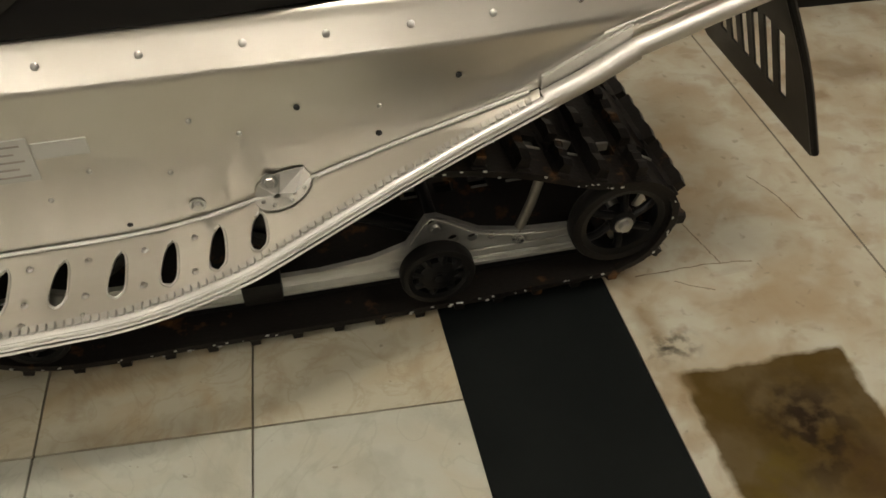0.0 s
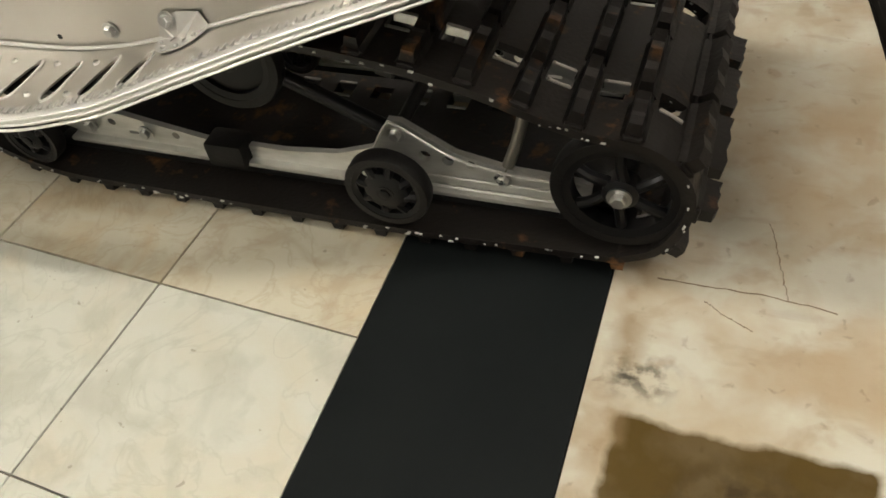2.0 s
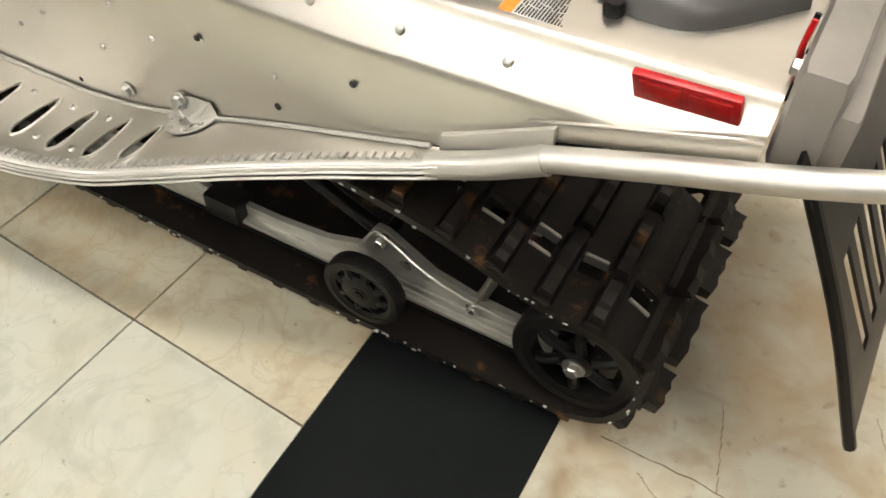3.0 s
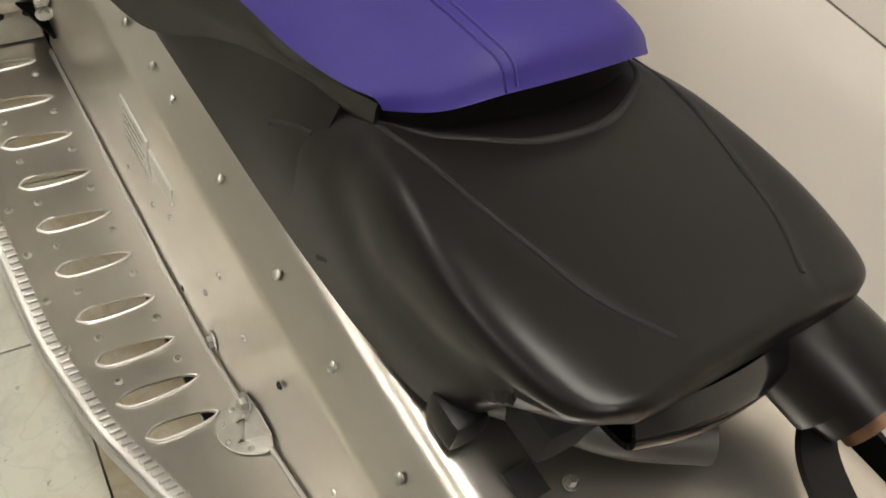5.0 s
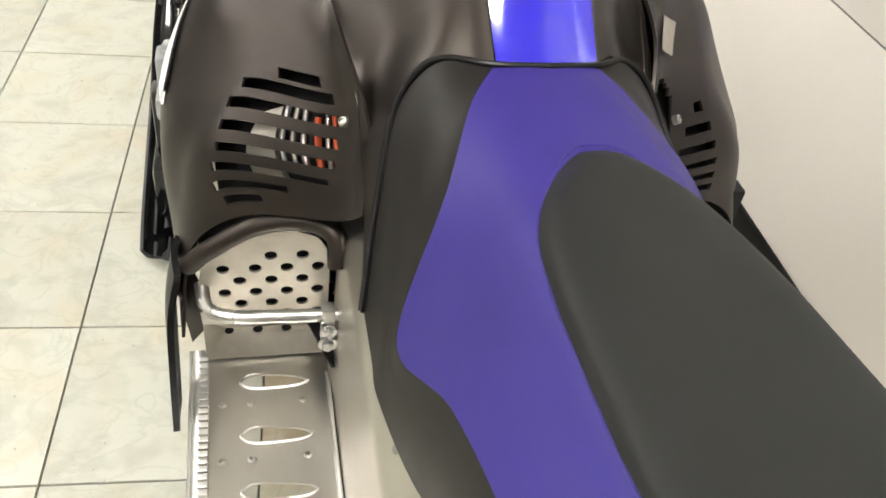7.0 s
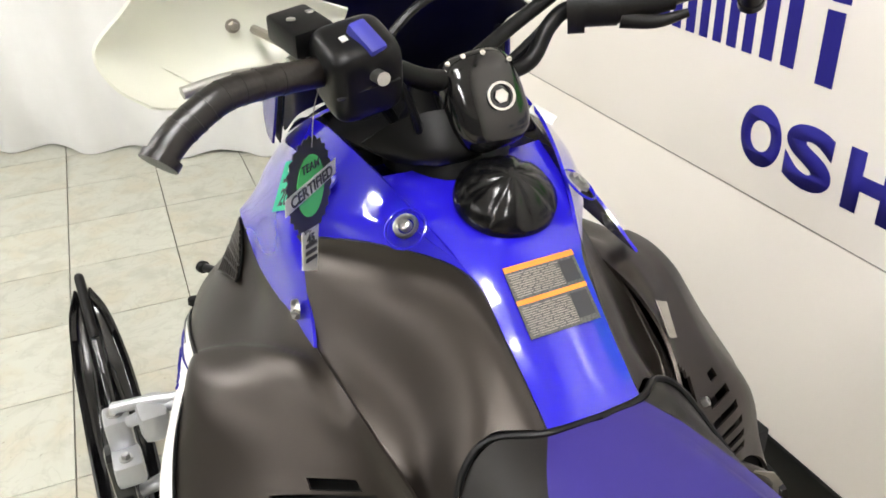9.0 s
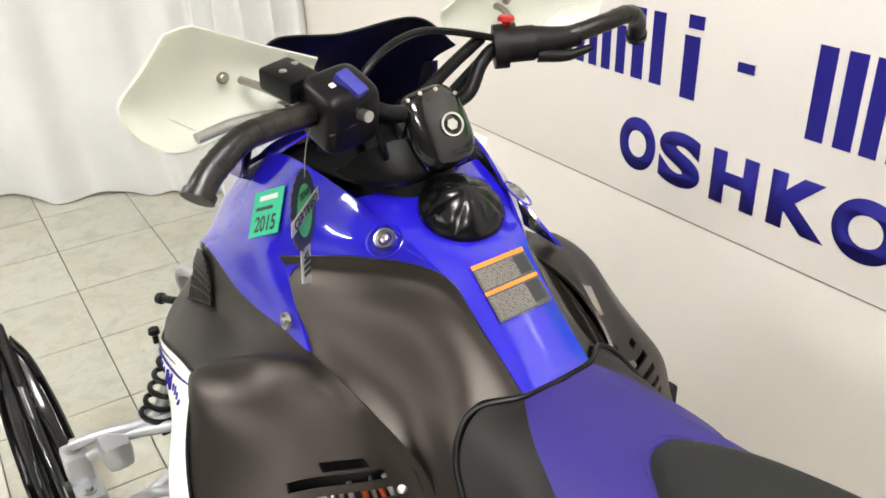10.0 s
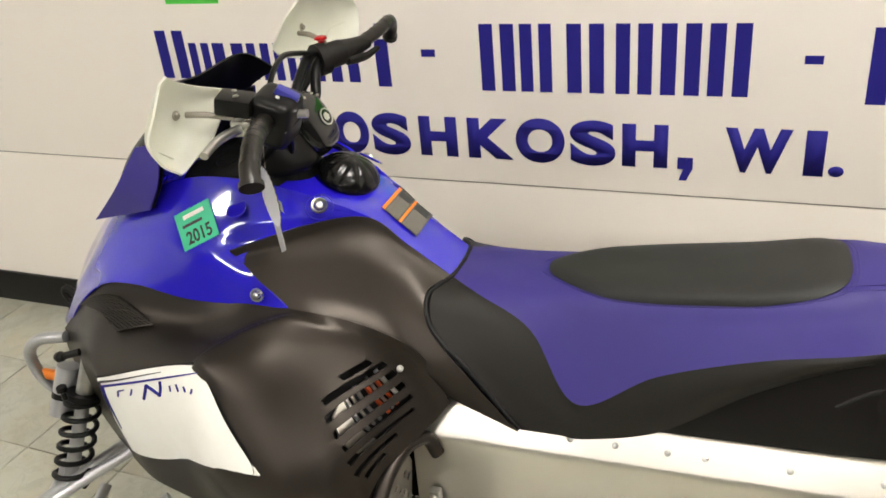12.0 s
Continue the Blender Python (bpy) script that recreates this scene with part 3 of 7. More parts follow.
def sign_bar(s0, s1, z0, z1, lean=0.0, mat=None):
    bm = wall_box(s0, s1, -0.0042, -0.0034, z0, z1)
    if lean:
        for v in bm.verts:
            v.co += WALL_DIR * lean * (v.co.z - z0)
    return part("sign_bar", bm, mat or M_NAVY, wall, smooth=False)


# brand words on the wall stand as plain bars of their size and colour
for s0, s1 in [(0.178, 0.272), (0.281, 0.365), (0.397, 0.492), (0.514, 0.604), (0.618, 0.712), (0.724, 0.819)]:
    w = s1 - s0
    sign_bar(s0 + 0.03 * w, s0 + 0.40 * w, 0.868, 1.036)
    sign_bar(s1 - 0.40 * w, s1 - 0.03 * w, 0.868, 1.036)
for s0, s1, z1 in [(-0.80, -0.705, 1.02), (-0.692, -0.625, 0.985), (-0.612, -0.512, 0.985), (-0.500, -0.430, 0.985),
                   (-0.415, -0.350, 0.985), (-0.335, -0.265, 0.985), (-0.245, -0.160, 1.03)]:
    w = s1 - s0
    sign_bar(s0, s0 + 0.38 * w, 0.882, z1)
    sign_bar(s1 - 0.38 * w, s1, 0.882, z1)
sign_bar(-0.108, -0.070, 0.872, 0.998)
sign_bar(-0.102, -0.064, 1.012, 1.038)
sign_bar(0.022, 0.060, 0.953, 0.972)
sign_bar(0.928, 0.966, 0.946, 0.965)
sign_bar(1.058, 1.098, 0.858, 1.026)
sign_bar(1.120, 1.160, 0.930, 1.026)
sign_bar(-0.735, -0.560, 1.094, 1.28, mat=M_GREEN_SIGN)
sign_bar(0.085, 0.150, 1.135, 1.33, mat=M_GREEN_SIGN)
sign_bar(0.215, 0.62, 1.150, 1.33, mat=M_GREEN_SIGN)


def curtain(line, z1, folds, depth, seed):
    """A hanging cloth with uneven folds along a floor line, its hem spilling onto the floor."""
    rng = random.Random(seed)
    ph = [rng.uniform(0, 6.28) for _ in range(4)]
    n, m = 270, 14
    p = catmull(line, n)
    tan = np.gradient(p, axis=0)
    nor = np.stack([-tan[:, 1], tan[:, 0], 0 * tan[:, 0]], 1)
    nor /= np.linalg.norm(nor, axis=1, keepdims=True)
    P = np.zeros((m, n, 3))
    for i in range(m):
        f = i / (m - 1)
        z = z1 * (1 - f) + 0.004 * f
        for j in range(n):
            a = j / n * folds * 6.28
            w = math.sin(a + ph[0] + 0.6 * f) + 0.5 * math.sin(0.47 * a + ph[1]) + 0.35 * math.sin(1.9 * a + ph[2] + f)
            q = p[j] + nor[j] * depth * (0.35 + 0.65 * f) * w
            if f > 0.96:
                q = q - nor[j] * 0.05 * (1 + 0.5 * math.sin(0.8 * a + ph[3]))
            P[i, j] = (q[0], q[1], z + (0.006 * (1 + math.sin(a)) if f == 1 else 0))
    return shell(P, 0.003)


# the run south of y = -2.4 is unseen, added as a bright reflector for the cowl
cloth = tagged(part("curtain", curtain([(-3.44, 0.88, 0), (-3.58, 0.62, 0), (-3.86, 0.36, 0), (-4.47, -0.52, 0), (-5.0, -1.35, 0), (-5.4, -2.4, 0), (-5.6, -3.6, 0), (-5.7, -5.0, 0)], 2.9, 22, 0.028, 3), M_CURTAIN),
               "white cloth drape hanging to the floor", "curtain", kind="structure")
tagged(part("wall_west", bm_box(-6.15, -6.0, -7, 4.5, 0, 3.2), M_FAR), "plain grey wall", "wall", kind="structure")
tagged(part("wall_south", bm_box(-6, 4.5, -7.15, -7.0, 0, 3.2), M_FAR), "plain grey wall", "wall", kind="structure")
tagged(part("wall_east", bm_box(4.5, 4.65, -7, 4.5, 0, 3.2), M_FAR), "plain grey wall", "wall", kind="structure")
tagged(part("ceiling", bm_box(-6.2, 4.7, -7.2, 4.6, 3.2, 3.3), M_CEIL), "white showroom ceiling", "ceiling", kind="structure")

# fluorescent fittings
M_TUBE = bpy.data.materials.new("lit_diffuser")
M_TUBE.use_nodes = True
_e = M_TUBE.node_tree.nodes["Principled BSDF"]
_e.inputs["Emission Color"].default_value = (1.0, 0.95, 0.87, 1)
_e.inputs["Emission Strength"].default_value = LAMP_WATTS
_e.inputs["Base Color"].default_value = (0.8, 0.8, 0.8, 1)
fit0 = empty("ceiling_light", "white fluorescent ceiling fitting with a lit diffuser", "ceiling light", (0, 0, 3.2), "ceiling lights")
part("frame", bm_box(-0.64, 0.64, -0.17, 0.17, -0.06, 0.0, bev=0.008), M_CEIL, fit0)
part("diffuser", bm_box(-0.61, 0.61, -0.14, 0.14, -0.068, -0.058, bev=0.003), M_TUBE, fit0, "lit white diffuser")
LIGHTS = [(-3.3, -2.4), (-0.4, -0.5), (1.7, -1.4), (-2.4, -4.6), (-0.4, -4.6)]
for k, (lx, ly) in enumerate(LIGHTS):
    if k == 0:
        fit0.location = (lx, ly, 3.2)
    else:
        copy_thing(fit0, pose(lx, ly, 3.2))

# ---------------------------------------------------------------- the snowmobile
# x runs to the tail, y to the sign wall; the middle plane is y = 0
sled = empty("snowmobile", "blue, charcoal and white mountain snowmobile on its black rubber track", "snowmobile")
sled.scale = (1.009, 1.04, 0.994)


def both(name, P, mat, thick, label="", skip=(), parent=None, flip=False):
    a = part(name, shell(P, thick, skip, flip), mat, parent or sled, label)
    b = part(name, shell(mirrored(P), thick, skip, not flip), mat, parent or sled, label)
    return a, b


def lin(a, b, n):
    return np.linspace(a, b, n)


# --- tunnel: a folded aluminium channel whose lower edge climbs to the tail
def board_z(x):
    return float(np.interp(x, [-1.35, -0.80, -0.72, -0.60, -0.40, -0.18, -0.07, 0.12], [0.312, 0.318, 0.324, 0.350, 0.418, 0.485, 0.545, 0.607]))


def board_y(x):
    return float(np.interp(x, [-1.35, -1.0, -0.78, -0.63, -0.44, -0.30, -0.18], [0.368, 0.364, 0.357, 0.337, 0.290, 0.256, 0.232]))


xs = np.concatenate([lin(-1.30, -0.80, 12), lin(-0.76, 0.115, 30)])
half = []
for x in xs:
    zb = board_z(x)
    lift = 0.02 * max(0, (x + 0.3) / 0.4)
    side = max(zb + 0.024, 0.46 + 0.5 * (max(zb, 0.42) - 0.42))
    fold = [(-0.1915, 0.548), (-0.1905, 0.560), (-0.1895, 0.5655), (-0.1865, 0.571), (-0.183, 0.5765), (-0.166, 0.605), (-0.1625, 0.6105), (-0.159, 0.6155), (-0.154, 0.6215), (-0.148, 0.6245), (-0.138, 0.625)]
    half.append([(x, -0.197, zb), (x, -0.196, zb + 0.02), (x, -0.193, side)] + [(x, y, z + lift) for y, z in fold] + [(x, 0, 0.626 + lift)])
half = np.swapaxes(np.array(half), 0, 1)
P = np.concatenate([half, mirrored(half)[::-1][1:]])
tunnel = part("tunnel", shell(P, 0.003, flip=True), M_ALU, sled, "dull folded aluminium tunnel")


def rivet(x, y, z, axis, r=0.0055, mat=None, parent=None, name="rivet"):
    bm = lathe([(r, 0), (r * 0.92, 0.0015), (r * 0.55, 0.0028), (0, 0.003)], "z", 10)
    q = Vector((0, 0, 1)).rotation_difference(Vector(axis))
    bmesh.ops.transform(bm, matrix=Matrix.Translation((x, y, z)) @ q.to_matrix().to_4x4(), verts=bm.verts)
    return part(name, bm, mat or M_STEEL, parent or tunnel)


for x in (-1.03, -0.958, -0.878, -0.822, -0.701, -0.575, -0.47, -0.36, -0.25, -0.13):
    lift = 0.02 * max(0, (x + 0.3) / 0.4)
    rivet(x, -0.1755, 0.594 + lift, (0, -0.84, 0.53))
    rivet(x, 0.1755, 0.594 + lift, (0, 0.84, 0.53))
for x, z, r in [(-0.41, 0.486, 0.004), (-0.413, 0.440, 0.005), (-0.773, 0.337, 0.005), (-0.60, 0.47, 0.004), (-0.66, 0.50, 0.004), (-0.70, 0.42, 0.004),
                (-0.80, 0.44, 0.004), (-0.86, 0.40, 0.004), (-0.52, 0.50, 0.0045), (-0.30, 0.52, 0.0045), (-0.95, 0.38, 0.004), (-0.92, 0.48, 0.004)]:
    rivet(x, -0.1945, z, (0, -1, 0), r, M_DARK if r > 0.0042 else M_STEEL)
# weld plate and its bolts at the end of the foot board
def gusset_place(a, b):
    """Bent plate: b below zero lies on the board, above zero on the tunnel's side."""
    return (a, -0.2005 + min(b, 0), board_z(a) + 0.0045 + max(b, 0))


gus = [(-0.556 + 0.042 * math.cos(a), 0.040 * math.sin(a)) for a in lin(-math.pi, 0, 13)] + [(-0.522, 0.022), (-0.556, 0.030), (-0.590, 0.024)]
part("gusset", plate(gus, [circle(-0.565, -0.012, 0.005, 10), circle(-0.540, -0.022, 0.003, 8)], gusset_place, 0.002), M_ALU_LIGHT, tunnel, "small riveted gusset plate", smooth=False)
for a, b in [(-0.585, -0.014), (-0.570, -0.030), (-0.545, -0.034), (-0.526, -0.018)]:
    rivet(a, -0.2005 + b, board_z(a) + 0.0055, (0, 0, 1), 0.0035)
part("bolt", bolt_head((-0.572, -0.2045, 0.388), (0, -1, 0.3), 0.008), M_STEEL, tunnel)
part("bolt", bolt_head((-0.676, -0.197, 0.358), (0, -1, 0), 0.008), M_STEEL, tunnel)
# paper labels on the side wall
M_TAG = material("silver_label", (0.48, 0.48, 0.45), 0.4, 0.2, None, 10, 0.1)
part("data_label", bm_box(-0.945, -0.86, -0.1955, -0.1930, 0.438, 0.505), M_TAG, tunnel, "pale paper label with print")
part("data_label", bm_box(-0.858, -0.79, -0.1948, -0.1922, 0.470, 0.495), M_TAG, tunnel, "pale paper label with print")
for k in range(5):
    part("print_bar", bm_box(-0.935, -0.87 - 0.01 * (k % 2), -0.1962, -0.1954, 0.446 + k * 0.012, 0.449 + k * 0.012), M_SEAM, tunnel)

# --- foot boards with leaf-shaped slots and a toothed rim
SLOT_X = [-0.597, -0.655, -0.722, -0.792, -0.868, -0.945, -1.025, -1.105, -1.187, -1.274]


def leaf(cx, k):
    """A slot that is blunt at the outer end and narrows inwards."""
    y_in, y_out = -0.228, -min(0.312, board_y(cx) - 0.030)
    if k < 2:
        y_in = -0.226
    L = y_in - y_out
    w = 0.0158
    out = []
    for s in lin(0, 1, 13):
        out.append((y_out + L * s, w * max(0.02, 1 - abs(2 * s - 1) ** 3.0) ** 0.5 * (1.0 - 0.42 * s)))
    top = [(cx - h + 0.004 * (y - y_out) / L, y) for y, h in out]
    bot = [(cx + h * 0.85 + 0.004 * (y - y_out) / L, y) for y, h in out[::-1]]
    return top + bot


edge = [(x, -board_y(x) + 0.012) for x in lin(-1.33, -0.19, 46)]
outer = edge + [(-0.185, -0.199)] + [(x, -0.199) for x in lin(-0.25, -1.28, 20)] + [(-1.33, -0.199)]
slots = [leaf(x, k) for k, x in enumerate(SLOT_X)]
studs = [circle(x + 0.036, y, 0.0028, 8) for x in SLOT_X[2:] for y in (-0.235, -0.300, -0.335)]


def board_place(a, b):
    return (a, b, board_z(a))


for sgn in (-1, 1):
    bm = plate(outer, slots + studs, board_place, 0.003)
    if sgn > 0:
        for v in bm.verts:
            v.co.y *= -1
        bmesh.ops.recalc_face_normals(bm, faces=bm.faces)
    board = part("running_board", bm, M_ALU, sled, "slotted aluminium running board")
    # rolled rim of the board
    pts = [(x, sgn * (board_y(x) - 0.004), board_z(x) - 0.001) for x in lin(-1.33, -0.17, 40)]
    rim = tube(pts, 0.0092, 10, 80)
    part("rim", rim, M_ALU_LIGHT, board, "pale ribbed aluminium rim")
    if sgn < 0:
        for k in range(5):
            pts2 = [(x, sgn * (board_y(x) + 0.006), board_z(x) - 0.010 + 0.004 * k) for x in lin(-1.33, -0.17, 30)]
            if k in (0, 2, 4):
                part("rib", tube(pts2, 0.0021, 6, 60), M_ALU_LIGHT, board)
        # teeth along the rim
        tooth = bm_box(-0.0042, 0.0042, -0.006, 0.006, 0, 0.0075, bev=0.0015)
        tme = bpy.data.meshes.new("tooth")
        tooth.to_mesh(tme)
        tooth.free()
        tme.materials.append(M_ALU_LIGHT)
        x = -1.31
        while x < -0.20:
            t = new("tooth", tme)
            t.parent = board
            t.location = (x, -board_y(x) + 0.010, board_z(x) + 0.004)
            t.rotation_euler = (0, -math.atan2(board_z(x + 0.01) - board_z(x - 0.01), 0.02), 0)
            x += 0.0108
        # raised lips round the slots
        for k, cx in enumerate(SLOT_X):
            lp = [(a, b, board_z(a) + 0.001) for a, b in leaf(cx, k)]
            half = len(lp) // 2
            part("slot_lip", tube(lp[half - 2:] + lp[:4], 0.0020, 6, 40), M_ALU_LIGHT, board)
        for cx in SLOT_X[2:]:
            for y in (-0.235, -0.300, -0.335):
                part("stud_collar", lathe([(0.0032, 0), (0.0055, 0.0), (0.0035, 0.003), (0.0032, 0.0)], "z", 10, (cx + 0.036, y, board_z(cx + 0.036) + 0.0005)), M_ALU_LIGHT, board)
        # fold line beside the tunnel
        part("fold", tube([(x, -0.2015, board_z(x) + 0.003) for x in lin(-1.28, -0.2, 16)], 0.003, 8, 50), M_ALU_LIGHT, board)

# --- tail: bumper tube, reflector, snow flap
for sgn in (-1, 1):
    part("bumper_sleeve", tube([(-0.185, sgn * 0.226, 0.482), (-0.12, sgn * 0.224, 0.512), (-0.06, sgn * 0.221, 0.545)], 0.0155, 14), M_ALU_LIGHT, sled, "pale crimped bumper sleeve")
for sgn in (-1, 1):
    part("bumper_mount", plate([(-0.185, 0.488), (-0.062, 0.549), (-0.062, 0.572), (-0.185, 0.508)], [], lambda a, b: (a, sgn * 0.2075 - 0.02 * sgn * (b - 0.53), b), 0.006), M_ALU_LIGHT, sled, "pale bumper mounting plate")
bump = [(-0.07, -0.221, 0.543), (0.05, -0.216, 0.583), (0.17, -0.211, 0.622), (0.235, -0.19, 0.638), (0.262, -0.12, 0.645), (0.268, 0, 0.647),
        (0.262, 0.12, 0.645), (0.235, 0.19, 0.638), (0.17, 0.211, 0.622), (0.05, 0.216, 0.583), (-0.07, 0.221, 0.543)]
part("rear_bumper", tube(bump, 0.0135, 16, 90), M_ALU_LIGHT, sled, "satin aluminium tube bumper")
for sgn in (-1, 1):
    rf = bmesh.new()
    box(rf, -0.048, 0.048, -0.004, 0.004, -0.0215, 0.0215, bev=0.002)
    ob = part("reflector", rf, M_RED, sled, "red rectangular side reflector")
    for cx in (-0.0225, 0.0225):
        part("lens", bm_box(cx - 0.019, cx + 0.019, -0.0065, 0.0065, -0.016, 0.016, bev=0.0035), M_RED, ob)
    ob.matrix_basis = Matrix.Translation((0.041, sgn * 0.176, 0.632)) @ Euler((sgn * 0.42 * -1, -0.06, sgn * -0.0)).to_matrix().to_4x4()
flap_slots = []
for k in range(7):
    a = -0.135 + k * 0.042
    flap_slots.append([(a - 0.02, 0.14), (a + 0.003, 0.14), (a + 0.036, 0.30), (a + 0.013, 0.30)])


def flap_place(a, b):
    return (0.148 + 0.165 * b / 0.37 + 0.01 * math.sin(b * 8), a, 0.625 - 0.355 * b / 0.37)


flap_out = [(-0.20, 0.0), (0.20, 0.0), (0.205, 0.2), (0.205, 0.36), (0.19, 0.372), (-0.19, 0.372), (-0.205, 0.36), (-0.205, 0.2)]
part("snow_flap", plate(flap_out, flap_slots, flap_place, 0.004), M_BLACK, sled, "black slotted plastic snow flap")
part("flap_rib", tube([flap_place(-0.196, 0.01), flap_place(-0.2, 0.18), flap_place(-0.2, 0.36)], 0.007, 8), M_BLACK, sled)
part("flap_rib", tube([flap_place(0.196, 0.01), flap_place(0.2, 0.18), flap_place(0.2, 0.36)], 0.007, 8), M_BLACK, sled)
M_GREYP = material("grey_bracket_plastic", (0.20, 0.185, 0.17), 0.42, 0, (0.15, 0.14, 0.125), 14, 0.2, 300, 0.08)
brk = part("flap_bracket", join(bm_box(0.118, 0.162, -0.185, 0.185, 0.575, 0.70, bev=0.019), bm_box(0.145, 0.178, -0.175, 0.175, 0.60, 0.66, bev=0.008)), M_GREYP, sled, "grey plastic bracket of the snow flap")
for y in (-0.13, 0.0, 0.13):
    part("bolt", bolt_head((0.118, y, 0.66), (-1, 0, 0), 0.008), M_STEEL, brk)
# warning label on the tunnel top
wl = empty("warning_label", "", "")
wl.parent = sled
part("sheet", bm_box(-0.150, -0.088, -0.145, 0.055, 0.633, 0.6345), M_LABEL, wl, "white printed warning label")
part("orange_band", bm_box(-0.158, -0.144, -0.145, 0.055, 0.6345, 0.6352), M_ORANGE, wl, "orange heading band")
rng = random.Random(11)
for k in range(15):
    x, y = -0.1415 + 0.0034 * k, -0.143
    while y < 0.052:
        w = rng.uniform(0.006, 0.026)
        if not -0.042 < y + w / 2 < -0.018:
            part("print_bar", bm_box(x, x + 0.0019, y, min(y + w, 0.053), 0.6345, 0.6352), M_INK, wl)
        y += w + 0.0022
for y in (-0.040, 0.040):
    part("pictogram", bm_box(-0.142, -0.112, y - 0.002, y + 0.013, 0.6345, 0.6354), M_INK, wl)

# --- seat: blue vinyl cover, charcoal flanks, raised black pad
seat_top = [
    [(-1.242, 0, 0.809), (-1.245, 0.02, 0.809), (-1.248, 0.038, 0.808), (-1.252, 0.054, 0.806)],
    [(-1.18, 0, 0.808), (-1.182, 0.042, 0.807), (-1.188, 0.066, 0.803), (-1.195, 0.088, 0.797)],
    [(-1.08, 0, 0.811), (-1.078, 0.064, 0.806), (-1.085, 0.094, 0.792), (-1.10, 0.126, 0.763)],
    [(-1.0, 0, 0.815), (-1.0, 0.074, 0.810), (-1.005, 0.114, 0.768), (-1.02, 0.172, 0.664)],
    [(-0.90, 0, 0.823), (-0.90, 0.077, 0.817), (-0.90, 0.113, 0.780), (-0.90, 0.154, 0.722)],
    [(-0.76, 0, 0.837), (-0.76, 0.079, 0.831), (-0.76, 0.112, 0.802), (-0.76, 0.146, 0.765)],
]
seat_tail = [
    [(-0.65, 0, 0.860), (-0.65, 0.078, 0.854), (-0.645, 0.112, 0.825), (-0.64, 0.142, 0.788)],
    [(-0.580, 0, 0.873), (-0.580, 0.064, 0.861), (-0.582, 0.098, 0.829), (-0.582, 0.131, 0.797)],
    [(-0.506, 0, 0.870), (-0.510, 0.058, 0.862), (-0.525, 0.097, 0.834), (-0.550, 0.123, 0.807)],
    [(-0.482, 0, 0.846), (-0.487, 0.056, 0.842), (-0.506, 0.097, 0.822), (-0.540, 0.119, 0.801)],
]
net = np.array(seat_top + seat_tail)
SLIM = 0.016


def slimmer(G):
    """Draws the far side of the seat's front inwards."""
    H = np.array(G)
    H[..., 1] -= SLIM * np.clip((H[..., 1] - 0.045) / 0.05, 0, 1) * np.interp(H[..., 0], [-1.35, -1.24, -1.0, -0.88], [0.4, 1, 1, 0])
    return H


net = np.concatenate([mirrored(net)[:, ::-1], slimmer(net)[:, 1:]], axis=1)
SEAT_U, SEAT_V = 6, 9
P = surface(net, lin(0, SEAT_U, 61), lin(0, SEAT_V, 91))
seat = part("seat", shell(P, 0.008, flip=False), M_VINYL, sled, "blue vinyl saddle with charcoal flanks")
seat_flank = [
    [(-1.252, 0.054, 0.806), (-1.272, 0.106, 0.797), (-1.255, 0.146, 0.752), (-1.185, 0.168, 0.690), (-1.108, 0.187, 0.609)],
    [(-1.195, 0.088, 0.797), (-1.19, 0.122, 0.772), (-1.165, 0.153, 0.715), (-1.13, 0.172, 0.660), (-1.085, 0.187, 0.609)],
    [(-1.10, 0.126, 0.763), (-1.09, 0.148, 0.720), (-1.078, 0.166, 0.675), (-1.06, 0.177, 0.645), (-1.045, 0.187, 0.609)],
    [(-1.02, 0.172, 0.664), (-1.018, 0.175, 0.650), (-1.012, 0.179, 0.638), (-1.005, 0.183, 0.624), (-1.0, 0.187, 0.609)],
    [(-0.90, 0.154, 0.722), (-0.90, 0.162, 0.70), (-0.90, 0.169, 0.675), (-0.895, 0.172, 0.652), (-0.89, 0.172, 0.632)],
    [(-0.76, 0.146, 0.765), (-0.76, 0.152, 0.752), (-0.76, 0.156, 0.737), (-0.76, 0.153, 0.722), (-0.76, 0.148, 0.708)],
    [(-0.64, 0.142, 0.788), (-0.64, 0.147, 0.782), (-0.64, 0.145, 0.776), (-0.64, 0.142, 0.770), (-0.64, 0.138, 0.764)],
    [(-0.580, 0.131, 0.797), (-0.580, 0.131, 0.791), (-0.580, 0.131, 0.785), (-0.580, 0.130, 0.779), (-0.580, 0.128, 0.772)],
    [(-0.545, 0.121, 0.804), (-0.545, 0.122, 0.798), (-0.545, 0.122, 0.791), (-0.545, 0.122, 0.784), (-0.545, 0.120, 0.777)],
]
P = surface(seat_flank, lin(0, 4, 25), lin(0, 8, 69))
part("flank", shell(mirrored(P), 0.006, flip=True), M_VINYL_BLACK, seat, "charcoal vinyl seat flank")
part("flank", shell(slimmer(P), 0.006), M_VINYL_BLACK, seat, "charcoal vinyl seat flank")
# stitched seam on the tail of the seat and along the pad
S = lambda u, v: surface(net, [u], [v])[0, 0]
seat_grid = surface(net, lin(0, 6, 121), lin(0, 9, 181)).reshape(-1, 3)
for off in (-0.0035, 0.0035):
    line = []
    for x, y in [(-0.655, -0.074), (-0.61, -0.069), (-0.565, -0.064), (-0.525, -0.060), (-0.500, -0.057), (-0.488, -0.055)]:
        k = np.argmin((seat_grid[:, 0] - x) ** 2 + (seat_grid[:, 1] - y - off) ** 2)
        line.append(seat_grid[k] + (0, 0, 0.0004))
    part("seam", tube(line, 0.0013, 6, 40), M_VINYL, seat)
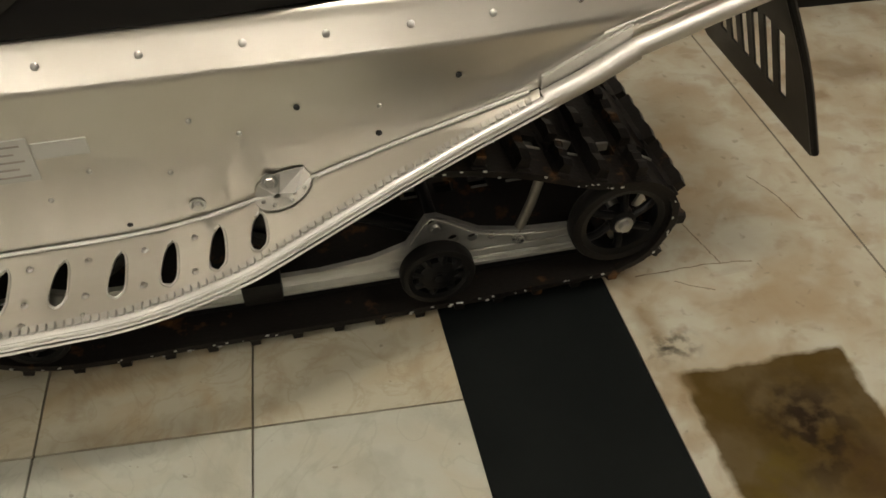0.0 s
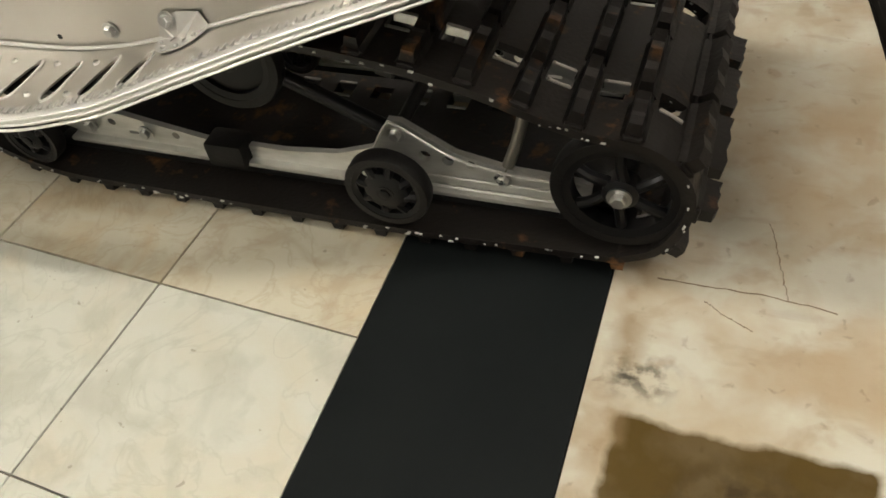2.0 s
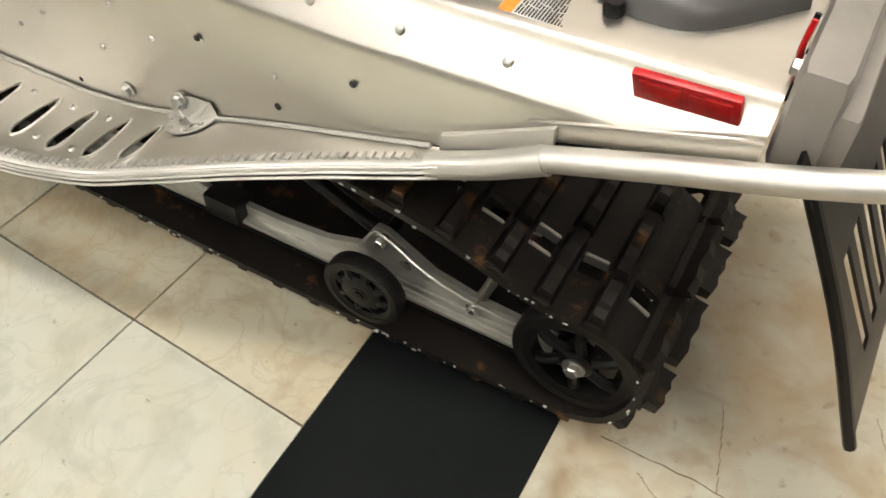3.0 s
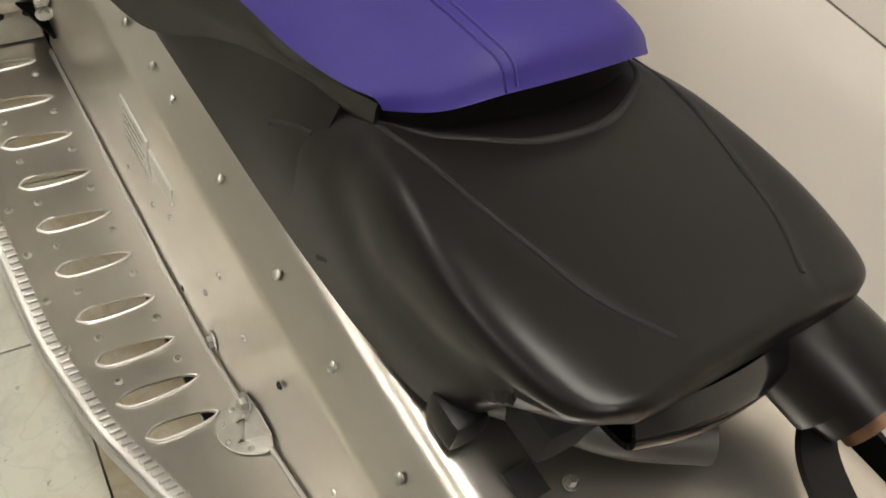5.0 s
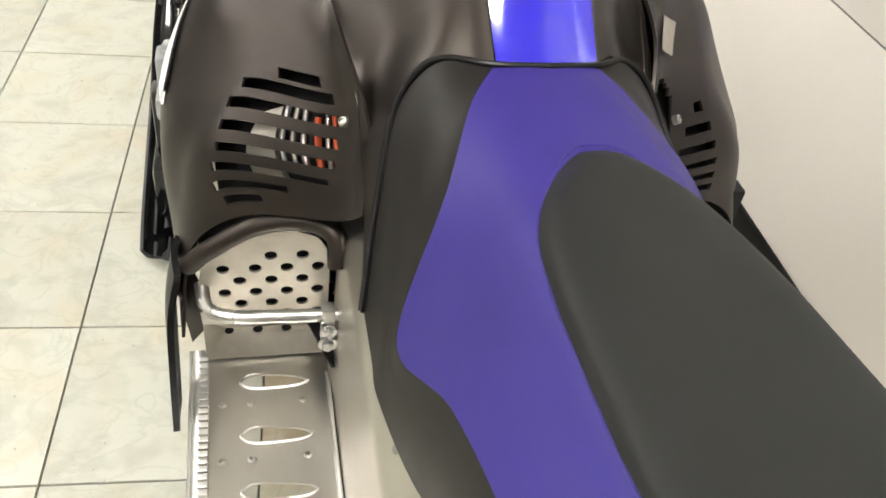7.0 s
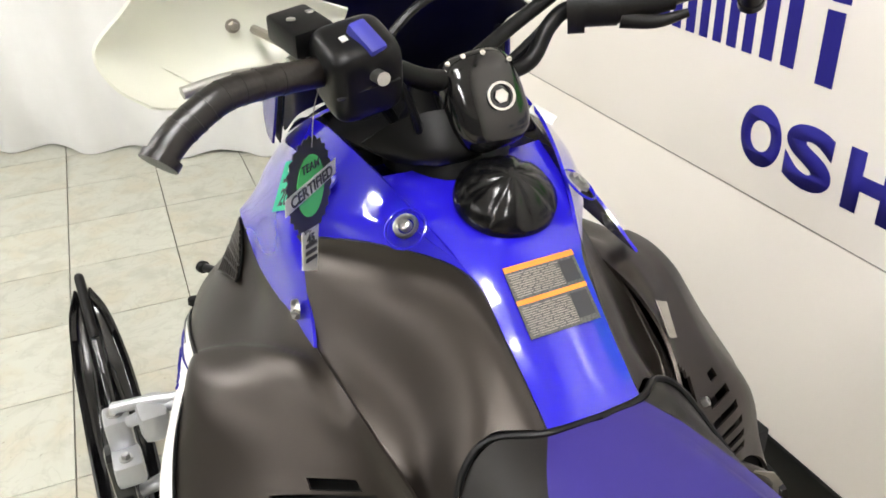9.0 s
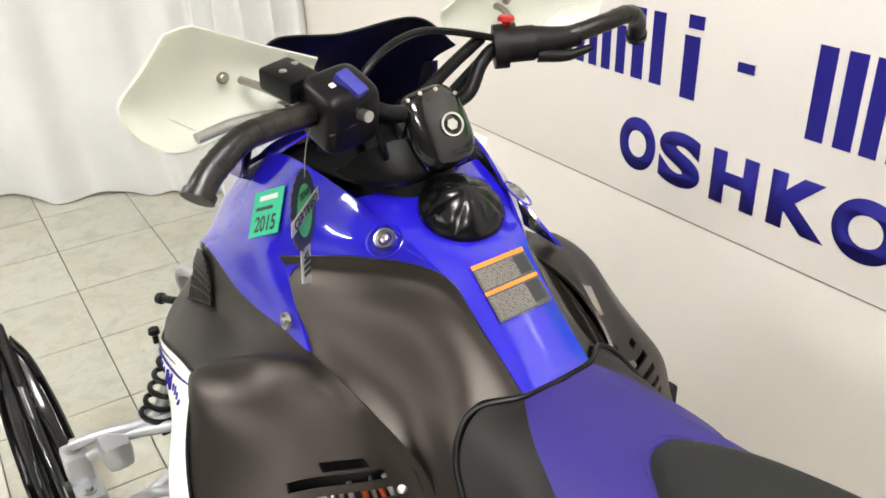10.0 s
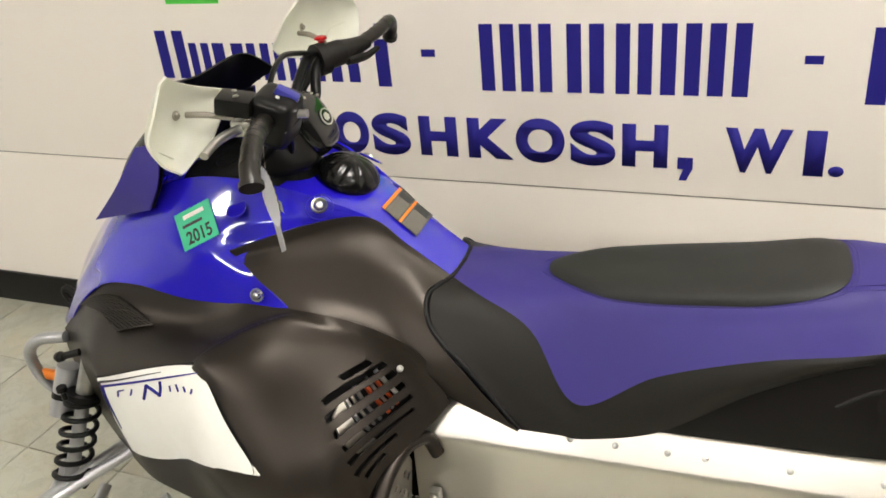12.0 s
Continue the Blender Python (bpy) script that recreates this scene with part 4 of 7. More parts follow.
# the pad, a lens-shaped piece standing proud
nA, nR = 64, 14
padP = np.zeros((nR, nA + 1, 3))
for j in range(nA + 1):
    a = 2 * math.pi * j / nA
    ca, sa = math.cos(a), math.sin(a)
    for i in range(nR):
        f = 0.004 + 0.996 * i / (nR - 1)
        v = 1.86 + 2.14 * (1 + 1.0 * f * np.sign(ca) * abs(ca) ** (0.72 if ca < 0 else 0.42))
        wid = 1.22 * np.interp(v, [0, 1.86, 3.2, 4.4, 6.1], [0.5, 0.62, 0.92, 1.02, 1.0])
        u = 3 + wid * f * np.sign(sa) * abs(sa) ** 0.62
        p = S(u, v)
        q1, q2 = S(u + 0.02, v) - p, S(u, v + 0.02) - p
        nrm = np.cross(q1, q2)
        nrm /= np.linalg.norm(nrm)
        if nrm[2] < 0:
            nrm = -nrm
        lift = 0.007 * (1 - max(0, (f - 0.82) / 0.18) ** 2) - 0.001
        padP[i, j] = p + nrm * lift
part("pad", shell(padP, 0.004, flip=True), M_PAD, seat, "black vinyl seat pad")

for f in (1.035, 1.065):
    ring = []
    for j in range(nA):
        a = 2 * math.pi * j / nA
        ca, sa = math.cos(a), math.sin(a)
        v = 1.86 + 2.14 * (1 + f * np.sign(ca) * abs(ca) ** (0.72 if ca < 0 else 0.42))
        wid = 1.22 * np.interp(v, [0, 1.86, 3.2, 4.4, 6.1], [0.5, 0.62, 0.92, 1.02, 1.0])
        ring.append(S(3 + wid * f * np.sign(sa) * abs(sa) ** 0.62, v))
    part("pad_seam", tube(ring + ring[:1], 0.0011, 6, 160, cap=False), M_VINYL, seat)

# --- tail cover behind the seat, with its lamp
cover = [
    [(-0.67, 0, 0.770), (-0.67, 0.06, 0.768), (-0.67, 0.105, 0.756), (-0.675, 0.138, 0.705), (-0.70, 0.152, 0.625)],
    [(-0.60, 0, 0.780), (-0.60, 0.07, 0.778), (-0.60, 0.118, 0.768), (-0.61, 0.148, 0.72), (-0.64, 0.160, 0.625)],
    [(-0.55, 0, 0.790), (-0.55, 0.085, 0.790), (-0.545, 0.130, 0.778), (-0.54, 0.154, 0.72), (-0.54, 0.158, 0.628)],
    [(-0.48, 0, 0.806), (-0.48, 0.09, 0.804), (-0.47, 0.145, 0.786), (-0.46, 0.158, 0.72), (-0.455, 0.152, 0.632)],
    [(-0.38, 0, 0.812), (-0.38, 0.09, 0.806), (-0.37, 0.150, 0.788), (-0.37, 0.150, 0.73), (-0.37, 0.140, 0.652)],
    [(-0.30, 0, 0.812), (-0.30, 0.082, 0.806), (-0.29, 0.134, 0.790), (-0.30, 0.124, 0.75), (-0.33, 0.10, 0.705)],
    [(-0.270, 0, 0.805), (-0.270, 0.070, 0.803), (-0.266, 0.100, 0.795), (-0.272, 0.096, 0.765), (-0.29, 0.085, 0.735)],
    [(-0.266, 0, 0.775), (-0.266, 0.06, 0.774), (-0.268, 0.088, 0.770), (-0.275, 0.083, 0.752), (-0.29, 0.075, 0.735)],
]
netc = np.array(cover)
netc = np.concatenate([mirrored(netc)[:, ::-1], netc[:, 1:]], axis=1)
C = surface(netc, lin(0, 8, 193), lin(0, 7, 109))


def tail_creases(G):
    """Stepped creases beside the raised middle of the cover, and a broad hollow along each flank."""
    n = np.cross(np.gradient(G, axis=1), np.gradient(G, axis=0))
    n /= np.maximum(np.linalg.norm(n, axis=2, keepdims=True), 1e-9)
    out = G.copy()
    for i in range(G.shape[0]):
        for j in range(G.shape[1]):
            x, y, z = G[i, j]
            line = np.interp(x, [-0.545, -0.485, -0.442, -0.39, -0.34, -0.285], [0.119, 0.113, 0.107, 0.097, 0.083, 0.056])
            d = abs(y) - line
            fade = np.clip((x + 0.552) / 0.02, 0, 1) * np.clip((-0.272 - x) / 0.02, 0, 1) * np.clip((z - 0.755) / 0.02, 0, 1)
            k = np.clip((d + 0.006) / 0.014, 0, 1)
            h = -0.0016 * k * k * (3 - 2 * k) * math.exp(-(max(d, 0) / 0.032) ** 2)
            low = np.clip((x + 0.56) / 0.06, 0, 1) * np.clip((-0.285 - x) / 0.06, 0, 1)
            mid = np.interp(x, [-0.56, -0.46, -0.38, -0.29], [0.735, 0.715, 0.725, 0.755])
            h = h * fade - 0.004 * low * math.exp(-((z - mid) / 0.026) ** 2)
            up = n[i, j] if n[i, j] @ np.array((0, y, 0.35)) > 0 else -n[i, j]
            out[i, j] = G[i, j] + up * h
    return out


C = tail_creases(C)
rear_cover = part("tail_cover", shell(C, 0.004), M_TAIL, sled, "charcoal moulded plastic tail cover")
cover_grid = C.reshape(-1, 3)
for sgn in (-1, 1):
    joint = []
    for x, y in [(-0.540, 0.1195), (-0.485, 0.114), (-0.442, 0.108), (-0.39, 0.098), (-0.34, 0.084), (-0.292, 0.060)]:
        near = cover_grid[cover_grid[:, 2] > 0.75]
        joint.append(near[np.argmin((near[:, 0] - x) ** 2 + (near[:, 1] - sgn * y) ** 2)] + (0, 0, 0.0002))
    part("joint", tube(joint, 0.0019, 8, 60), M_DARK, rear_cover, "dark joint beside the raised middle")
skirt = [[(-0.935, 0.170, 0.630), (-0.935, 0.168, 0.628), (-0.935, 0.166, 0.626)], [(-0.89, 0.166, 0.640), (-0.89, 0.166, 0.632), (-0.89, 0.165, 0.625)], [(-0.76, 0.140, 0.716), (-0.76, 0.155, 0.668), (-0.76, 0.163, 0.625)],
         [(-0.64, 0.132, 0.770), (-0.64, 0.154, 0.70), (-0.64, 0.161, 0.625)], [(-0.58, 0.130, 0.775), (-0.58, 0.153, 0.705), (-0.58, 0.158, 0.627)]]
both("side_skirt", surface(skirt, lin(0, 2, 13), lin(0, 4, 33)), M_TAIL, 0.003, "charcoal plastic skirt under the seat", parent=rear_cover)
for (x0, y0, z0), (x1, y1, z1), r in [((-0.650, 0.1475, 0.703), (-0.594, 0.1385, 0.736), 0.0065), ((-0.543, 0.1525, 0.648), (-0.518, 0.151, 0.662), 0.006)]:
    for sgn in (-1, 1):
        part("vent_slit", tube([(x0, sgn * y0, z0), ((x0 + x1) / 2, sgn * (y0 + y1) / 2, (z0 + z1) / 2 + 0.003), (x1, sgn * y1, z1)], r, 10), M_DARK, rear_cover, "dark vent slit")
lip = [(-0.482, 0, 0.846), (-0.487, 0.056, 0.842), (-0.506, 0.097, 0.822), (-0.540, 0.119, 0.801)]
under = [[(x + dx, y * sy, z + dz * (z - 0.770) / 0.08) for x, y, z in lip] for dx, sy, dz in ((-0.003, 0.99, -0.002), (-0.012, 0.97, -0.012), (-0.014, 0.97, -0.040), (-0.013, 0.97, -0.075))]
under = np.array(under)
under = np.concatenate([mirrored(under)[:, ::-1], under[:, 1:]], axis=1)
part("seat_base", shell(surface(under, lin(0, 6, 41), lin(0, 3, 13)), 0.004), M_TAIL, seat, "charcoal underside of the seat tail")
part("seat_gasket", tube([(-0.548, -0.118, 0.782), (-0.505, -0.095, 0.797), (-0.470, -0.045, 0.806), (-0.462, 0, 0.807), (-0.470, 0.045, 0.806), (-0.505, 0.095, 0.797), (-0.548, 0.118, 0.782)], 0.0040, 10), M_DARK, rear_cover)
muffler = part("exhaust_can", join(tube([(-0.34, 0.085, 0.728), (-0.275, 0.102, 0.724), (-0.228, 0.113, 0.714)], 0.050, 24), tube([(-0.24, 0.110, 0.716), (-0.208, 0.116, 0.710)], 0.040, 24)), M_TAIL, sled, "round black exhaust can under the tail cover")
part("outlet", tube([(-0.214, 0.115, 0.711), (-0.197, 0.118, 0.708)], 0.031, 20), M_RUST, muffler, "brownish exhaust outlet")
lamp_rows = [[(-0.283, -0.078, 0.752), (-0.272, -0.03, 0.757), (-0.272, 0.03, 0.757), (-0.283, 0.078, 0.752)],
             [(-0.268, -0.080, 0.733), (-0.255, -0.03, 0.735), (-0.255, 0.03, 0.735), (-0.268, 0.080, 0.733)],
             [(-0.282, -0.074, 0.712), (-0.268, -0.03, 0.711), (-0.268, 0.03, 0.711), (-0.282, 0.070, 0.712)],
             [(-0.320, -0.070, 0.700), (-0.310, -0.03, 0.698), (-0.310, 0.03, 0.698), (-0.320, 0.060, 0.700)]]
part("tail_lamp_plate", shell(surface(lamp_rows, lin(0, 3, 25), lin(0, 3, 17)), 0.005, flip=True), M_GLOSS_BLACK, sled, "dark plate under the end of the tail cover")
# solid near-black block in place of the shaded hollow under the cover
part("tail_shade_block", bm_box(-0.42, -0.30, -0.11, 0.09, 0.655, 0.700, bev=0.012), M_DARK, sled, "black block standing in for shade under the tail cover")
part("rubber_mount", bm_box(-0.385, -0.345, -0.150, -0.118, 0.634, 0.672, bev=0.009), M_BLACK, sled, "black rubber mount")
part("heat_duct", tube([(-0.395, -0.128, 0.664), (-0.345, -0.085, 0.668), (-0.295, -0.040, 0.666), (-0.255, 0.015, 0.672)], 0.021, 16, 40), M_HANDLE, sled, "dark grey rubber duct")
part("duct_strap", tube([(-0.382, -0.121, 0.684), (-0.350, -0.096, 0.676), (-0.318, -0.072, 0.668)], 0.0045, 8), M_RUST, sled, "rusty strap on the duct")
part("square_hole", bm_box(-0.315, -0.288, -0.122, -0.096, 0.6325, 0.6338), M_DARK, sled, "square black hole in the tunnel top")
for x, y in [(-0.277, -0.112), (-0.262, -0.118), (-0.285, -0.080)]:
    part("bolt", bolt_head((x, y, 0.633), (0, 0, 1), 0.0042), M_STEEL, sled)
# moulded handle of the snow flap, lying over the end of the tunnel
handle_rows = [
    [(-0.080, -0.090, 0.640), (-0.072, -0.075, 0.650), (-0.048, -0.020, 0.664), (-0.005, 0.090, 0.672)],
    [(-0.030, -0.104, 0.639), (-0.026, -0.085, 0.662), (-0.014, -0.030, 0.674), (0.005, 0.095, 0.690)],
    [(0.028, -0.096, 0.639), (0.024, -0.080, 0.662), (0.015, -0.035, 0.674), (0.012, 0.095, 0.700)],
    [(0.104, -0.024, 0.640), (0.100, -0.012, 0.662), (0.094, 0.012, 0.674), (0.086, 0.100, 0.700)],
]
flap_handle = part("flap_handle", shell(surface(handle_rows, lin(0, 3, 25), lin(0, 3, 33)), 0.006, flip=False), M_HANDLE, sled, "dark grey moulded handle of the snow flap")
strap_rows = [[(-0.235, 0.088, 0.690), (-0.225, 0.118, 0.690)], [(-0.200, 0.066, 0.668), (-0.192, 0.100, 0.668)], [(-0.125, 0.044, 0.662), (-0.117, 0.076, 0.662)],
              [(-0.060, 0.026, 0.664), (-0.053, 0.056, 0.664)], [(0.0, 0.010, 0.672), (0.006, 0.040, 0.672)]]
strap = part("grab_strap", shell(surface(strap_rows, lin(0, 1, 5), lin(0, 4, 33)), 0.007, flip=False), M_BLACK, sled, "flat black rubber grab strap")
part("slot", tube([(-0.130, 0.064, 0.6635), (-0.118, 0.060, 0.6625), (-0.104, 0.056, 0.6625)], 0.0045, 8, 16), M_DARK, strap)
part("knob", lathe([(0, 0.010), (0.009, 0.008), (0.011, 0.0), (0.010, -0.008)], "z", 18, (-0.058, -0.103, 0.644)), M_BLACK, flap_handle, "black rubber stop")
for y, mt in ((-0.118, M_RED), (-0.108, M_BLACK)):
    part("wire", tube([(0.114, y, 0.700), (0.112, y - 0.006, 0.672), (0.116, y + 0.004, 0.640)], 0.0028, 8, 24), mt, brk)

# --- blue console strip and tank top
strip_net = [
    [(-1.247, 0, 0.807), (-1.249, 0.028, 0.807), (-1.252, 0.052, 0.805)],
    [(-1.318, 0, 0.868), (-1.32, 0.032, 0.866), (-1.322, 0.055, 0.860)],
    [(-1.378, 0, 0.922), (-1.380, 0.036, 0.920), (-1.385, 0.064, 0.915)],
    [(-1.43, 0, 0.941), (-1.43, 0.048, 0.940), (-1.445, 0.090, 0.941)],
    [(-1.49, 0, 0.960), (-1.49, 0.058, 0.960), (-1.50, 0.100, 0.958)],
    [(-1.535, 0, 0.974), (-1.535, 0.064, 0.973), (-1.545, 0.106, 0.971)],
]
netk = np.array(strip_net)
netk = np.concatenate([mirrored(netk)[:, ::-1], netk[:, 1:]], axis=1)
console = part("console", shell(surface(netk, lin(0, 4, 25), lin(0, 5, 41)), 0.006, flip=True), M_BLUE, sled, "glossy blue console over the tank")

# --- hood side panels
hood_rows = [
    [(-1.378, -0.062, 0.911), (-1.45, -0.085, 0.952), (-1.57, -0.112, 0.995), (-1.70, -0.122, 0.995), (-1.86, -0.110, 0.918), (-2.00, -0.075, 0.79), (-2.12, -0.03, 0.665)],
    [(-1.462, -0.111, 0.914), (-1.535, -0.140, 0.935), (-1.62, -0.156, 0.943), (-1.735, -0.155, 0.925), (-1.87, -0.145, 0.872), (-2.00, -0.112, 0.762), (-2.11, -0.06, 0.655)],
    [(-1.566, -0.176, 0.886), (-1.63, -0.186, 0.896), (-1.69, -0.187, 0.889), (-1.78, -0.183, 0.868), (-1.88, -0.168, 0.828), (-2.00, -0.137, 0.732), (-2.09, -0.10, 0.648)],
    [(-1.484, -0.206, 0.812), (-1.555, -0.209, 0.812), (-1.672, -0.214, 0.815), (-1.775, -0.208, 0.829), (-1.865, -0.195, 0.812), (-1.96, -0.169, 0.744), (-2.05, -0.132, 0.655)],
]
P = surface(hood_rows, lin(0, 6, 61), lin(0, 3, 37))
part("hood_panel", shell(P, 0.004, flip=True), M_BLUE, sled, "glossy blue hood side panel")
far_hood = mirrored(P)
far_hood[..., 1] *= np.interp(far_hood[..., 0], [-1.9, -1.65, -1.48, -1.40], [1.0, 1.09, 1.06, 1.0])
part("hood_panel", shell(far_hood, 0.004), M_BLUE, sled, "glossy blue hood side panel")
# nose between the panels
nose_net = [[(-1.72, 0, 1.015), (-1.71, 0.06, 1.01), (-1.70, 0.122, 0.995)], [(-1.88, 0, 0.94), (-1.875, 0.06, 0.935), (-1.86, 0.110, 0.918)],
            [(-2.03, 0, 0.805), (-2.02, 0.04, 0.80), (-2.00, 0.075, 0.79)], [(-2.14, 0, 0.668), (-2.13, 0.015, 0.667), (-2.12, 0.03, 0.665)]]
netn = np.array(nose_net)
netn = np.concatenate([mirrored(netn)[:, ::-1], netn[:, 1:]], axis=1)
part("nose_panel", shell(surface(netn, lin(0, 4, 17), lin(0, 3, 25)), 0.004, flip=True), M_BLUE, sled, "glossy blue nose panel")

# --- knee panels beside the console
knee_rows = [
    [(-1.588, -0.184, 0.898), (-1.478, -0.121, 0.921), (-1.387, -0.069, 0.917), (-1.323, -0.057, 0.861), (-1.253, -0.053, 0.806)],
    [(-1.556, -0.188, 0.870), (-1.465, -0.146, 0.868), (-1.385, -0.112, 0.858), (-1.330, -0.100, 0.828), (-1.283, -0.105, 0.797)],
    [(-1.525, -0.196, 0.840), (-1.445, -0.172, 0.818), (-1.372, -0.148, 0.792), (-1.325, -0.140, 0.772), (-1.262, -0.146, 0.752)],
    [(-1.498, -0.203, 0.812), (-1.420, -0.193, 0.790), (-1.345, -0.180, 0.755), (-1.295, -0.172, 0.715), (-1.192, -0.172, 0.685)],
    [(-1.46, -0.206, 0.800), (-1.385, -0.194, 0.780), (-1.300, -0.176, 0.738), (-1.250, -0.172, 0.655), (-1.112, -0.190, 0.606)],
]
knee_rows.insert(1, [(-1.578, -0.180, 0.884), (-1.470, -0.122, 0.897), (-1.388, -0.080, 0.894), (-1.326, -0.067, 0.851), (-1.268, -0.068, 0.804)])
P = surface(knee_rows, lin(0, 4, 41), lin(0, 5, 45))
part("knee_panel", shell(P, 0.004, flip=False), M_PLASTIC, sled, "charcoal plastic knee panel")
far_knee = mirrored(P)
far_knee[..., 1] -= 0.026 * np.clip((far_knee[..., 1] - 0.07) / 0.12, 0, 1)
far_knee = slimmer(far_knee)
part("knee_panel", shell(far_knee, 0.004, flip=True), M_PLASTIC, sled, "charcoal plastic knee panel")
# dark welt between seat, strip and knee panel
welt = [(-1.246, 0.0, 0.809), (-1.252, -0.054, 0.807), (-1.276, -0.100, 0.800), (-1.274, -0.128, 0.782), (-1.252, -0.150, 0.748), (-1.185, -0.170, 0.690), (-1.110, -0.189, 0.611)]
for sgn in (-1, 1):
    edge = np.array([(x, -sgn * y, z) for x, y, z in welt])
    part("welt", tube([tuple(p) for p in (slimmer(edge) if sgn > 0 else edge)], 0.0038, 8, 50), M_BLACK, sled)

# --- side cowls, bulging, with slatted vents
cow0 = [(-2.06, -0.133, 0.652), (-1.96, -0.158, 0.744), (-1.860, -0.184, 0.815), (-1.672, -0.204, 0.818), (-1.50, -0.204, 0.812), (-1.360, -0.192, 0.785), (-1.274, -0.170, 0.720), (-1.230, -0.176, 0.635)]
cow1 = [(-2.05, -0.150, 0.615), (-1.94, -0.196, 0.715), (-1.835, -0.216, 0.765), (-1.67, -0.232, 0.772), (-1.505, -0.258, 0.788), (-1.370, -0.216, 0.752), (-1.297, -0.200, 0.674), (-1.256, -0.200, 0.605)]
cow2 = [(-2.01, -0.175, 0.570), (-1.89, -0.258, 0.678), (-1.815, -0.288, 0.702), (-1.635, -0.316, 0.752), (-1.520, -0.334, 0.745), (-1.420, -0.304, 0.706), (-1.354, -0.330, 0.635), (-1.312, -0.300, 0.570)]
cow3 = [(-1.97, -0.195, 0.500), (-1.87, -0.262, 0.600), (-1.805, -0.300, 0.610), (-1.66, -0.340, 0.640), (-1.545, -0.388, 0.625), (-1.440, -0.388, 0.600), (-1.375, -0.372, 0.548), (-1.325, -0.362, 0.505)]
cow4 = [(-1.93, -0.200, 0.420), (-1.84, -0.262, 0.450), (-1.77, -0.296, 0.455), (-1.64, -0.335, 0.465), (-1.54, -0.375, 0.470), (-1.44, -0.388, 0.460), (-1.370, -0.384, 0.430), (-1.300, -0.380, 0.380)]
COWL = [cow0, cow1, cow2, cow3, cow4]
SLOT_U = (5.02, 5.18, 5.40, 5.66, 5.93, 6.20, 6.46, 6.68)
u_lines = list(lin(0, 4.95, 100))
slot_u = []
for k, u in enumerate(SLOT_U):
    slot_u.append((len(u_lines), k))
    u_lines += [u, u + 0.06, u + 0.12]
u_lines += list(lin(6.84, 7, 3))
v_lines = list(lin(0, 0.8, 9)) + list(lin(0.85, 2.2, 28)) + list(lin(2.3, 4, 16))


def cowl_lines(v):
    """The slots lean: their inner ends lie further back."""
    f = np.interp(u_lines, [4.2, 4.95, 6.2, 6.9, 7.0], [0, 1, 1, 0.1, 0])
    return np.array(u_lines) + f * 0.26 * np.clip(1.85 - v, -0.2, 1.0)


def far_side(G):
    """The cowl's shape on the other side of the machine, where it is slimmer in front."""
    H = mirrored(G)
    H[..., 1] *= np.interp(H[..., 0], [-1.75, -1.60, -1.42], [0.945, 0.89, 0.945])
    H[..., 1] -= 0.018 * np.clip((0.26 - H[..., 1]) / 0.06, 0, 1) * np.clip((H[..., 0] + 1.62) / 0.1, 0, 1)
    return H


P = np.stack([surface(COWL, cowl_lines(v), [v])[0] for v in v_lines])


def cowl_ridge(P):
    """A soft ridge from the number panel up to the hood's tip, steeper in front."""
    du, dv = np.gradient(P, axis=1), np.gradient(P, axis=0)
    n = np.cross(du, dv)
    n /= np.linalg.norm(n, axis=2, keepdims=True)
    a, b = np.array((3.25, 2.0)), np.array((4.35, 0.0))
    d = (b - a) / np.linalg.norm(b - a)
    for i, v in enumerate(v_lines):
        for j, u in enumerate(cowl_lines(v)):
            w = np.array((u, v)) - a
            s, r = w @ d, w[0] * -d[1] + w[1] * d[0]
            h = math.exp(-(r / (0.55 if r > 0 else 0.075)) ** 2) * math.exp(-max(0, abs(s - 1.05) - 0.75) ** 2 / 0.08)
            P[i, j] -= n[i, j] * 0.011 * h
    return P


P = cowl_ridge(P)
skip_l = set()
for ju, k in slot_u:
    va = (1.05, 0.90, 0.90, 0.95, 1.00, 1.10, 1.45, 1.70)[k]
    vb = (1.50, 1.85, 1.95, 1.95, 1.95, 2.05, 2.15, 2.10)[k]
    for j in (ju, ju + 1):
        for i in range(len(v_lines) - 1):
            if va <= v_lines[i] + 0.001 and v_lines[i + 1] <= vb + 0.001:
                skip_l.add((i, j))
skip_r = set()
for ju, k in slot_u:
    va, vb = (0, 0, 1.42, 1.32, 1.28, 1.28, 1.32, 1.40)[k], (0, 0, 1.58, 1.64, 1.68, 1.72, 1.78, 1.80)[k]
    for i in range(len(v_lines) - 1):
        if va <= v_lines[i] + 0.001 and v_lines[i + 1] <= vb + 0.001:
            skip_r |= {(i, ju), (i, ju + 1)}
# one oval opening beside the short slots
for i in range(len(v_lines) - 1):
    for j in range(len(u_lines) - 1):
        if ((u_lines[j] - 5.45) / 0.45) ** 2 + ((v_lines[i] - 0.92) / 0.28) ** 2 < 1:
            skip_r.add((i, j))
cowl_l = part("side_cowl", shell(P, 0.004, skip_l), M_PLASTIC, sled, "bulging charcoal plastic side cowl with slatted vents")
cowl_r = part("side_cowl", shell(far_side(P), 0.004, skip_r, True), M_PLASTIC, sled, "bulging charcoal side cowl with short vents and an oval opening")

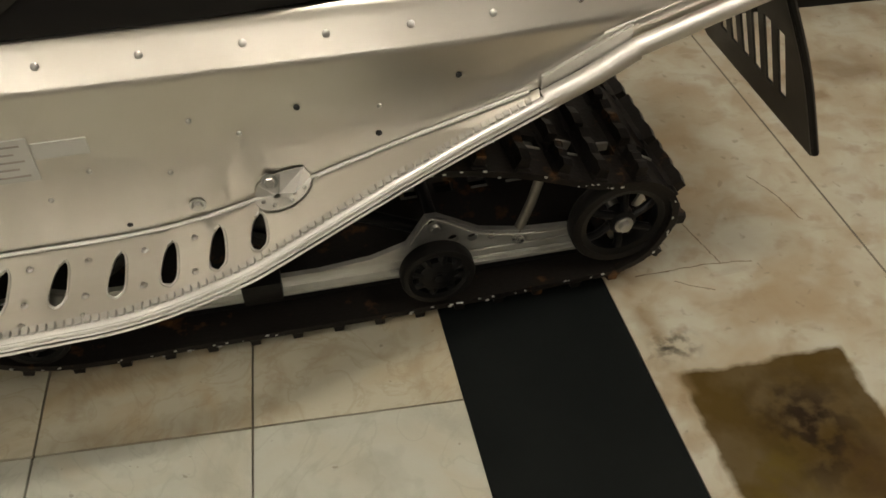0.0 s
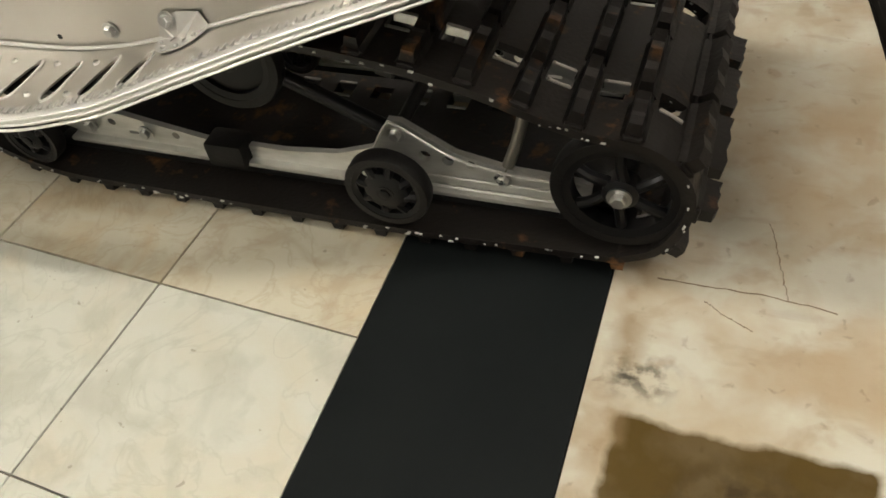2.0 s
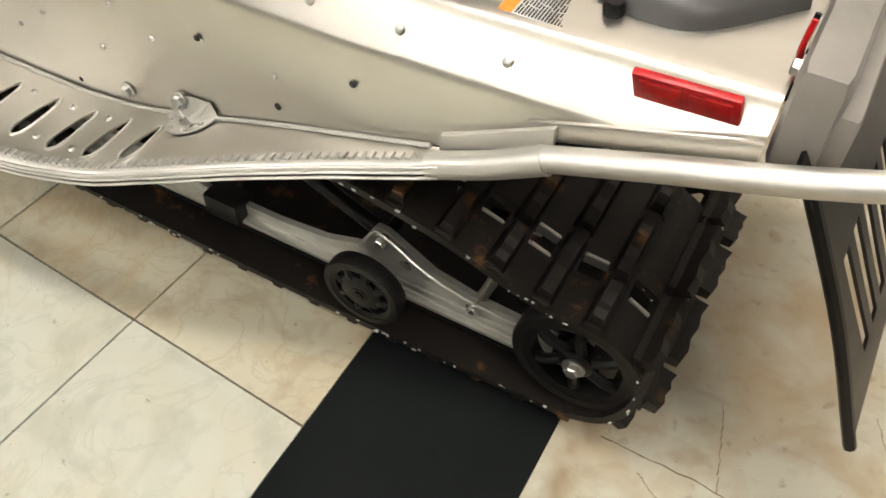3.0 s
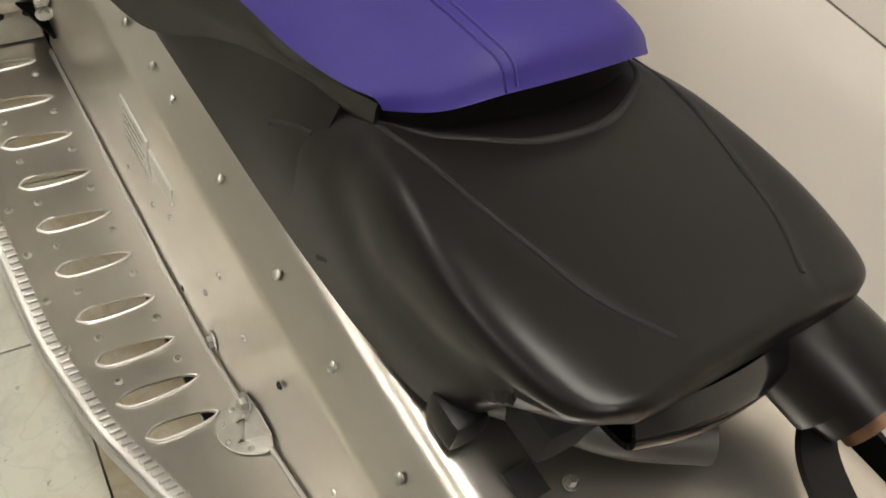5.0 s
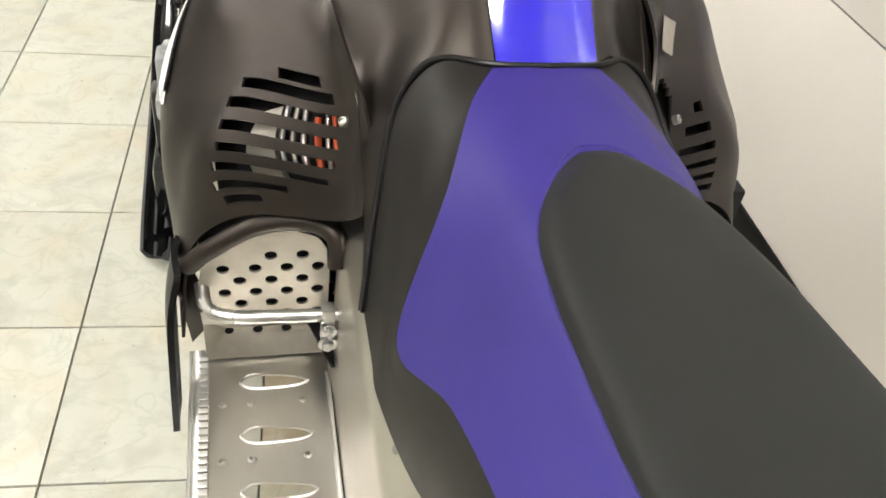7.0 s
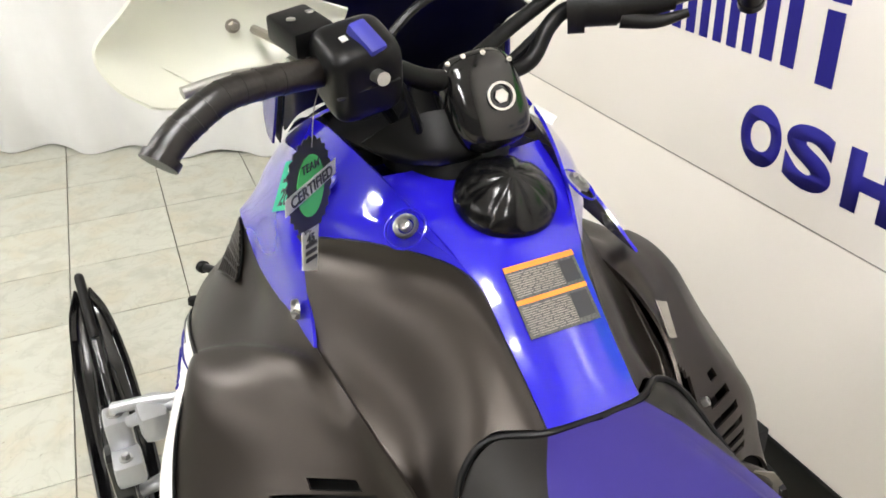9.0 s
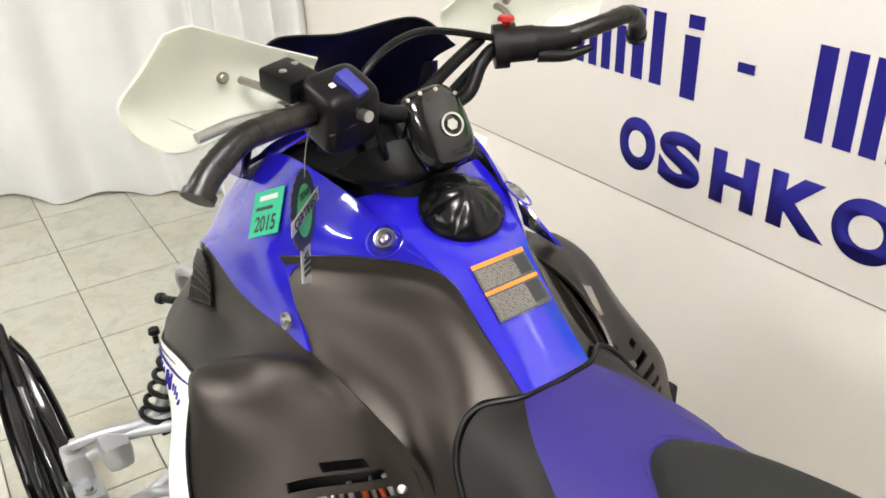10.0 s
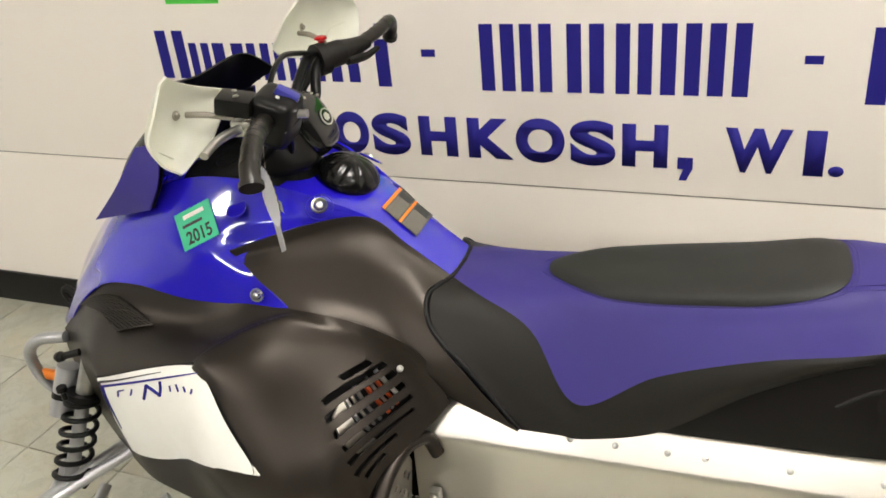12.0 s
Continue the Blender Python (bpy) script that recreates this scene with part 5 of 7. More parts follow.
def cowl_patch(corners, nu, nv, h, sag=(0, 0), foot=None):
    """A patch on the cowl between four places on it, lifted by h; also its normals."""
    tl, tr, br, bl = [np.array(c, float) for c in corners]
    Q = np.zeros((nv, nu, 3))
    N = np.zeros((nv, nu, 3))
    for i in range(nv):
        for j in range(nu):
            a, b = i / (nv - 1), j / (nu - 1)
            low = bl * (1 - b) + br * b if foot is None else spline(foot, [b * (len(foot) - 1)])[0]
            u, v = (tl * (1 - b) + tr * b) * (1 - a) + low * a + np.array(sag) * 4 * a * (1 - a) * b
            q = surface(COWL, [u, u + 0.02], [v, v + 0.02])
            n = np.cross(q[0, 1] - q[0, 0], q[1, 0] - q[0, 0])
            n /= np.linalg.norm(n)
            N[i, j] = n if n[1] < 0 else -n
            Q[i, j] = q[0, 0] + N[i, j] * h
    return Q, N


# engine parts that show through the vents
# added near-black box and sheets: the engine bay's shade as colour, hiding the floor
part("engine_bay_dark", bm_box(-1.75, -1.36, -0.17, 0.17, 0.42, 0.72, bev=0.03), M_DARK, sled)
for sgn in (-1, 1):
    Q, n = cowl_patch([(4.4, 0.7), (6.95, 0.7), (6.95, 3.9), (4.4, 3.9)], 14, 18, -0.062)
    part("vent_shade_sheet", shell(Q if sgn < 0 else mirrored(Q), 0.002), M_DARK, sled, "black sheet standing in for shade behind the vents")


def along_cowl(v, u0, u1, depth, r, mat, name, label=""):
    """A pipe behind the vents, running along the cowl at a given depth."""
    Q, n = cowl_patch([(u0, v), (u1, v), (u1, v + 0.02), (u0, v + 0.02)], 7, 2, -depth)
    return part(name, tube(Q[0], r, 10), mat, sled, label)


for v, u0, u1, d, r, mt in [(1.27, 5.62, 6.3, 0.038, 0.0042, M_BRASS), (1.13, 5.62, 6.3, 0.039, 0.0036, M_BRASS), (1.05, 5.55, 6.2, 0.039, 0.0042, M_LABEL), (1.20, 5.5, 6.3, 0.041, 0.003, M_STEEL), (1.38, 5.45, 6.3, 0.040, 0.0035, M_STEEL), (1.46, 5.45, 6.3, 0.041, 0.003, M_PLATE), (1.54, 5.45, 6.3, 0.040, 0.0035, M_STEEL)]:
    along_cowl(v, u0, u1, d, r, mt, "engine_hose")
Q, n = cowl_patch([(5.45, 1.58), (6.7, 1.60), (6.6, 1.86), (5.5, 1.80)], 10, 5, -0.038)
part("engine_block", shell(Q, 0.012), M_PLATE, sled, "bare cast engine casing")

# white number panels on the cowls
for sgn in (-1, 1):
    Q, n = cowl_patch([(1.74, 2.21), (3.33, 1.90), (4.68, 2.90), (1.55, 3.62)], 22, 16, 0.0045, (0.10, 0.08), [(1.55, 3.62), (2.69, 3.47), (3.97, 3.01), (4.68, 2.90)])
    flat = Q if sgn < 0 else far_side(Q)
    panel = part("number_panel", shell(flat, 0.003, flip=(sgn > 0)), M_WHITE, sled, "white plastic panel with a blue swoosh")
    if sgn < 0:
        # border strokes and a brand script as plain bars
        up = lambda i, j, h: Q[i, j] + n[i, j] * h
        part("border_stroke", tube([up(9, 1, 0.001), up(5, 1, 0.001), up(1, 1, 0.001)], 0.0007, 6, taper=0.0026), M_INK, panel)
        part("border_stroke", tube([up(1, 1, 0.001), up(1, 6, 0.001), up(1, 13, 0.001)], 0.0026, 6, taper=0.0007), M_INK, panel)
        part("border_stroke", tube([up(11, 2, 0.001), up(6, 2, 0.001), up(2, 2, 0.001)], 0.0007, 6, taper=0.0026), M_NAVY, panel)
        part("border_stroke", tube([up(2, 2, 0.001), up(2, 8, 0.001), up(2, 14, 0.001), up(1, 20, 0.001)], 0.0026, 6, taper=0.0010), M_NAVY, panel)
        edge_pts = [Q[i, 0] for i in range(0, 16, 3)] + [Q[15, j] for j in range(2, 22, 3)] + [Q[i, 21] for i in range(12, -1, -3)] + [Q[0, j] for j in range(18, 0, -3)]
        part("rim", tube([p - n[5, 5] * 0.002 for p in edge_pts + edge_pts[:1]], 0.0020, 6, 90, cap=False), M_BLACK, panel, "black rim")
        for j0, j1, i0, i1, r in [(5, 5.4, 4.4, 3.3, 0.0018), (5.4, 6.4, 3.3, 3.2, 0.0014), (7, 7.6, 4.4, 3.3, 0.0016), (8.4, 9.6, 5.4, 3.0, 0.0028), (9.6, 10.4, 3.0, 5.2, 0.0028), (10.4, 11.6, 5.2, 2.7, 0.0026),
                                  (12, 12.4, 4.6, 3.6, 0.0016), (13.2, 13.5, 4.6, 3.4, 0.0016), (14.5, 14.7, 4.5, 3.6, 0.0016), (15.6, 16.4, 4.5, 3.7, 0.0018)]:
            line = []
            for f in (0, 0.5, 1):
                ii, jj = i0 + (i1 - i0) * f, j0 + (j1 - j0) * f
                line.append(up(int(round(ii)), int(jj), 0.0008) * (1 - jj % 1) + up(int(round(ii)), int(jj) + 1, 0.0008) * (jj % 1) + (up(int(ii) + 1, int(jj), 0) - up(int(ii), int(jj), 0)) * (ii - int(round(ii))))
            part("script_bar", tube(line, r, 6), M_NAVY, panel)

# mesh grille at the front of each cowl
for sgn in (-1, 1):
    G, n = cowl_patch([(1.04, 0.23), (2.16, 0.49), (2.60, 1.16), (2.14, 1.37)], 19, 15, 0.0)
    back = G + n * 0.0050
    if sgn > 0:
        back = far_side(back)
    gr = part("intake_grille", shell(back, 0.0015, flip=(sgn > 0)), M_DARK, sled, "black mesh intake grille")
    if sgn < 0:
        for i in range(0, 15, 2):
            part("wire", tube([G[i, j] + n[i, j] * 0.0070 for j in range(19)], 0.0014, 5, 20), M_PLASTIC, gr)
        for j in range(-6, 19, 2):
            line = [(i, j + 6 * i / 14) for i in range(15) if 0 <= j + 6 * i / 14 <= 18]
            if len(line) < 3:
                continue
            part("wire", tube([G[i, int(q)] * (1 - q % 1) + G[i, min(18, int(q) + 1)] * (q % 1) + n[i, int(q)] * 0.0070 for i, q in line], 0.0014, 5, 18), M_PLASTIC, gr)


# a small pale sticker on the far cowl
Q, n = cowl_patch([(4.60, 0.62), (4.98, 0.72), (4.98, 1.08), (4.60, 1.00)], 8, 8, 0.0048)
part("cowl_sticker", shell(far_side(Q), 0.001, flip=True), M_SEAM, sled, "small pale worn sticker")


def screw_head(at, axis, r=0.010, parent=None, cup=True):
    prof = [(0, 0.004), (r * 0.5, 0.004), (r * 0.55, 0.006), (r * 0.9, 0.005), (r, 0.001), (r, -0.002)]
    bm = lathe(prof, "z", 18)
    if cup:
        bm = join(bm, lathe([(r * 1.25, -0.001), (r * 1.6, 0.003), (r * 1.9, 0.0035), (r * 2.05, -0.001)], "z", 20))
    q = Vector((0, 0, 1)).rotation_difference(Vector(axis))
    bmesh.ops.transform(bm, matrix=Matrix.Translation(at) @ q.to_matrix().to_4x4(), verts=bm.verts)
    return part("fastener", bm, M_STEEL, parent or sled, "chrome quarter-turn fastener")


for sgn in (-1, 1):
    screw_head((-1.454, sgn * 0.1035, 0.952), (0.35, sgn * 0.55, 0.75), 0.0068)
    screw_head((-1.536, sgn * 0.2075, 0.833), (0, sgn * 1, 0.2), 0.0058)
    screw_head((-1.306, sgn * 0.1895, 0.704), (0.5, sgn * 0.6, 0.6), 0.0060, cup=False)

for sgn in (-1, 1):
    ring = tube([(0.023 * math.cos(a), 0.023 * math.sin(a), 0.0015) for a in lin(0, 6.2832, 33)], 0.0015, 6, 0, cap=False)
    q = Vector((0, 0, 1)).rotation_difference(Vector((0.35, sgn * 0.55, 0.75)))
    bmesh.ops.transform(ring, matrix=Matrix.Translation((-1.454, sgn * 0.1035, 0.948)) @ q.to_matrix().to_4x4(), verts=ring.verts)
    part("fastener_ring", ring, M_BLUE, sled)

# --- footwell: perforated plate, toe bar, guard strap
holes = []
for r in range(6):
    for c in range(4):
        holes.append(circle(-0.325 + 0.037 * c + (0.0185 if r % 2 else 0), 0.008 + 0.0225 * r, 0.0078, 12))
pl_out = [(-0.355, -0.01), (-0.20, -0.01), (-0.20, 0.12), (-0.215, 0.15), (-0.24, 0.163), (-0.285, 0.160), (-0.325, 0.135), (-0.35, 0.10), (-0.358, 0.05)]
holes = [h for h in holes if sum(h[i][0] for i in range(12)) / 12 < -0.212]
keep = []
for h in holes:
    cx, cy = sum(p[0] for p in h) / 12, sum(p[1] for p in h) / 12
    if cy < 0.135 and not (cy > 0.10 and cx < -0.30):
        keep.append(h)
for sgn in (-1, 1):
    bm = plate(pl_out, keep, lambda a, b: (-1.318 + 0.018 * (b / 0.16), a, 0.395 + b), 0.003)
    if sgn > 0:
        for v in bm.verts:
            v.co.y *= -1
        bmesh.ops.recalc_face_normals(bm, faces=bm.faces)
    fp = part("footwell_plate", bm, M_PLATE, sled, "perforated aluminium footwell plate")
    lower = plate([(-0.355, 0), (-0.20, 0), (-0.20, 0.085), (-0.355, 0.085)], [circle(-0.325 + 0.037 * c, 0.035, 0.0068, 12) for c in range(4)],
                  lambda a, b: (-1.318 - 0.020 * math.sin(math.pi * b / 0.085), a * 1.0, 0.315 + b), 0.003)
    if sgn > 0:
        for v in lower.verts:
            v.co.y *= -1
    part("lower_plate", lower, M_PLATE, fp)
    part("backing", bm_box(-1.375, -1.345, sgn * 0.278 - 0.075, sgn * 0.278 + 0.075, 0.33, 0.56, bev=0.004), M_DARK, fp)
    bar = [(-1.262, sgn * 0.192, 0.447), (-1.264, sgn * 0.25, 0.447), (-1.268, sgn * 0.315, 0.447), (-1.282, sgn * 0.345, 0.45), (-1.315, sgn * 0.352, 0.46)]
    tb = part("toe_bar", tube(bar, 0.0085, 14, 36), M_STEEL, sled, "zinc-plated toe bar")
    part("clamp", bm_box(-1.272, -1.252, sgn * 0.205 - 0.008, sgn * 0.205 + 0.008, 0.40, 0.462, bev=0.004), M_STEEL, tb)
    part("bolt", bolt_head((-1.252, sgn * 0.205, 0.405), (1, 0, 0), 0.008), M_STEEL, tb)
    part("bolt", bolt_head((-1.250, sgn * 0.205, 0.43), (1, 0, 0), 0.007), M_STEEL, tb)
    stp = [[(-1.36, sgn * 0.372, 0.50), (-1.33, sgn * 0.376, 0.50), (-1.298, sgn * 0.372, 0.49)], [(-1.35, sgn * 0.384, 0.44), (-1.315, sgn * 0.387, 0.44), (-1.285, sgn * 0.384, 0.43)],
           [(-1.32, sgn * 0.386, 0.37), (-1.28, sgn * 0.388, 0.37), (-1.255, sgn * 0.386, 0.37)], [(-1.25, sgn * 0.383, 0.315), (-1.225, sgn * 0.384, 0.315), (-1.20, sgn * 0.383, 0.318)]]
    gs = part("guard_strap", shell(surface(stp, lin(0, 2, 9), lin(0, 3, 19)), 0.008, flip=(sgn < 0)), M_BLACK, sled, "black plastic footwell guard")
    gs.scale.y = 1.0 if sgn < 0 else 0.92
    arch = [(-1.31, sgn * 0.366, 0.50), (-1.302, sgn * 0.335, 0.535), (-1.297, sgn * 0.285, 0.572), (-1.285, sgn * 0.235, 0.588), (-1.262, sgn * 0.200, 0.585), (-1.245, sgn * 0.196, 0.55)]
    fl = part("footwell_lip", tube([(x - 0.008, y, z - 0.012) for x, y, z in arch], 0.0125, 10, 40), M_PLASTIC, sled)
    fl.scale.y = 1.0 if sgn < 0 else 0.92
    wall_in = [[(-1.318, sgn * 0.335, 0.40), (-1.32, sgn * 0.36, 0.48)], [(-1.34, sgn * 0.37, 0.33), (-1.345, sgn * 0.385, 0.45)]]
    part("footwell_cheek", shell(surface(wall_in, lin(0, 1, 4), lin(0, 1, 4)), 0.004), M_PLASTIC, sled)

# --- drive track: belt, lugs, clips
loop = [(0.0, 0.050), (-0.30, 0.038), (-0.70, 0.038), (-0.98, 0.050), (-1.16, 0.150), (-1.33, 0.235), (-1.415, 0.30), (-1.395, 0.385), (-1.31, 0.415), (-1.10, 0.405), (-0.80, 0.385), (-0.58, 0.366),
        (-0.35, 0.345), (-0.20, 0.315), (-0.06, 0.266), (0.03, 0.253), (0.079, 0.210), (0.086, 0.150), (0.054, 0.082)]
pts = np.array([(x, 0, z) for x, z in loop + loop[:1]])
pts = spline(np.concatenate([pts]), lin(0, len(pts) - 1, 400))[:-1]
seg = np.linalg.norm(np.roll(pts, -1, 0) - pts, axis=1)
cum = np.concatenate([[0], np.cumsum(seg)])
LENGTH = cum[-1]


def track_at(s):
    s = s % LENGTH
    i = min(int(np.searchsorted(cum, s, "right")) - 1, len(pts) - 1)
    f = (s - cum[i]) / max(seg[i], 1e-9)
    a, b = pts[i], pts[(i + 1) % len(pts)]
    t = (b - a) / np.linalg.norm(b - a)
    nrm = np.array((-t[2], 0, t[0]))      # outwards: down on the lower run
    return a + (b - a) * f, t, nrm


PITCH_N = 2 * round(LENGTH / 0.0726 / 2)
pitch = LENGTH / PITCH_N
track = part("track", bm_box(-0.001, 0.001, -0.001, 0.001, 0.2, 0.202), M_TRACK, sled, "dusty black rubber drive track with clipped windows")
bm = bmesh.new()
cols = [-0.19, -0.150, -0.118, -0.088, 0.088, 0.118, 0.150, 0.19]
rows_n = PITCH_N * 4
grid_o, grid_i = [], []
for k in range(rows_n):
    p, t, nr = track_at(k * LENGTH / rows_n)
    grid_o.append([bm.verts.new((p[0] + nr[0] * 0.007, y, p[2] + nr[2] * 0.007)) for y in cols])
    grid_i.append([bm.verts.new((p[0] - nr[0] * 0.005, y, p[2] - nr[2] * 0.005)) for y in cols])
hole = lambda k, j: j in (2, 4) and k % 4 in (1, 2)
for k in range(rows_n):
    k2 = (k + 1) % rows_n
    for j in range(len(cols) - 1):
        if hole(k, j):
            continue
        bm.faces.new((grid_o[k][j], grid_o[k2][j], grid_o[k2][j + 1], grid_o[k][j + 1]))
        bm.faces.new((grid_i[k][j], grid_i[k][j + 1], grid_i[k2][j + 1], grid_i[k2][j]))
        if j == 0 or hole(k, j - 1):
            bm.faces.new((grid_o[k][j], grid_i[k][j], grid_i[k2][j], grid_o[k2][j]))
        if j == len(cols) - 2 or hole(k, j + 1):
            bm.faces.new((grid_o[k][j + 1], grid_o[k2][j + 1], grid_i[k2][j + 1], grid_i[k][j + 1]))
        if hole((k - 1) % rows_n, j):
            bm.faces.new((grid_o[k][j], grid_o[k][j + 1], grid_i[k][j + 1], grid_i[k][j]))
        if hole(k2, j):
            bm.faces.new((grid_o[k2][j], grid_i[k2][j], grid_i[k2][j + 1], grid_o[k2][j + 1]))
bmesh.ops.recalc_face_normals(bm, faces=bm.faces)
bm.to_mesh(track.data)
bm.free()


def lug_mesh(y0, y1, h):
    """A rubber paddle with notched crest and thick foot."""
    b = bmesh.new()
    n = 5
    prev = None
    for k in range(n + 1):
        y = y0 + (y1 - y0) * k / n
        hh = h * (1.0 if k % 2 else 0.86)
        prof = [(-0.016, 0), (-0.010, hh * 0.30), (-0.008, hh), (0.008, hh), (0.010, hh * 0.30), (0.016, 0)]
        ring = [b.verts.new((a, y, c)) for a, c in prof]
        if prev:
            for q in range(5):
                b.faces.new((prev[q], prev[q + 1], ring[q + 1], ring[q]))
        else:
            b.faces.new(ring[::-1])
        prev = ring
    b.faces.new(prev)
    bmesh.ops.recalc_face_normals(b, faces=b.faces)
    me = bpy.data.meshes.new("lug")
    b.to_mesh(me)
    b.free()
    me.materials.append(M_TRACK)
    return me


LUG = [lug_mesh(-0.182, -0.075, 0.027), lug_mesh(-0.06, 0.06, 0.028), lug_mesh(0.075, 0.182, 0.027)]
LUG2 = [lug_mesh(-0.182, -0.125, 0.027), lug_mesh(-0.105, 0.0, 0.028), lug_mesh(0.02, 0.105, 0.028), lug_mesh(0.125, 0.182, 0.027)]
clipm = bm_box(-0.017, 0.017, -0.003, 0.003, -0.0075, 0.0085, bev=0.002)
clip_me = bpy.data.meshes.new("clip")
clipm.to_mesh(clip_me)
clipm.free()
clip_me.materials.append(M_STEEL)
barm = bmesh.new()
box(barm, -0.012, 0.012, -0.188, 0.188, 0, 0.006, bev=0.003)
bar_me = bpy.data.meshes.new("cross_bar")
barm.to_mesh(bar_me)
barm.free()
bar_me.materials.append(M_TRACK)
for k in range(PITCH_N):
    p, t, nr = track_at((k + 0.0) * pitch)
    m = Matrix(((t[0], 0, nr[0]), (0, 1, 0), (t[2], 0, nr[2]))).to_4x4()
    m.translation = Vector(p + nr * 0.006)
    for me, nm in [(q, "lug") for q in (LUG if k % 2 else LUG2)] + [(bar_me, "cross_bar")]:
        o = new(nm, me)
        o.parent = track
        o.matrix_basis = m
    p, t, nr = track_at((k + 0.5) * pitch)
    m = Matrix(((t[0], 0, nr[0]), (0, 1, 0), (t[2], 0, nr[2]))).to_4x4()
    m.translation = Vector(p)
    for y in (-0.1195, -0.0865, 0.0865, 0.1195):
        if (k + (y < -0.1)) % 3:
            o = new("clip", clip_me)
            o.parent = track
            o.matrix_basis = m @ Matrix.Translation((0, y, 0))

# pale chips and grit along the edges of the belt
rng = random.Random(11)
verts, faces = [], []
for k in range(420):
    p, t, nr = track_at(rng.uniform(0, LENGTH))
    s, y = rng.uniform(0.0007, 0.0024), rng.choice((-0.1905, -0.1905, -0.119, -0.087, 0.087, 0.119, 0.1905)) + rng.uniform(-0.001, 0.001)
    o = p + nr * rng.uniform(-0.004, 0.0075)
    b = len(verts)
    verts += [tuple(o + t * s * dx * rng.uniform(0.6, 2.2) + np.array((0, y + dy * 0.0012, 0)) + nr * dz * s * 0.6) for dx in (-1, 1) for dy in (-1, 1) for dz in (-1, 1)]
    faces += [(b, b + 1, b + 3, b + 2), (b + 4, b + 6, b + 7, b + 5), (b, b + 4, b + 5, b + 1), (b + 2, b + 3, b + 7, b + 6), (b, b + 2, b + 6, b + 4), (b + 1, b + 5, b + 7, b + 3)]
grit = bpy.data.meshes.new("grit")
grit.from_pydata(verts, [], faces)
grit.materials.append(M_LABEL)
gob = tagged(new("grit", grit), "pale chips along the belt edge", "", "", "stuff")
gob.parent = track

# --- rear suspension: rails, slides, wheels, shafts
rail_out = [(-1.02, 0.15), (-0.97, 0.105), (-0.90, 0.082), (-0.05, 0.082), (-0.045, 0.125), (-0.16, 0.132), (-0.24, 0.150), (-0.315, 0.197), (-0.335, 0.197), (-0.368, 0.140), (-0.43, 0.118),
            (-0.52, 0.108), (-0.66, 0.108), (-0.76, 0.126), (-0.82, 0.138), (-0.90, 0.140), (-0.95, 0.160)]
rail_holes = [circle(-0.287, 0.137, 0.010), circle(-0.252, 0.134, 0.009), circle(-0.218, 0.131, 0.008), circle(-0.72, 0.107, 0.007), circle(-0.84, 0.118, 0.007)]
rail_holes += [[(x - 0.012, 0.098), (x + 0.012, 0.098), (x + 0.012, 0.104), (x - 0.012, 0.104)] for x in (-0.26, -0.21, -0.16, -0.11, -0.80)]
for sgn in (-1, 1):
    rail = part("slide_rail", plate(rail_out, rail_holes, lambda a, b: (a, sgn * 0.130, b), 0.010), M_RAIL, sled, "aluminium slide rail")
    part("flange", bm_box(-0.93, -0.05, sgn * 0.130 - 0.014, sgn * 0.130 + 0.012, 0.076, 0.084, bev=0.002), M_RAIL, rail)
    part("slide_strip", bm_box(-0.96, -0.05, sgn * 0.130 - 0.014, sgn * 0.130 + 0.014, 0.064, 0.077, bev=0.003), M_BLACK, rail, "black plastic slide strip")
    part("bump_stop", bm_box(-0.652, -0.585, sgn * 0.130 - 0.024, sgn * 0.130 + 0.020, 0.076, 0.122, bev=0.006), M_RUBBER, rail, "black rubber bump stop")
    for z, r in ((0.0885, 0.0022), (0.1075, 0.0016)):
        part("rib", tube([(x, sgn * 0.1365, z) for x in (-0.40, -0.22, -0.06)], r, 8), M_RAIL, rail)
    part("edge_fold", tube([(-0.362, sgn * 0.137, 0.146), (-0.335, sgn * 0.138, 0.193), (-0.315, sgn * 0.138, 0.194), (-0.24, sgn * 0.138, 0.149), (-0.16, sgn * 0.138, 0.131), (-0.06, sgn * 0.138, 0.126)], 0.0022, 8, 50), M_RAIL, rail)
    for bx, bz in [(-0.321, 0.180), (-0.169, 0.121), (-0.88, 0.112), (-0.77, 0.112)]:
        part("bolt", bolt_head((bx, sgn * 0.137, bz), (0, sgn, 0), 0.009, 0.008), M_STEEL, rail)


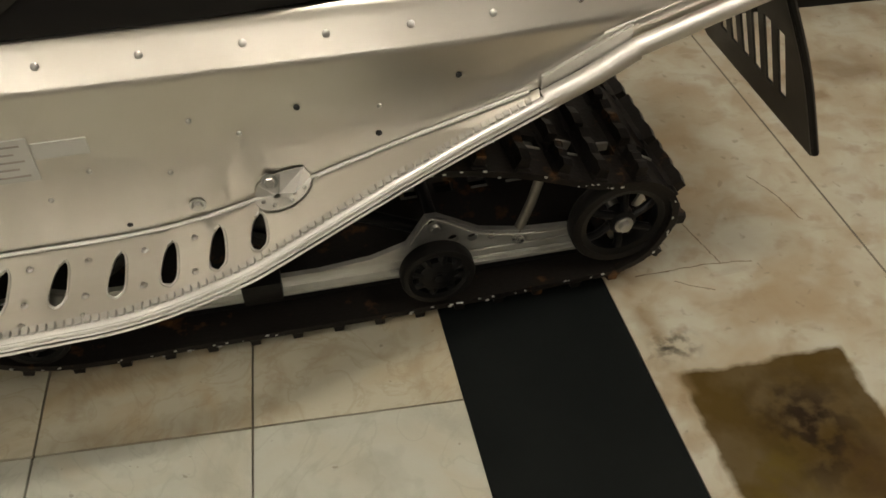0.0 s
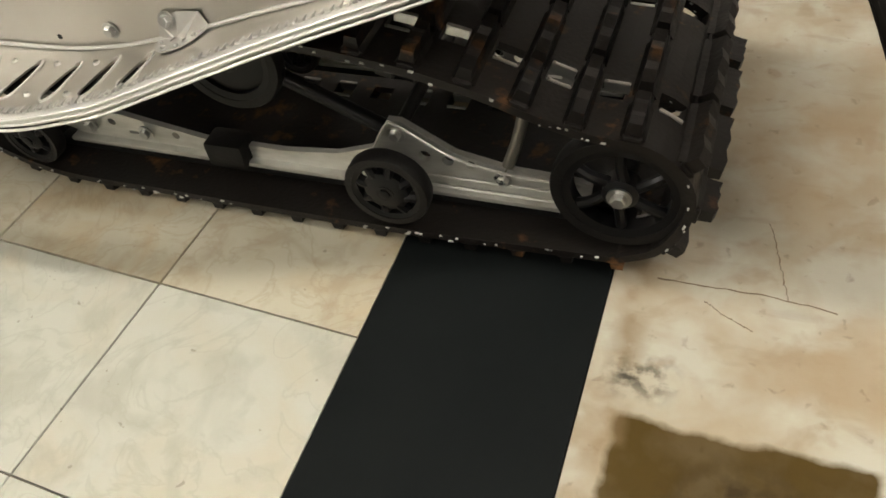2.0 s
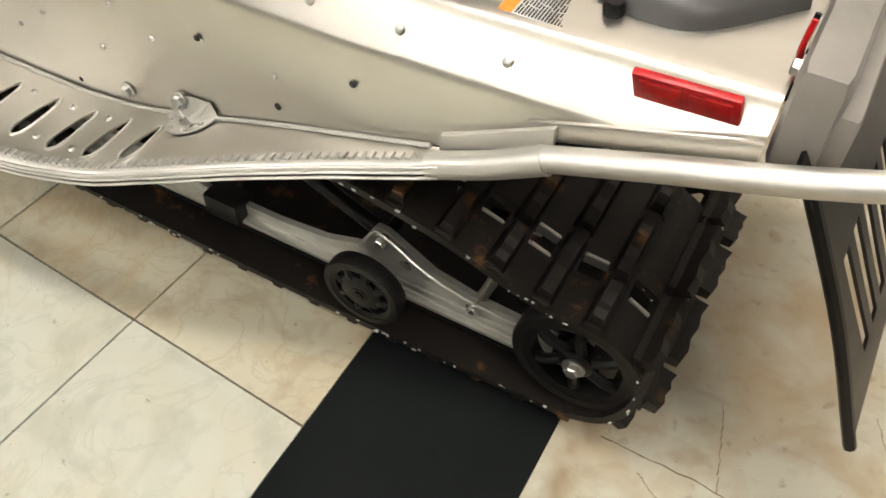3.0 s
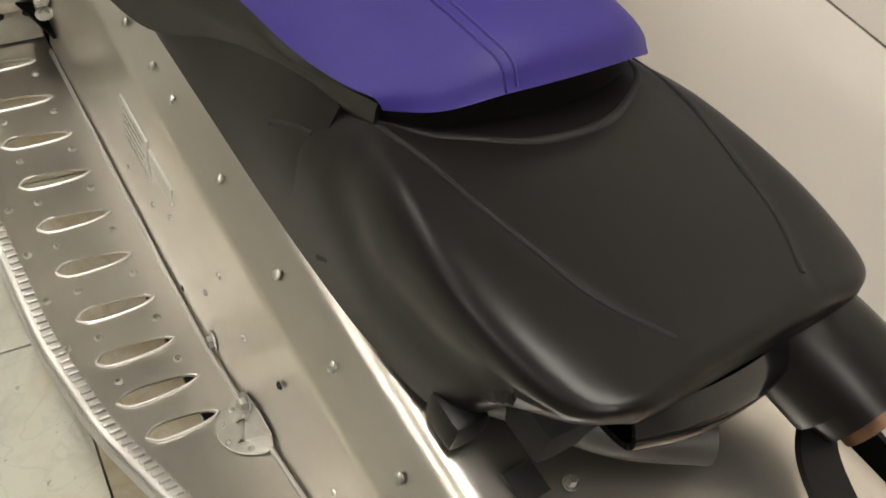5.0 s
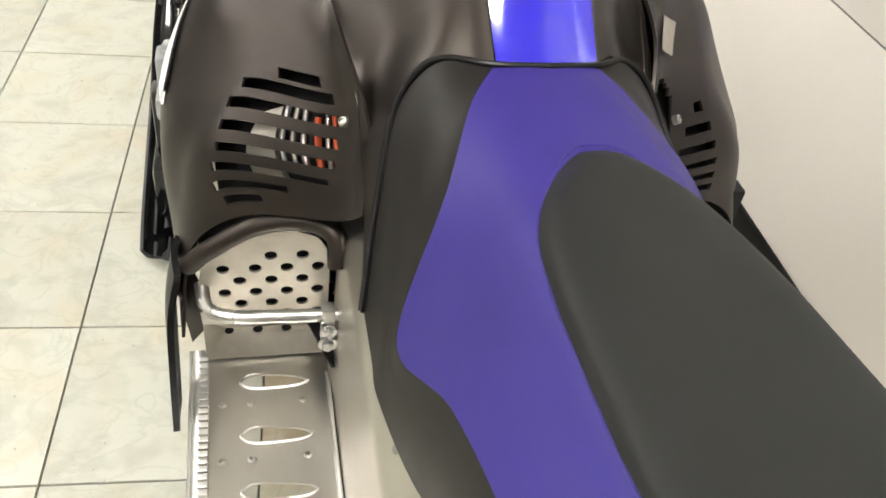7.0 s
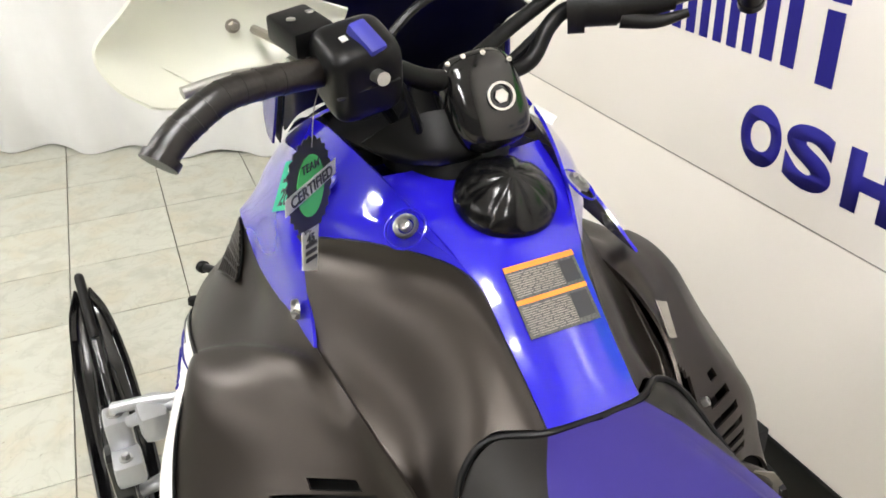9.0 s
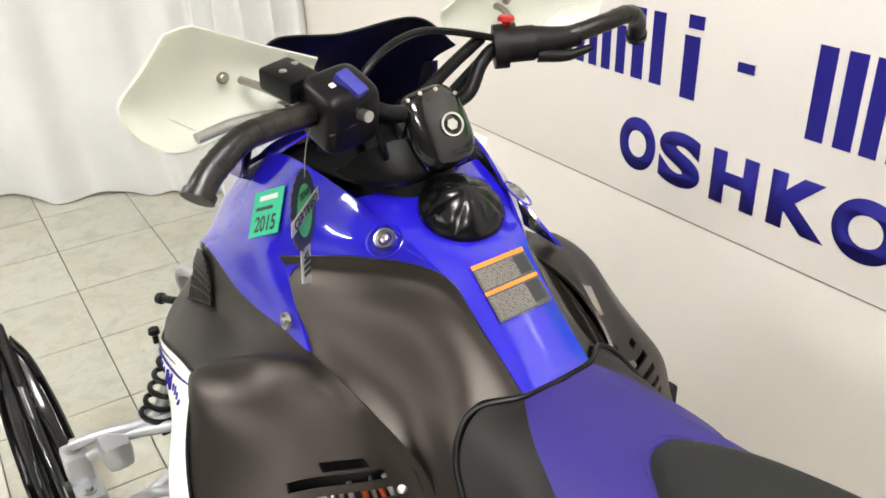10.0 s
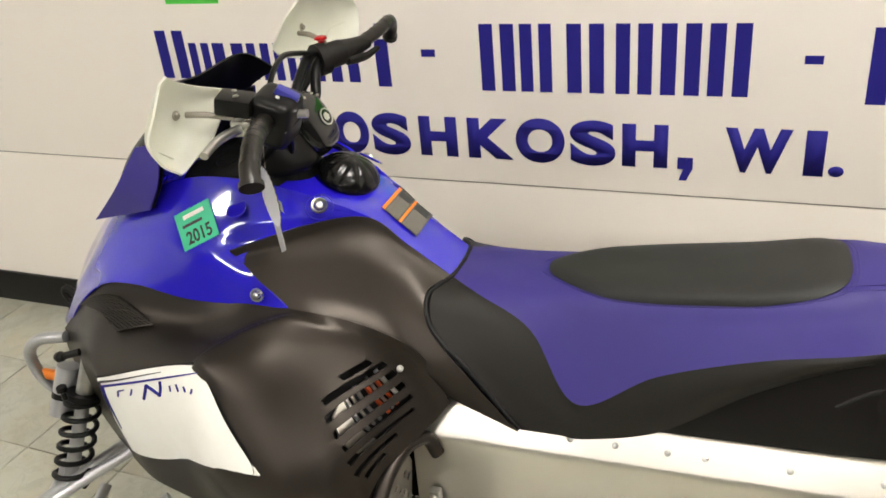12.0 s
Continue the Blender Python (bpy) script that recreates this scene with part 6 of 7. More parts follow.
def idler(x, y, z, r, w, spokes, hub, sgn, label):
    """A spoked plastic wheel with a rubber tyre band."""
    wh = empty("idler_wheel", label, "", (x, y, z))
    wh.parent = sled
    part("tyre", lathe([(r * 0.82, -w / 2), (r * 0.97, -w / 2), (r, -w * 0.35), (r, w * 0.35), (r * 0.97, w / 2), (r * 0.82, w / 2), (r * 0.82, -w / 2)], "y", 48), M_RUBBER, wh)
    part("rim", lathe([(r * 0.70, -w * 0.35), (r * 0.82, -w * 0.45), (r * 0.82, w * 0.45), (r * 0.70, w * 0.35), (r * 0.70, -w * 0.35)], "y", 40), M_BLACK, wh)
    if not spokes:
        part("disc", lathe([(0, sgn * w * 0.20), (r * 0.5, sgn * w * 0.26), (r * 0.78, sgn * w * 0.05), (r * 0.78, -sgn * w * 0.2), (0, -sgn * w * 0.2)], "y", 36), M_BLACK, wh)
    for k in range(spokes):
        a = 2 * math.pi * k / spokes + 0.3
        c, s = math.cos(a), math.sin(a)
        c2, s2 = math.cos(a + 0.25), math.sin(a + 0.25)
        sp = tube([(hub * 0.7 * c, sgn * w * 0.12, hub * 0.7 * s), (r * 0.5 * c2, sgn * w * 0.2, r * 0.5 * s2), (r * 0.74 * c2, sgn * w * 0.05, r * 0.74 * s2)], r * (0.085 if r > 0.08 else 0.13), 8, 9)
        part("spoke", sp, M_BLACK, wh)
    part("hub", lathe([(0, sgn * w * 0.55), (hub * 0.7, sgn * w * 0.55), (hub, sgn * w * 0.40), (hub, -sgn * w * 0.4), (0, -sgn * w * 0.4)], "y", 24), M_BLACK, wh)
    part("bolt" if r > 0.09 else "cap", bolt_head((0, sgn * w * 0.55, 0), (0, sgn, 0), 0.011 if r > 0.08 else 0.009, 0.010 if r > 0.09 else 0.003), M_STEEL if r > 0.09 else M_BLACK, wh)
    return wh


for sgn in (-1, 1):
    idler(0.0, sgn * 0.166, 0.163, 0.092, 0.030, 6, 0.024, sgn, "black six-spoke rear idler wheel")
    idler(-0.326, sgn * 0.180, 0.117, 0.064, 0.026, 8, 0.034, sgn, "small black idler wheel")
    idler(-0.975, sgn * 0.172, 0.105, 0.052, 0.026, 5, 0.022, sgn, "small black idler wheel")
    idler(-0.575, sgn * 0.118, 0.270, 0.088, 0.024, 0, 0.022, sgn, "black upper carrier wheel")
idler(-0.60, 0.085, 0.130, 0.042, 0.022, 5, 0.018, -1, "small black idler wheel")
part("rear_axle", lathe([(0, -0.185), (0.011, -0.185), (0.011, 0.185), (0, 0.185)], "y", 16, (0, 0, 0.163)), M_STEEL, sled)
part("carrier_shaft", lathe([(0, -0.14), (0.010, -0.14), (0.010, 0.14), (0, 0.14)], "y", 16, (-0.575, 0, 0.270)), M_BLACK, sled)
part("cross_shaft", lathe([(0, -0.135), (0.010, -0.135), (0.010, 0.135), (0, 0.135)], "y", 16, (-0.321, 0, 0.180)), M_BLACK, sled)
for sgn in (-1, 1):
    part("pull_rod", tube([(-0.169, sgn * 0.122, 0.122), (-0.150, sgn * 0.121, 0.18), (-0.135, sgn * 0.12, 0.245)], 0.0085, 12), M_PLATE, sled, "steel pull rod")
    part("swing_arm", tube([(-0.345, sgn * 0.10, 0.150), (-0.60, sgn * 0.11, 0.28), (-0.80, sgn * 0.15, 0.36)], 0.012, 10), M_BLACK, sled)
    part("front_arm", tube([(-0.93, sgn * 0.11, 0.11), (-0.80, sgn * 0.12, 0.22), (-0.72, sgn * 0.15, 0.33)], 0.012, 10), M_BLACK, sled)
shock = part("rear_shock", tube([(-0.33, -0.02, 0.20), (-0.48, -0.02, 0.245), (-0.70, -0.02, 0.31)], 0.019, 16), M_BLACK, sled, "black rear suspension damper")
part("collar", tube([(-0.36, -0.02, 0.209), (-0.385, -0.02, 0.216)], 0.025, 16), M_STEEL, shock)
part("collar", tube([(-0.46, -0.02, 0.239), (-0.50, -0.02, 0.251)], 0.024, 16), M_ALU_LIGHT, shock)

# --- skis, spindles, arms and front dampers
def helix(a, b, r, turns, wire):
    a, b = Vector(a), Vector(b)
    d = (b - a).normalized()
    u = d.cross(Vector((0, 1, 0.2))).normalized()
    v = d.cross(u)
    n = turns * 16
    return tube([a + (b - a) * (k / n) + r * (math.cos(k / 16 * 6.2832) * u + math.sin(k / 16 * 6.2832) * v) for k in range(n + 1)], wire, 8, 0)


for sgn in (-1, 1):
    Y = sgn * 0.452
    ski = empty("ski", "glossy black plastic ski with an upturned tip", "", (0, 0, 0))
    ski.parent = sled
    prof = [(-1.84, 0.030, 0.052), (-1.95, 0.024, 0.058), (-2.15, 0.022, 0.064), (-2.35, 0.028, 0.068), (-2.46, 0.062, 0.066), (-2.57, 0.135, 0.060), (-2.645, 0.220, 0.044), (-2.68, 0.275, 0.018)]
    rows = [[(x, Y - w, z + 0.020), (x, Y - w * 0.75, z), (x, Y - w * 0.3, z - 0.004), (x, Y, z - 0.012), (x, Y + w * 0.3, z - 0.004), (x, Y + w * 0.75, z), (x, Y + w, z + 0.020)] for x, z, w in prof]
    part("blade", shell(surface(rows, lin(0, 6, 25), lin(0, 7, 57)), 0.007), M_GLOSS_BLACK, ski)
    part("keel", tube([(-1.90, Y, 0.045), (-2.15, Y, 0.040), (-2.38, Y, 0.050), (-2.52, Y, 0.11), (-2.61, Y, 0.20)], 0.014, 10), M_GLOSS_BLACK, ski)
    for q in (-0.35, 0.35):
        part("stiffener", tube([(-1.90, Y + q * 0.08, 0.035), (-2.2, Y + q * 0.10, 0.034), (-2.42, Y + q * 0.085, 0.055), (-2.56, Y + q * 0.05, 0.13)], 0.006, 8), M_GLOSS_BLACK, ski)
    part("grab_loop", tube([(-2.585, Y, 0.21), (-2.645, Y, 0.275), (-2.685, Y, 0.318), (-2.705, Y, 0.308), (-2.69, Y, 0.275), (-2.65, Y, 0.22)], 0.011, 10), M_RUBBER, ski, "black rubber ski loop")
    Ys = sgn * 0.435
    sp = part("spindle", join(bm_box(-2.085, -2.028, Ys - 0.022, Ys + 0.022, 0.300, 0.372, bev=0.009), bm_box(-2.040, -1.975, Ys - 0.024, Ys + 0.026, 0.262, 0.312, bev=0.010)), M_SILVER, sled, "silver cast ski spindle")
    part("spindle_foot", bm_box(-2.065, -2.010, Y - 0.018, Y + 0.018, 0.13, 0.305, bev=0.008), M_GLOSS_BLACK, sp)
    part("saddle", bm_box(-2.13, -1.95, Y - 0.026, Y + 0.026, 0.045, 0.165, bev=0.012), M_GLOSS_BLACK, sled, "black ski saddle")
    part("bolt", bolt_head((-2.056, Ys, 0.373), (0, 0, 1), 0.010, 0.012), M_STEEL, sp)
    part("bolt", bolt_head((-1.998, Ys, 0.313), (0, 0, 1), 0.008, 0.009), M_STEEL, sp)
    part("tie_rod", tube([(-2.056, Ys, 0.385), (-2.01, sgn * 0.36, 0.41), (-1.92, sgn * 0.20, 0.44)], 0.011, 12), M_SILVER, sled, "silver tie rod")
    for p0 in (-2.02, -1.86):
        part("a_arm", tube([(-2.03, sgn * 0.415, 0.365), (-2.00, sgn * 0.35, 0.40), (p0, sgn * 0.21, 0.46)], 0.011, 12), M_SILVER, sled, "silver suspension arm")
        part("a_arm", tube([(-2.03, sgn * 0.425, 0.20), (-2.01, sgn * 0.34, 0.235), (p0, sgn * 0.20, 0.30)], 0.012, 12), M_SILVER, sled, "silver suspension arm")
    part("knuckle", bm_box(-2.045, -1.965, sgn * 0.375 - 0.026, sgn * 0.375 + 0.026, 0.350, 0.41, bev=0.018), M_SILVER, sled)
    top, low = (-1.932, sgn * 0.190, 0.68), (-1.988, sgn * 0.300, 0.41)
    dmp = part("front_damper", tube([top, low], 0.013, 14), M_SILVER, sled, "silver front damper with a black spring")
    lerp = lambda f: tuple(a + (b - a) * f for a, b in zip(top, low))
    part("body", tube([lerp(0.10), lerp(0.40)], 0.017, 18), M_STEEL, dmp)
    part("spring", helix(lerp(0.40), lerp(1.0), 0.031, 6, 0.0052), M_BLACK, dmp, "black coil spring")
    part("collar", tube([lerp(0.36), lerp(0.40)], 0.034, 18), M_BLACK, dmp)
    off = Vector((-0.066, sgn * 0.012, -0.055))
    part("reservoir", tube([Vector(lerp(0.02)) + off, Vector(lerp(0.36)) + off], 0.0225, 18), M_SILVER, dmp, "silver gas reservoir")
    part("band", tube([Vector(lerp(0.20)) + off, Vector(lerp(0.24)) + off], 0.0231, 18), M_BLACK, dmp)
    part("adjuster", join(lathe([(0, 0.011), (0.008, 0.008), (0.011, 0), (0.008, -0.008), (0, -0.011)], "x", 16, (-1.957, sgn * 0.251, 0.680)), tube([(-1.957, sgn * 0.251, 0.680), (-1.925, sgn * 0.235, 0.684)], 0.007, 12)), M_BLACK, dmp)
    part("adjuster", lathe([(0, 0.010), (0.009, 0.009), (0.010, 0), (0.005, -0.004), (0.005, -0.02)], "z", 14, (-1.952, sgn * 0.275, 0.621)), M_BLACK, dmp)
# front bumper hoop with amber marker
hoop = [(-2.04, -0.155, 0.648), (-2.10, -0.165, 0.640), (-2.145, -0.160, 0.60), (-2.155, -0.150, 0.54), (-2.135, -0.140, 0.49), (-2.07, -0.13, 0.455)]
for sgn in (-1, 1):
    hb = part("front_bumper", tube([(x, -sgn * y, z) for x, y, z in hoop], 0.012, 12, 50), M_SILVER, sled, "silver front bumper hoop")
    part("marker", bm_box(-2.140, -2.088, sgn * 0.150 - 0.004, sgn * 0.150 + 0.004, 0.525, 0.55, bev=0.002), M_ORANGE, hb, "amber marker")
part("front_crossbar", tube([(-2.135, -0.14, 0.49), (-2.16, 0, 0.49), (-2.135, 0.14, 0.49)], 0.012, 12), M_SILVER, sled)
part("belly_pan", shell(surface([[(-1.25, -0.20, 0.36), (-1.25, 0, 0.34), (-1.25, 0.20, 0.36)], [(-1.60, -0.31, 0.42), (-1.60, 0, 0.28), (-1.60, 0.31, 0.42)], [(-1.92, -0.19, 0.43), (-1.92, 0, 0.33), (-1.92, 0.19, 0.43)], [(-2.06, -0.12, 0.60), (-2.10, 0, 0.56), (-2.06, 0.12, 0.60)]],
                                      lin(0, 2, 13), lin(0, 3, 19)), 0.004), M_BLACK, sled, "black plastic belly pan")

# --- tank cap
capm = lathe([(0.052, 0.0), (0.056, 0.006), (0.055, 0.016), (0.046, 0.028), (0.028, 0.041), (0.012, 0.046), (0, 0.047)], "z", 64)
for v in capm.verts:
    r = math.hypot(v.co.x, v.co.y)
    if 0.01 < r < 0.05 and v.co.z > 0.012:
        a = math.atan2(v.co.y, v.co.x)
        f = (0.5 + 0.5 * math.cos(8 * a)) ** 4
        v.co.z -= 0.0038 * f * min(1, (r - 0.01) / 0.02)
cap_q = Vector((0, 0, 1)).rotation_difference(Vector((0.42, 0, 0.9)))
bmesh.ops.transform(capm, matrix=Matrix.Translation((-1.456, 0.010, 0.949)) @ cap_q.to_matrix().to_4x4(), verts=capm.verts)
part("fuel_cap", capm, M_CAP, sled, "lobed black fuel cap")

# warning decal on the console
dec = axes((-1.3190, -0.0355, 0.8660), (0, 1, 0), (-0.75, 0, 0.66))


def decal_box(a0, a1, b0, b1, h, mat, name, parent, label=""):
    bm = bm_box(a0, a1, b0, b1, 0.0, h)
    bmesh.ops.transform(bm, matrix=dec @ Matrix.Translation((0, 0, 0.0032)), verts=bm.verts)
    return part(name, bm, mat, parent, label, smooth=False)


M_DECAL = material("grey_print", (0.035, 0.035, 0.033), 0.5, 0, (0.12, 0.12, 0.115), 400, 0.4, 900, 0.0)
decal = decal_box(0, 0.080, 0, 0.078, 0.0012, M_DECAL, "warning_decal", sled, "grey warning decal with orange bands")
decal_box(0, 0.080, 0.072, 0.078, 0.0016, M_ORANGE, "orange_band", decal)
decal_box(0, 0.080, 0.036, 0.041, 0.0016, M_ORANGE, "orange_band", decal)
rng = random.Random(5)
for b0, b1, a1 in [(0.0445, 0.0705, 0.056), (0.003, 0.0345, 0.054)]:
    b = b0
    while b < b1 - 0.001:
        a = 0.002 + rng.uniform(0, 0.002)
        while a < a1:
            w = min(rng.uniform(0.006, 0.020), a1 + 0.003 - a)
            decal_box(a, a + w, b, b + 0.0010, 0.0015, M_SEAM, "print_bar", decal)
            a += w + 0.0018
        b += 0.0024
decal_box(0.060, 0.077, 0.045, 0.069, 0.0015, M_INK, "pictogram", decal)
decal_box(0.058, 0.077, 0.006, 0.033, 0.0015, M_INK, "pictogram", decal)

# --- steering: bar, pad, grips, controls, guards
part("steering_post", tube([(-1.60, 0, 0.93), (-1.56, 0, 0.99), (-1.525, 0, 1.05)], 0.024, 14), M_BLACK, sled)
boot = lathe([(0.075, -0.02), (0.066, 0.01), (0.045, 0.04), (0.038, 0.07)], "z", 28, (-1.575, 0, 0.985))
part("dash_boot", boot, M_BLACK, sled)
bar_l = [(-1.525, 0, 1.07), (-1.515, -0.05, 1.085), (-1.496, -0.10, 1.112), (-1.488, -0.14, 1.119), (-1.483, -0.18, 1.122)]
bar_r = [(-1.525, 0, 1.07), (-1.535, 0.05, 1.066), (-1.537, 0.088, 1.075), (-1.545, 0.115, 1.108), (-1.548, 0.145, 1.124), (-1.53, 0.19, 1.126)]
bars = part("handlebar", join(tube(bar_l, 0.0115, 14, 40), tube(bar_r, 0.0095, 14, 40)), M_BLACK, sled, "black handlebar with hooked grips")
grip_l = [(-1.485, -0.165, 1.121), (-1.463, -0.222, 1.127), (-1.447, -0.262, 1.127), (-1.435, -0.295, 1.113), (-1.426, -0.314, 1.101), (-1.420, -0.324, 1.091)]
grip_r = [(-1.525, 0.20, 1.127), (-1.500, 0.240, 1.135), (-1.484, 0.280, 1.146), (-1.480, 0.318, 1.152), (-1.488, 0.347, 1.138), (-1.500, 0.362, 1.110)]
for pts, gr in ((grip_l, 0.0145), (grip_r, 0.0128)):
    gp = part("grip", tube(pts, gr, 16, 40), M_GRIP, bars, "black rubber hooked grip")
    e, d = Vector(pts[-1]), (Vector(pts[-1]) - Vector(pts[-2])).normalized()
    part("flange", tube([e - d * 0.004, e + d * 0.004], gr * 1.2, 16), M_GRIP, gp)
    for k in range(7):
        f = catmull(pts, 60)[8 + 5 * k], catmull(pts, 60)[9 + 5 * k]
        part("ring", tube([f[0], f[1]], gr + 0.0006, 14), M_GRIP, gp)
padm = pillow(0.033, 0.046, 0.056, 0.62)
bmesh.ops.transform(padm, matrix=Matrix.Translation((-1.518, 0.016, 1.046)) @ Euler((0.12, -0.45, 0.0)).to_matrix().to_4x4(), verts=padm.verts)
pad_ob = part("bar_pad", padm, M_GLOSS_BLACK, sled, "gloss black handlebar pad with a round emblem")
emb = join(lathe([(0.0155, 0), (0.0185, 0.0), (0.0185, 0.0015), (0.0155, 0.0015), (0.0155, 0)], "z", 28), lathe([(0, 0.0012), (0.009, 0.0012), (0.0095, 0)], "z", 6))
em = axes((-1.4870, 0.024, 1.060), (0, 1, 0.12), (-0.43, 0, 0.9)) @ Matrix.Scale(0.85, 4)
bmesh.ops.transform(emb, matrix=em @ Matrix.Translation((0, 0, 0.0015)), verts=emb.verts)
for y, x, z in [(-0.030, -1.520, 1.083), (-0.026, -1.508, 1.098), (-0.012, -1.501, 1.106), (0.010, -1.500, 1.107), (0.045, -1.508, 1.092)]:
    part("screw", bolt_head((x, y, z), (0.75, -0.2, 0.62), 0.0019, 0.002), M_PLATE, pad_ob)
part("emblem", emb, M_ALU_LIGHT, pad_ob, "round silver emblem")
part("riser", tube([(-1.545, 0.020, 1.085), (-1.556, 0.075, 1.112), (-1.562, 0.128, 1.138)], 0.0085, 12), M_BLACK, bars)
cov = [[(-1.560, -0.105, 1.010), (-1.535, -0.070, 1.036), (-1.515, -0.020, 1.045), (-1.520, 0.035, 1.030)],
       [(-1.548, -0.090, 0.999), (-1.520, -0.064, 1.014), (-1.500, -0.024, 1.016), (-1.508, 0.030, 1.008)],
       [(-1.536, -0.076, 0.990), (-1.512, -0.060, 1.000), (-1.496, -0.030, 1.000), (-1.502, 0.010, 0.996)],
       [(-1.524, -0.068, 0.988), (-1.516, -0.060, 0.992), (-1.508, -0.048, 0.992), (-1.506, -0.030, 0.988)]]
part("steering_cover", shell(surface(cov, lin(0, 3, 19), lin(0, 3, 19)), 0.006, flip=True), M_BLACK, sled, "pointed black plastic steering cover")
# left switch block and brake
swb = pillow(0.035, 0.037, 0.042, 0.42)
bmesh.ops.transform(swb, matrix=Matrix.Translation((-1.488, -0.129, 1.117)) @ Euler((0.15, 0.35, 0.1)).to_matrix().to_4x4(), verts=swb.verts)
sw = part("switch_block", swb, M_BLACK, bars, "black switch block with a blue rocker")
rk = bm_box(-0.019, 0.019, -0.0095, 0.0095, -0.008, 0.006, bev=0.004)
bmesh.ops.transform(rk, matrix=axes((-1.462, -0.126, 1.1525), (0.72, 0.30, -0.55), (-0.2, 0.9, 0.1)), verts=rk.verts)
part("rocker", rk, M_ROCKER, sw, "blue rocker switch")
for k in (0, 1):
    mk = bm_box(-0.003, 0.003, -0.0035, 0.0035, 0, 0.0008)
    bmesh.ops.transform(mk, matrix=axes((-1.468 + 0.016 * k, -0.146 + 0.006 * k, 1.1535 - 0.011 * k), (0.72, 0.30, -0.55), (-0.2, 0.9, 0.1)), verts=mk.verts)
    part("mark", mk, M_LABEL, sw)
part("thumb_knob", tube([(-1.452, -0.124, 1.120), (-1.436, -0.122, 1.120)], 0.0068, 14), M_STEEL, sw, "small metal knob")
part("seam", tube([(-1.458, -0.160, 1.10), (-1.4545, -0.128, 1.108), (-1.458, -0.098, 1.11)], 0.0016, 6), M_DARK, sw)
rs = bm_box(-0.028, 0.026, -0.022, 0.022, -0.014, 0.014, bev=0.005)
bmesh.ops.transform(rs, matrix=Matrix.Translation((-1.527, -0.167, 1.150)) @ Euler((0.1, 0.2, 0.25)).to_matrix().to_4x4(), verts=rs.verts)
res = part("brake_reservoir", rs, M_BLACK, bars, "black brake fluid reservoir")
part("cap_screw", lathe([(0, 0.0025), (0.004, 0.002), (0.0045, 0)], "z", 10, (-1.518, -0.178, 1.165)), M_STEEL, res)
part("cap_screw", lathe([(0, 0.0025), (0.004, 0.002), (0.0045, 0)], "z", 10, (-1.535, -0.155, 1.1655)), M_STEEL, res)
part("brake_lever", tube([(-1.512, -0.150, 1.110), (-1.520, -0.190, 1.116), (-1.521, -0.240, 1.118), (-1.514, -0.286, 1.114)], 0.0085, 10, taper=0.0062), M_STEEL, bars, "bare metal brake lever")
part("brake_lever_pivot", bm_box(-1.535, -1.498, -0.185, -0.145, 1.102, 1.128, bev=0.006), M_STEEL, bars)
part("lever_bolt", bolt_head((-1.512, -0.170, 1.128), (0, 0, 1), 0.006, 0.006), M_STEEL, bars)
# right throttle block
thr = join(tube([(-1.553, 0.150, 1.124), (-1.540, 0.172, 1.125), (-1.528, 0.192, 1.126)], 0.0245, 20), tube([(-1.556, 0.145, 1.123), (-1.546, 0.161, 1.124)], 0.0305, 20),
           tube([(-1.530, 0.190, 1.126), (-1.514, 0.216, 1.128), (-1.497, 0.246, 1.132)], 0.0235, 20, taper=0.0135))
th = part("throttle_block", thr, M_RUBBER, bars, "black throttle block with a red stop button")
part("throttle_lever", tube([(-1.516, 0.190, 1.112), (-1.494, 0.222, 1.109), (-1.478, 0.252, 1.118)], 0.011, 10, taper=0.005), M_RUBBER, bars)
part("stop_button", lathe([(0, 0.018), (0.010, 0.017), (0.012, 0.012), (0.006, 0.009), (0.005, 0.0)], "z", 18, (-1.548, 0.160, 1.148)), M_RED, th, "red stop button")
# cables
part("cable", tube([(-1.548, 0.150, 1.135), (-1.556, 0.08, 1.156), (-1.548, 0.02, 1.168), (-1.536, -0.035, 1.160), (-1.528, -0.075, 1.135), (-1.525, -0.095, 1.11)], 0.005, 8, 40), M_BLACK, sled, "black control cable")
part("cable", tube([(-1.50, -0.115, 1.09), (-1.53, -0.085, 1.05), (-1.57, -0.06, 1.01), (-1.60, -0.04, 0.97)], 0.006, 8, 30), M_BLACK, sled, "black control cable")
part("cable", tube([(-1.50, -0.085, 1.10), (-1.51, -0.062, 1.04), (-1.535, -0.05, 1.0), (-1.57, -0.04, 0.97)], 0.0045, 8, 30), M_BLACK, sled, "black control cable")
part("cable", tube([(-1.555, 0.14, 1.12), (-1.572, 0.105, 1.08), (-1.592, 0.06, 1.03), (-1.60, 0.04, 0.98)], 0.008, 8, 30), M_BLACK, sled, "black ribbed cable sleeve")
part("key_switch", lathe([(0, 0.010), (0.019, 0.009), (0.021, 0.0), (0.021, -0.03)], "z", 24, (-1.637, -0.068, 1.004)), M_BLACK, sled)
dashp = [[(-1.66, -0.115, 0.998), (-1.66, -0.05, 1.012), (-1.66, 0.05, 1.012), (-1.66, 0.115, 0.998)], [(-1.60, -0.112, 1.000), (-1.60, -0.055, 1.012), (-1.60, 0.055, 1.012), (-1.60, 0.112, 1.000)],
         [(-1.545, -0.085, 0.990), (-1.532, -0.045, 1.003), (-1.532, 0.045, 1.003), (-1.545, 0.085, 0.990)]]
part("dash_plate", shell(surface(dashp, lin(0, 3, 19), lin(0, 2, 13)), 0.004), M_BLACK, sled, "black plastic dash plate")


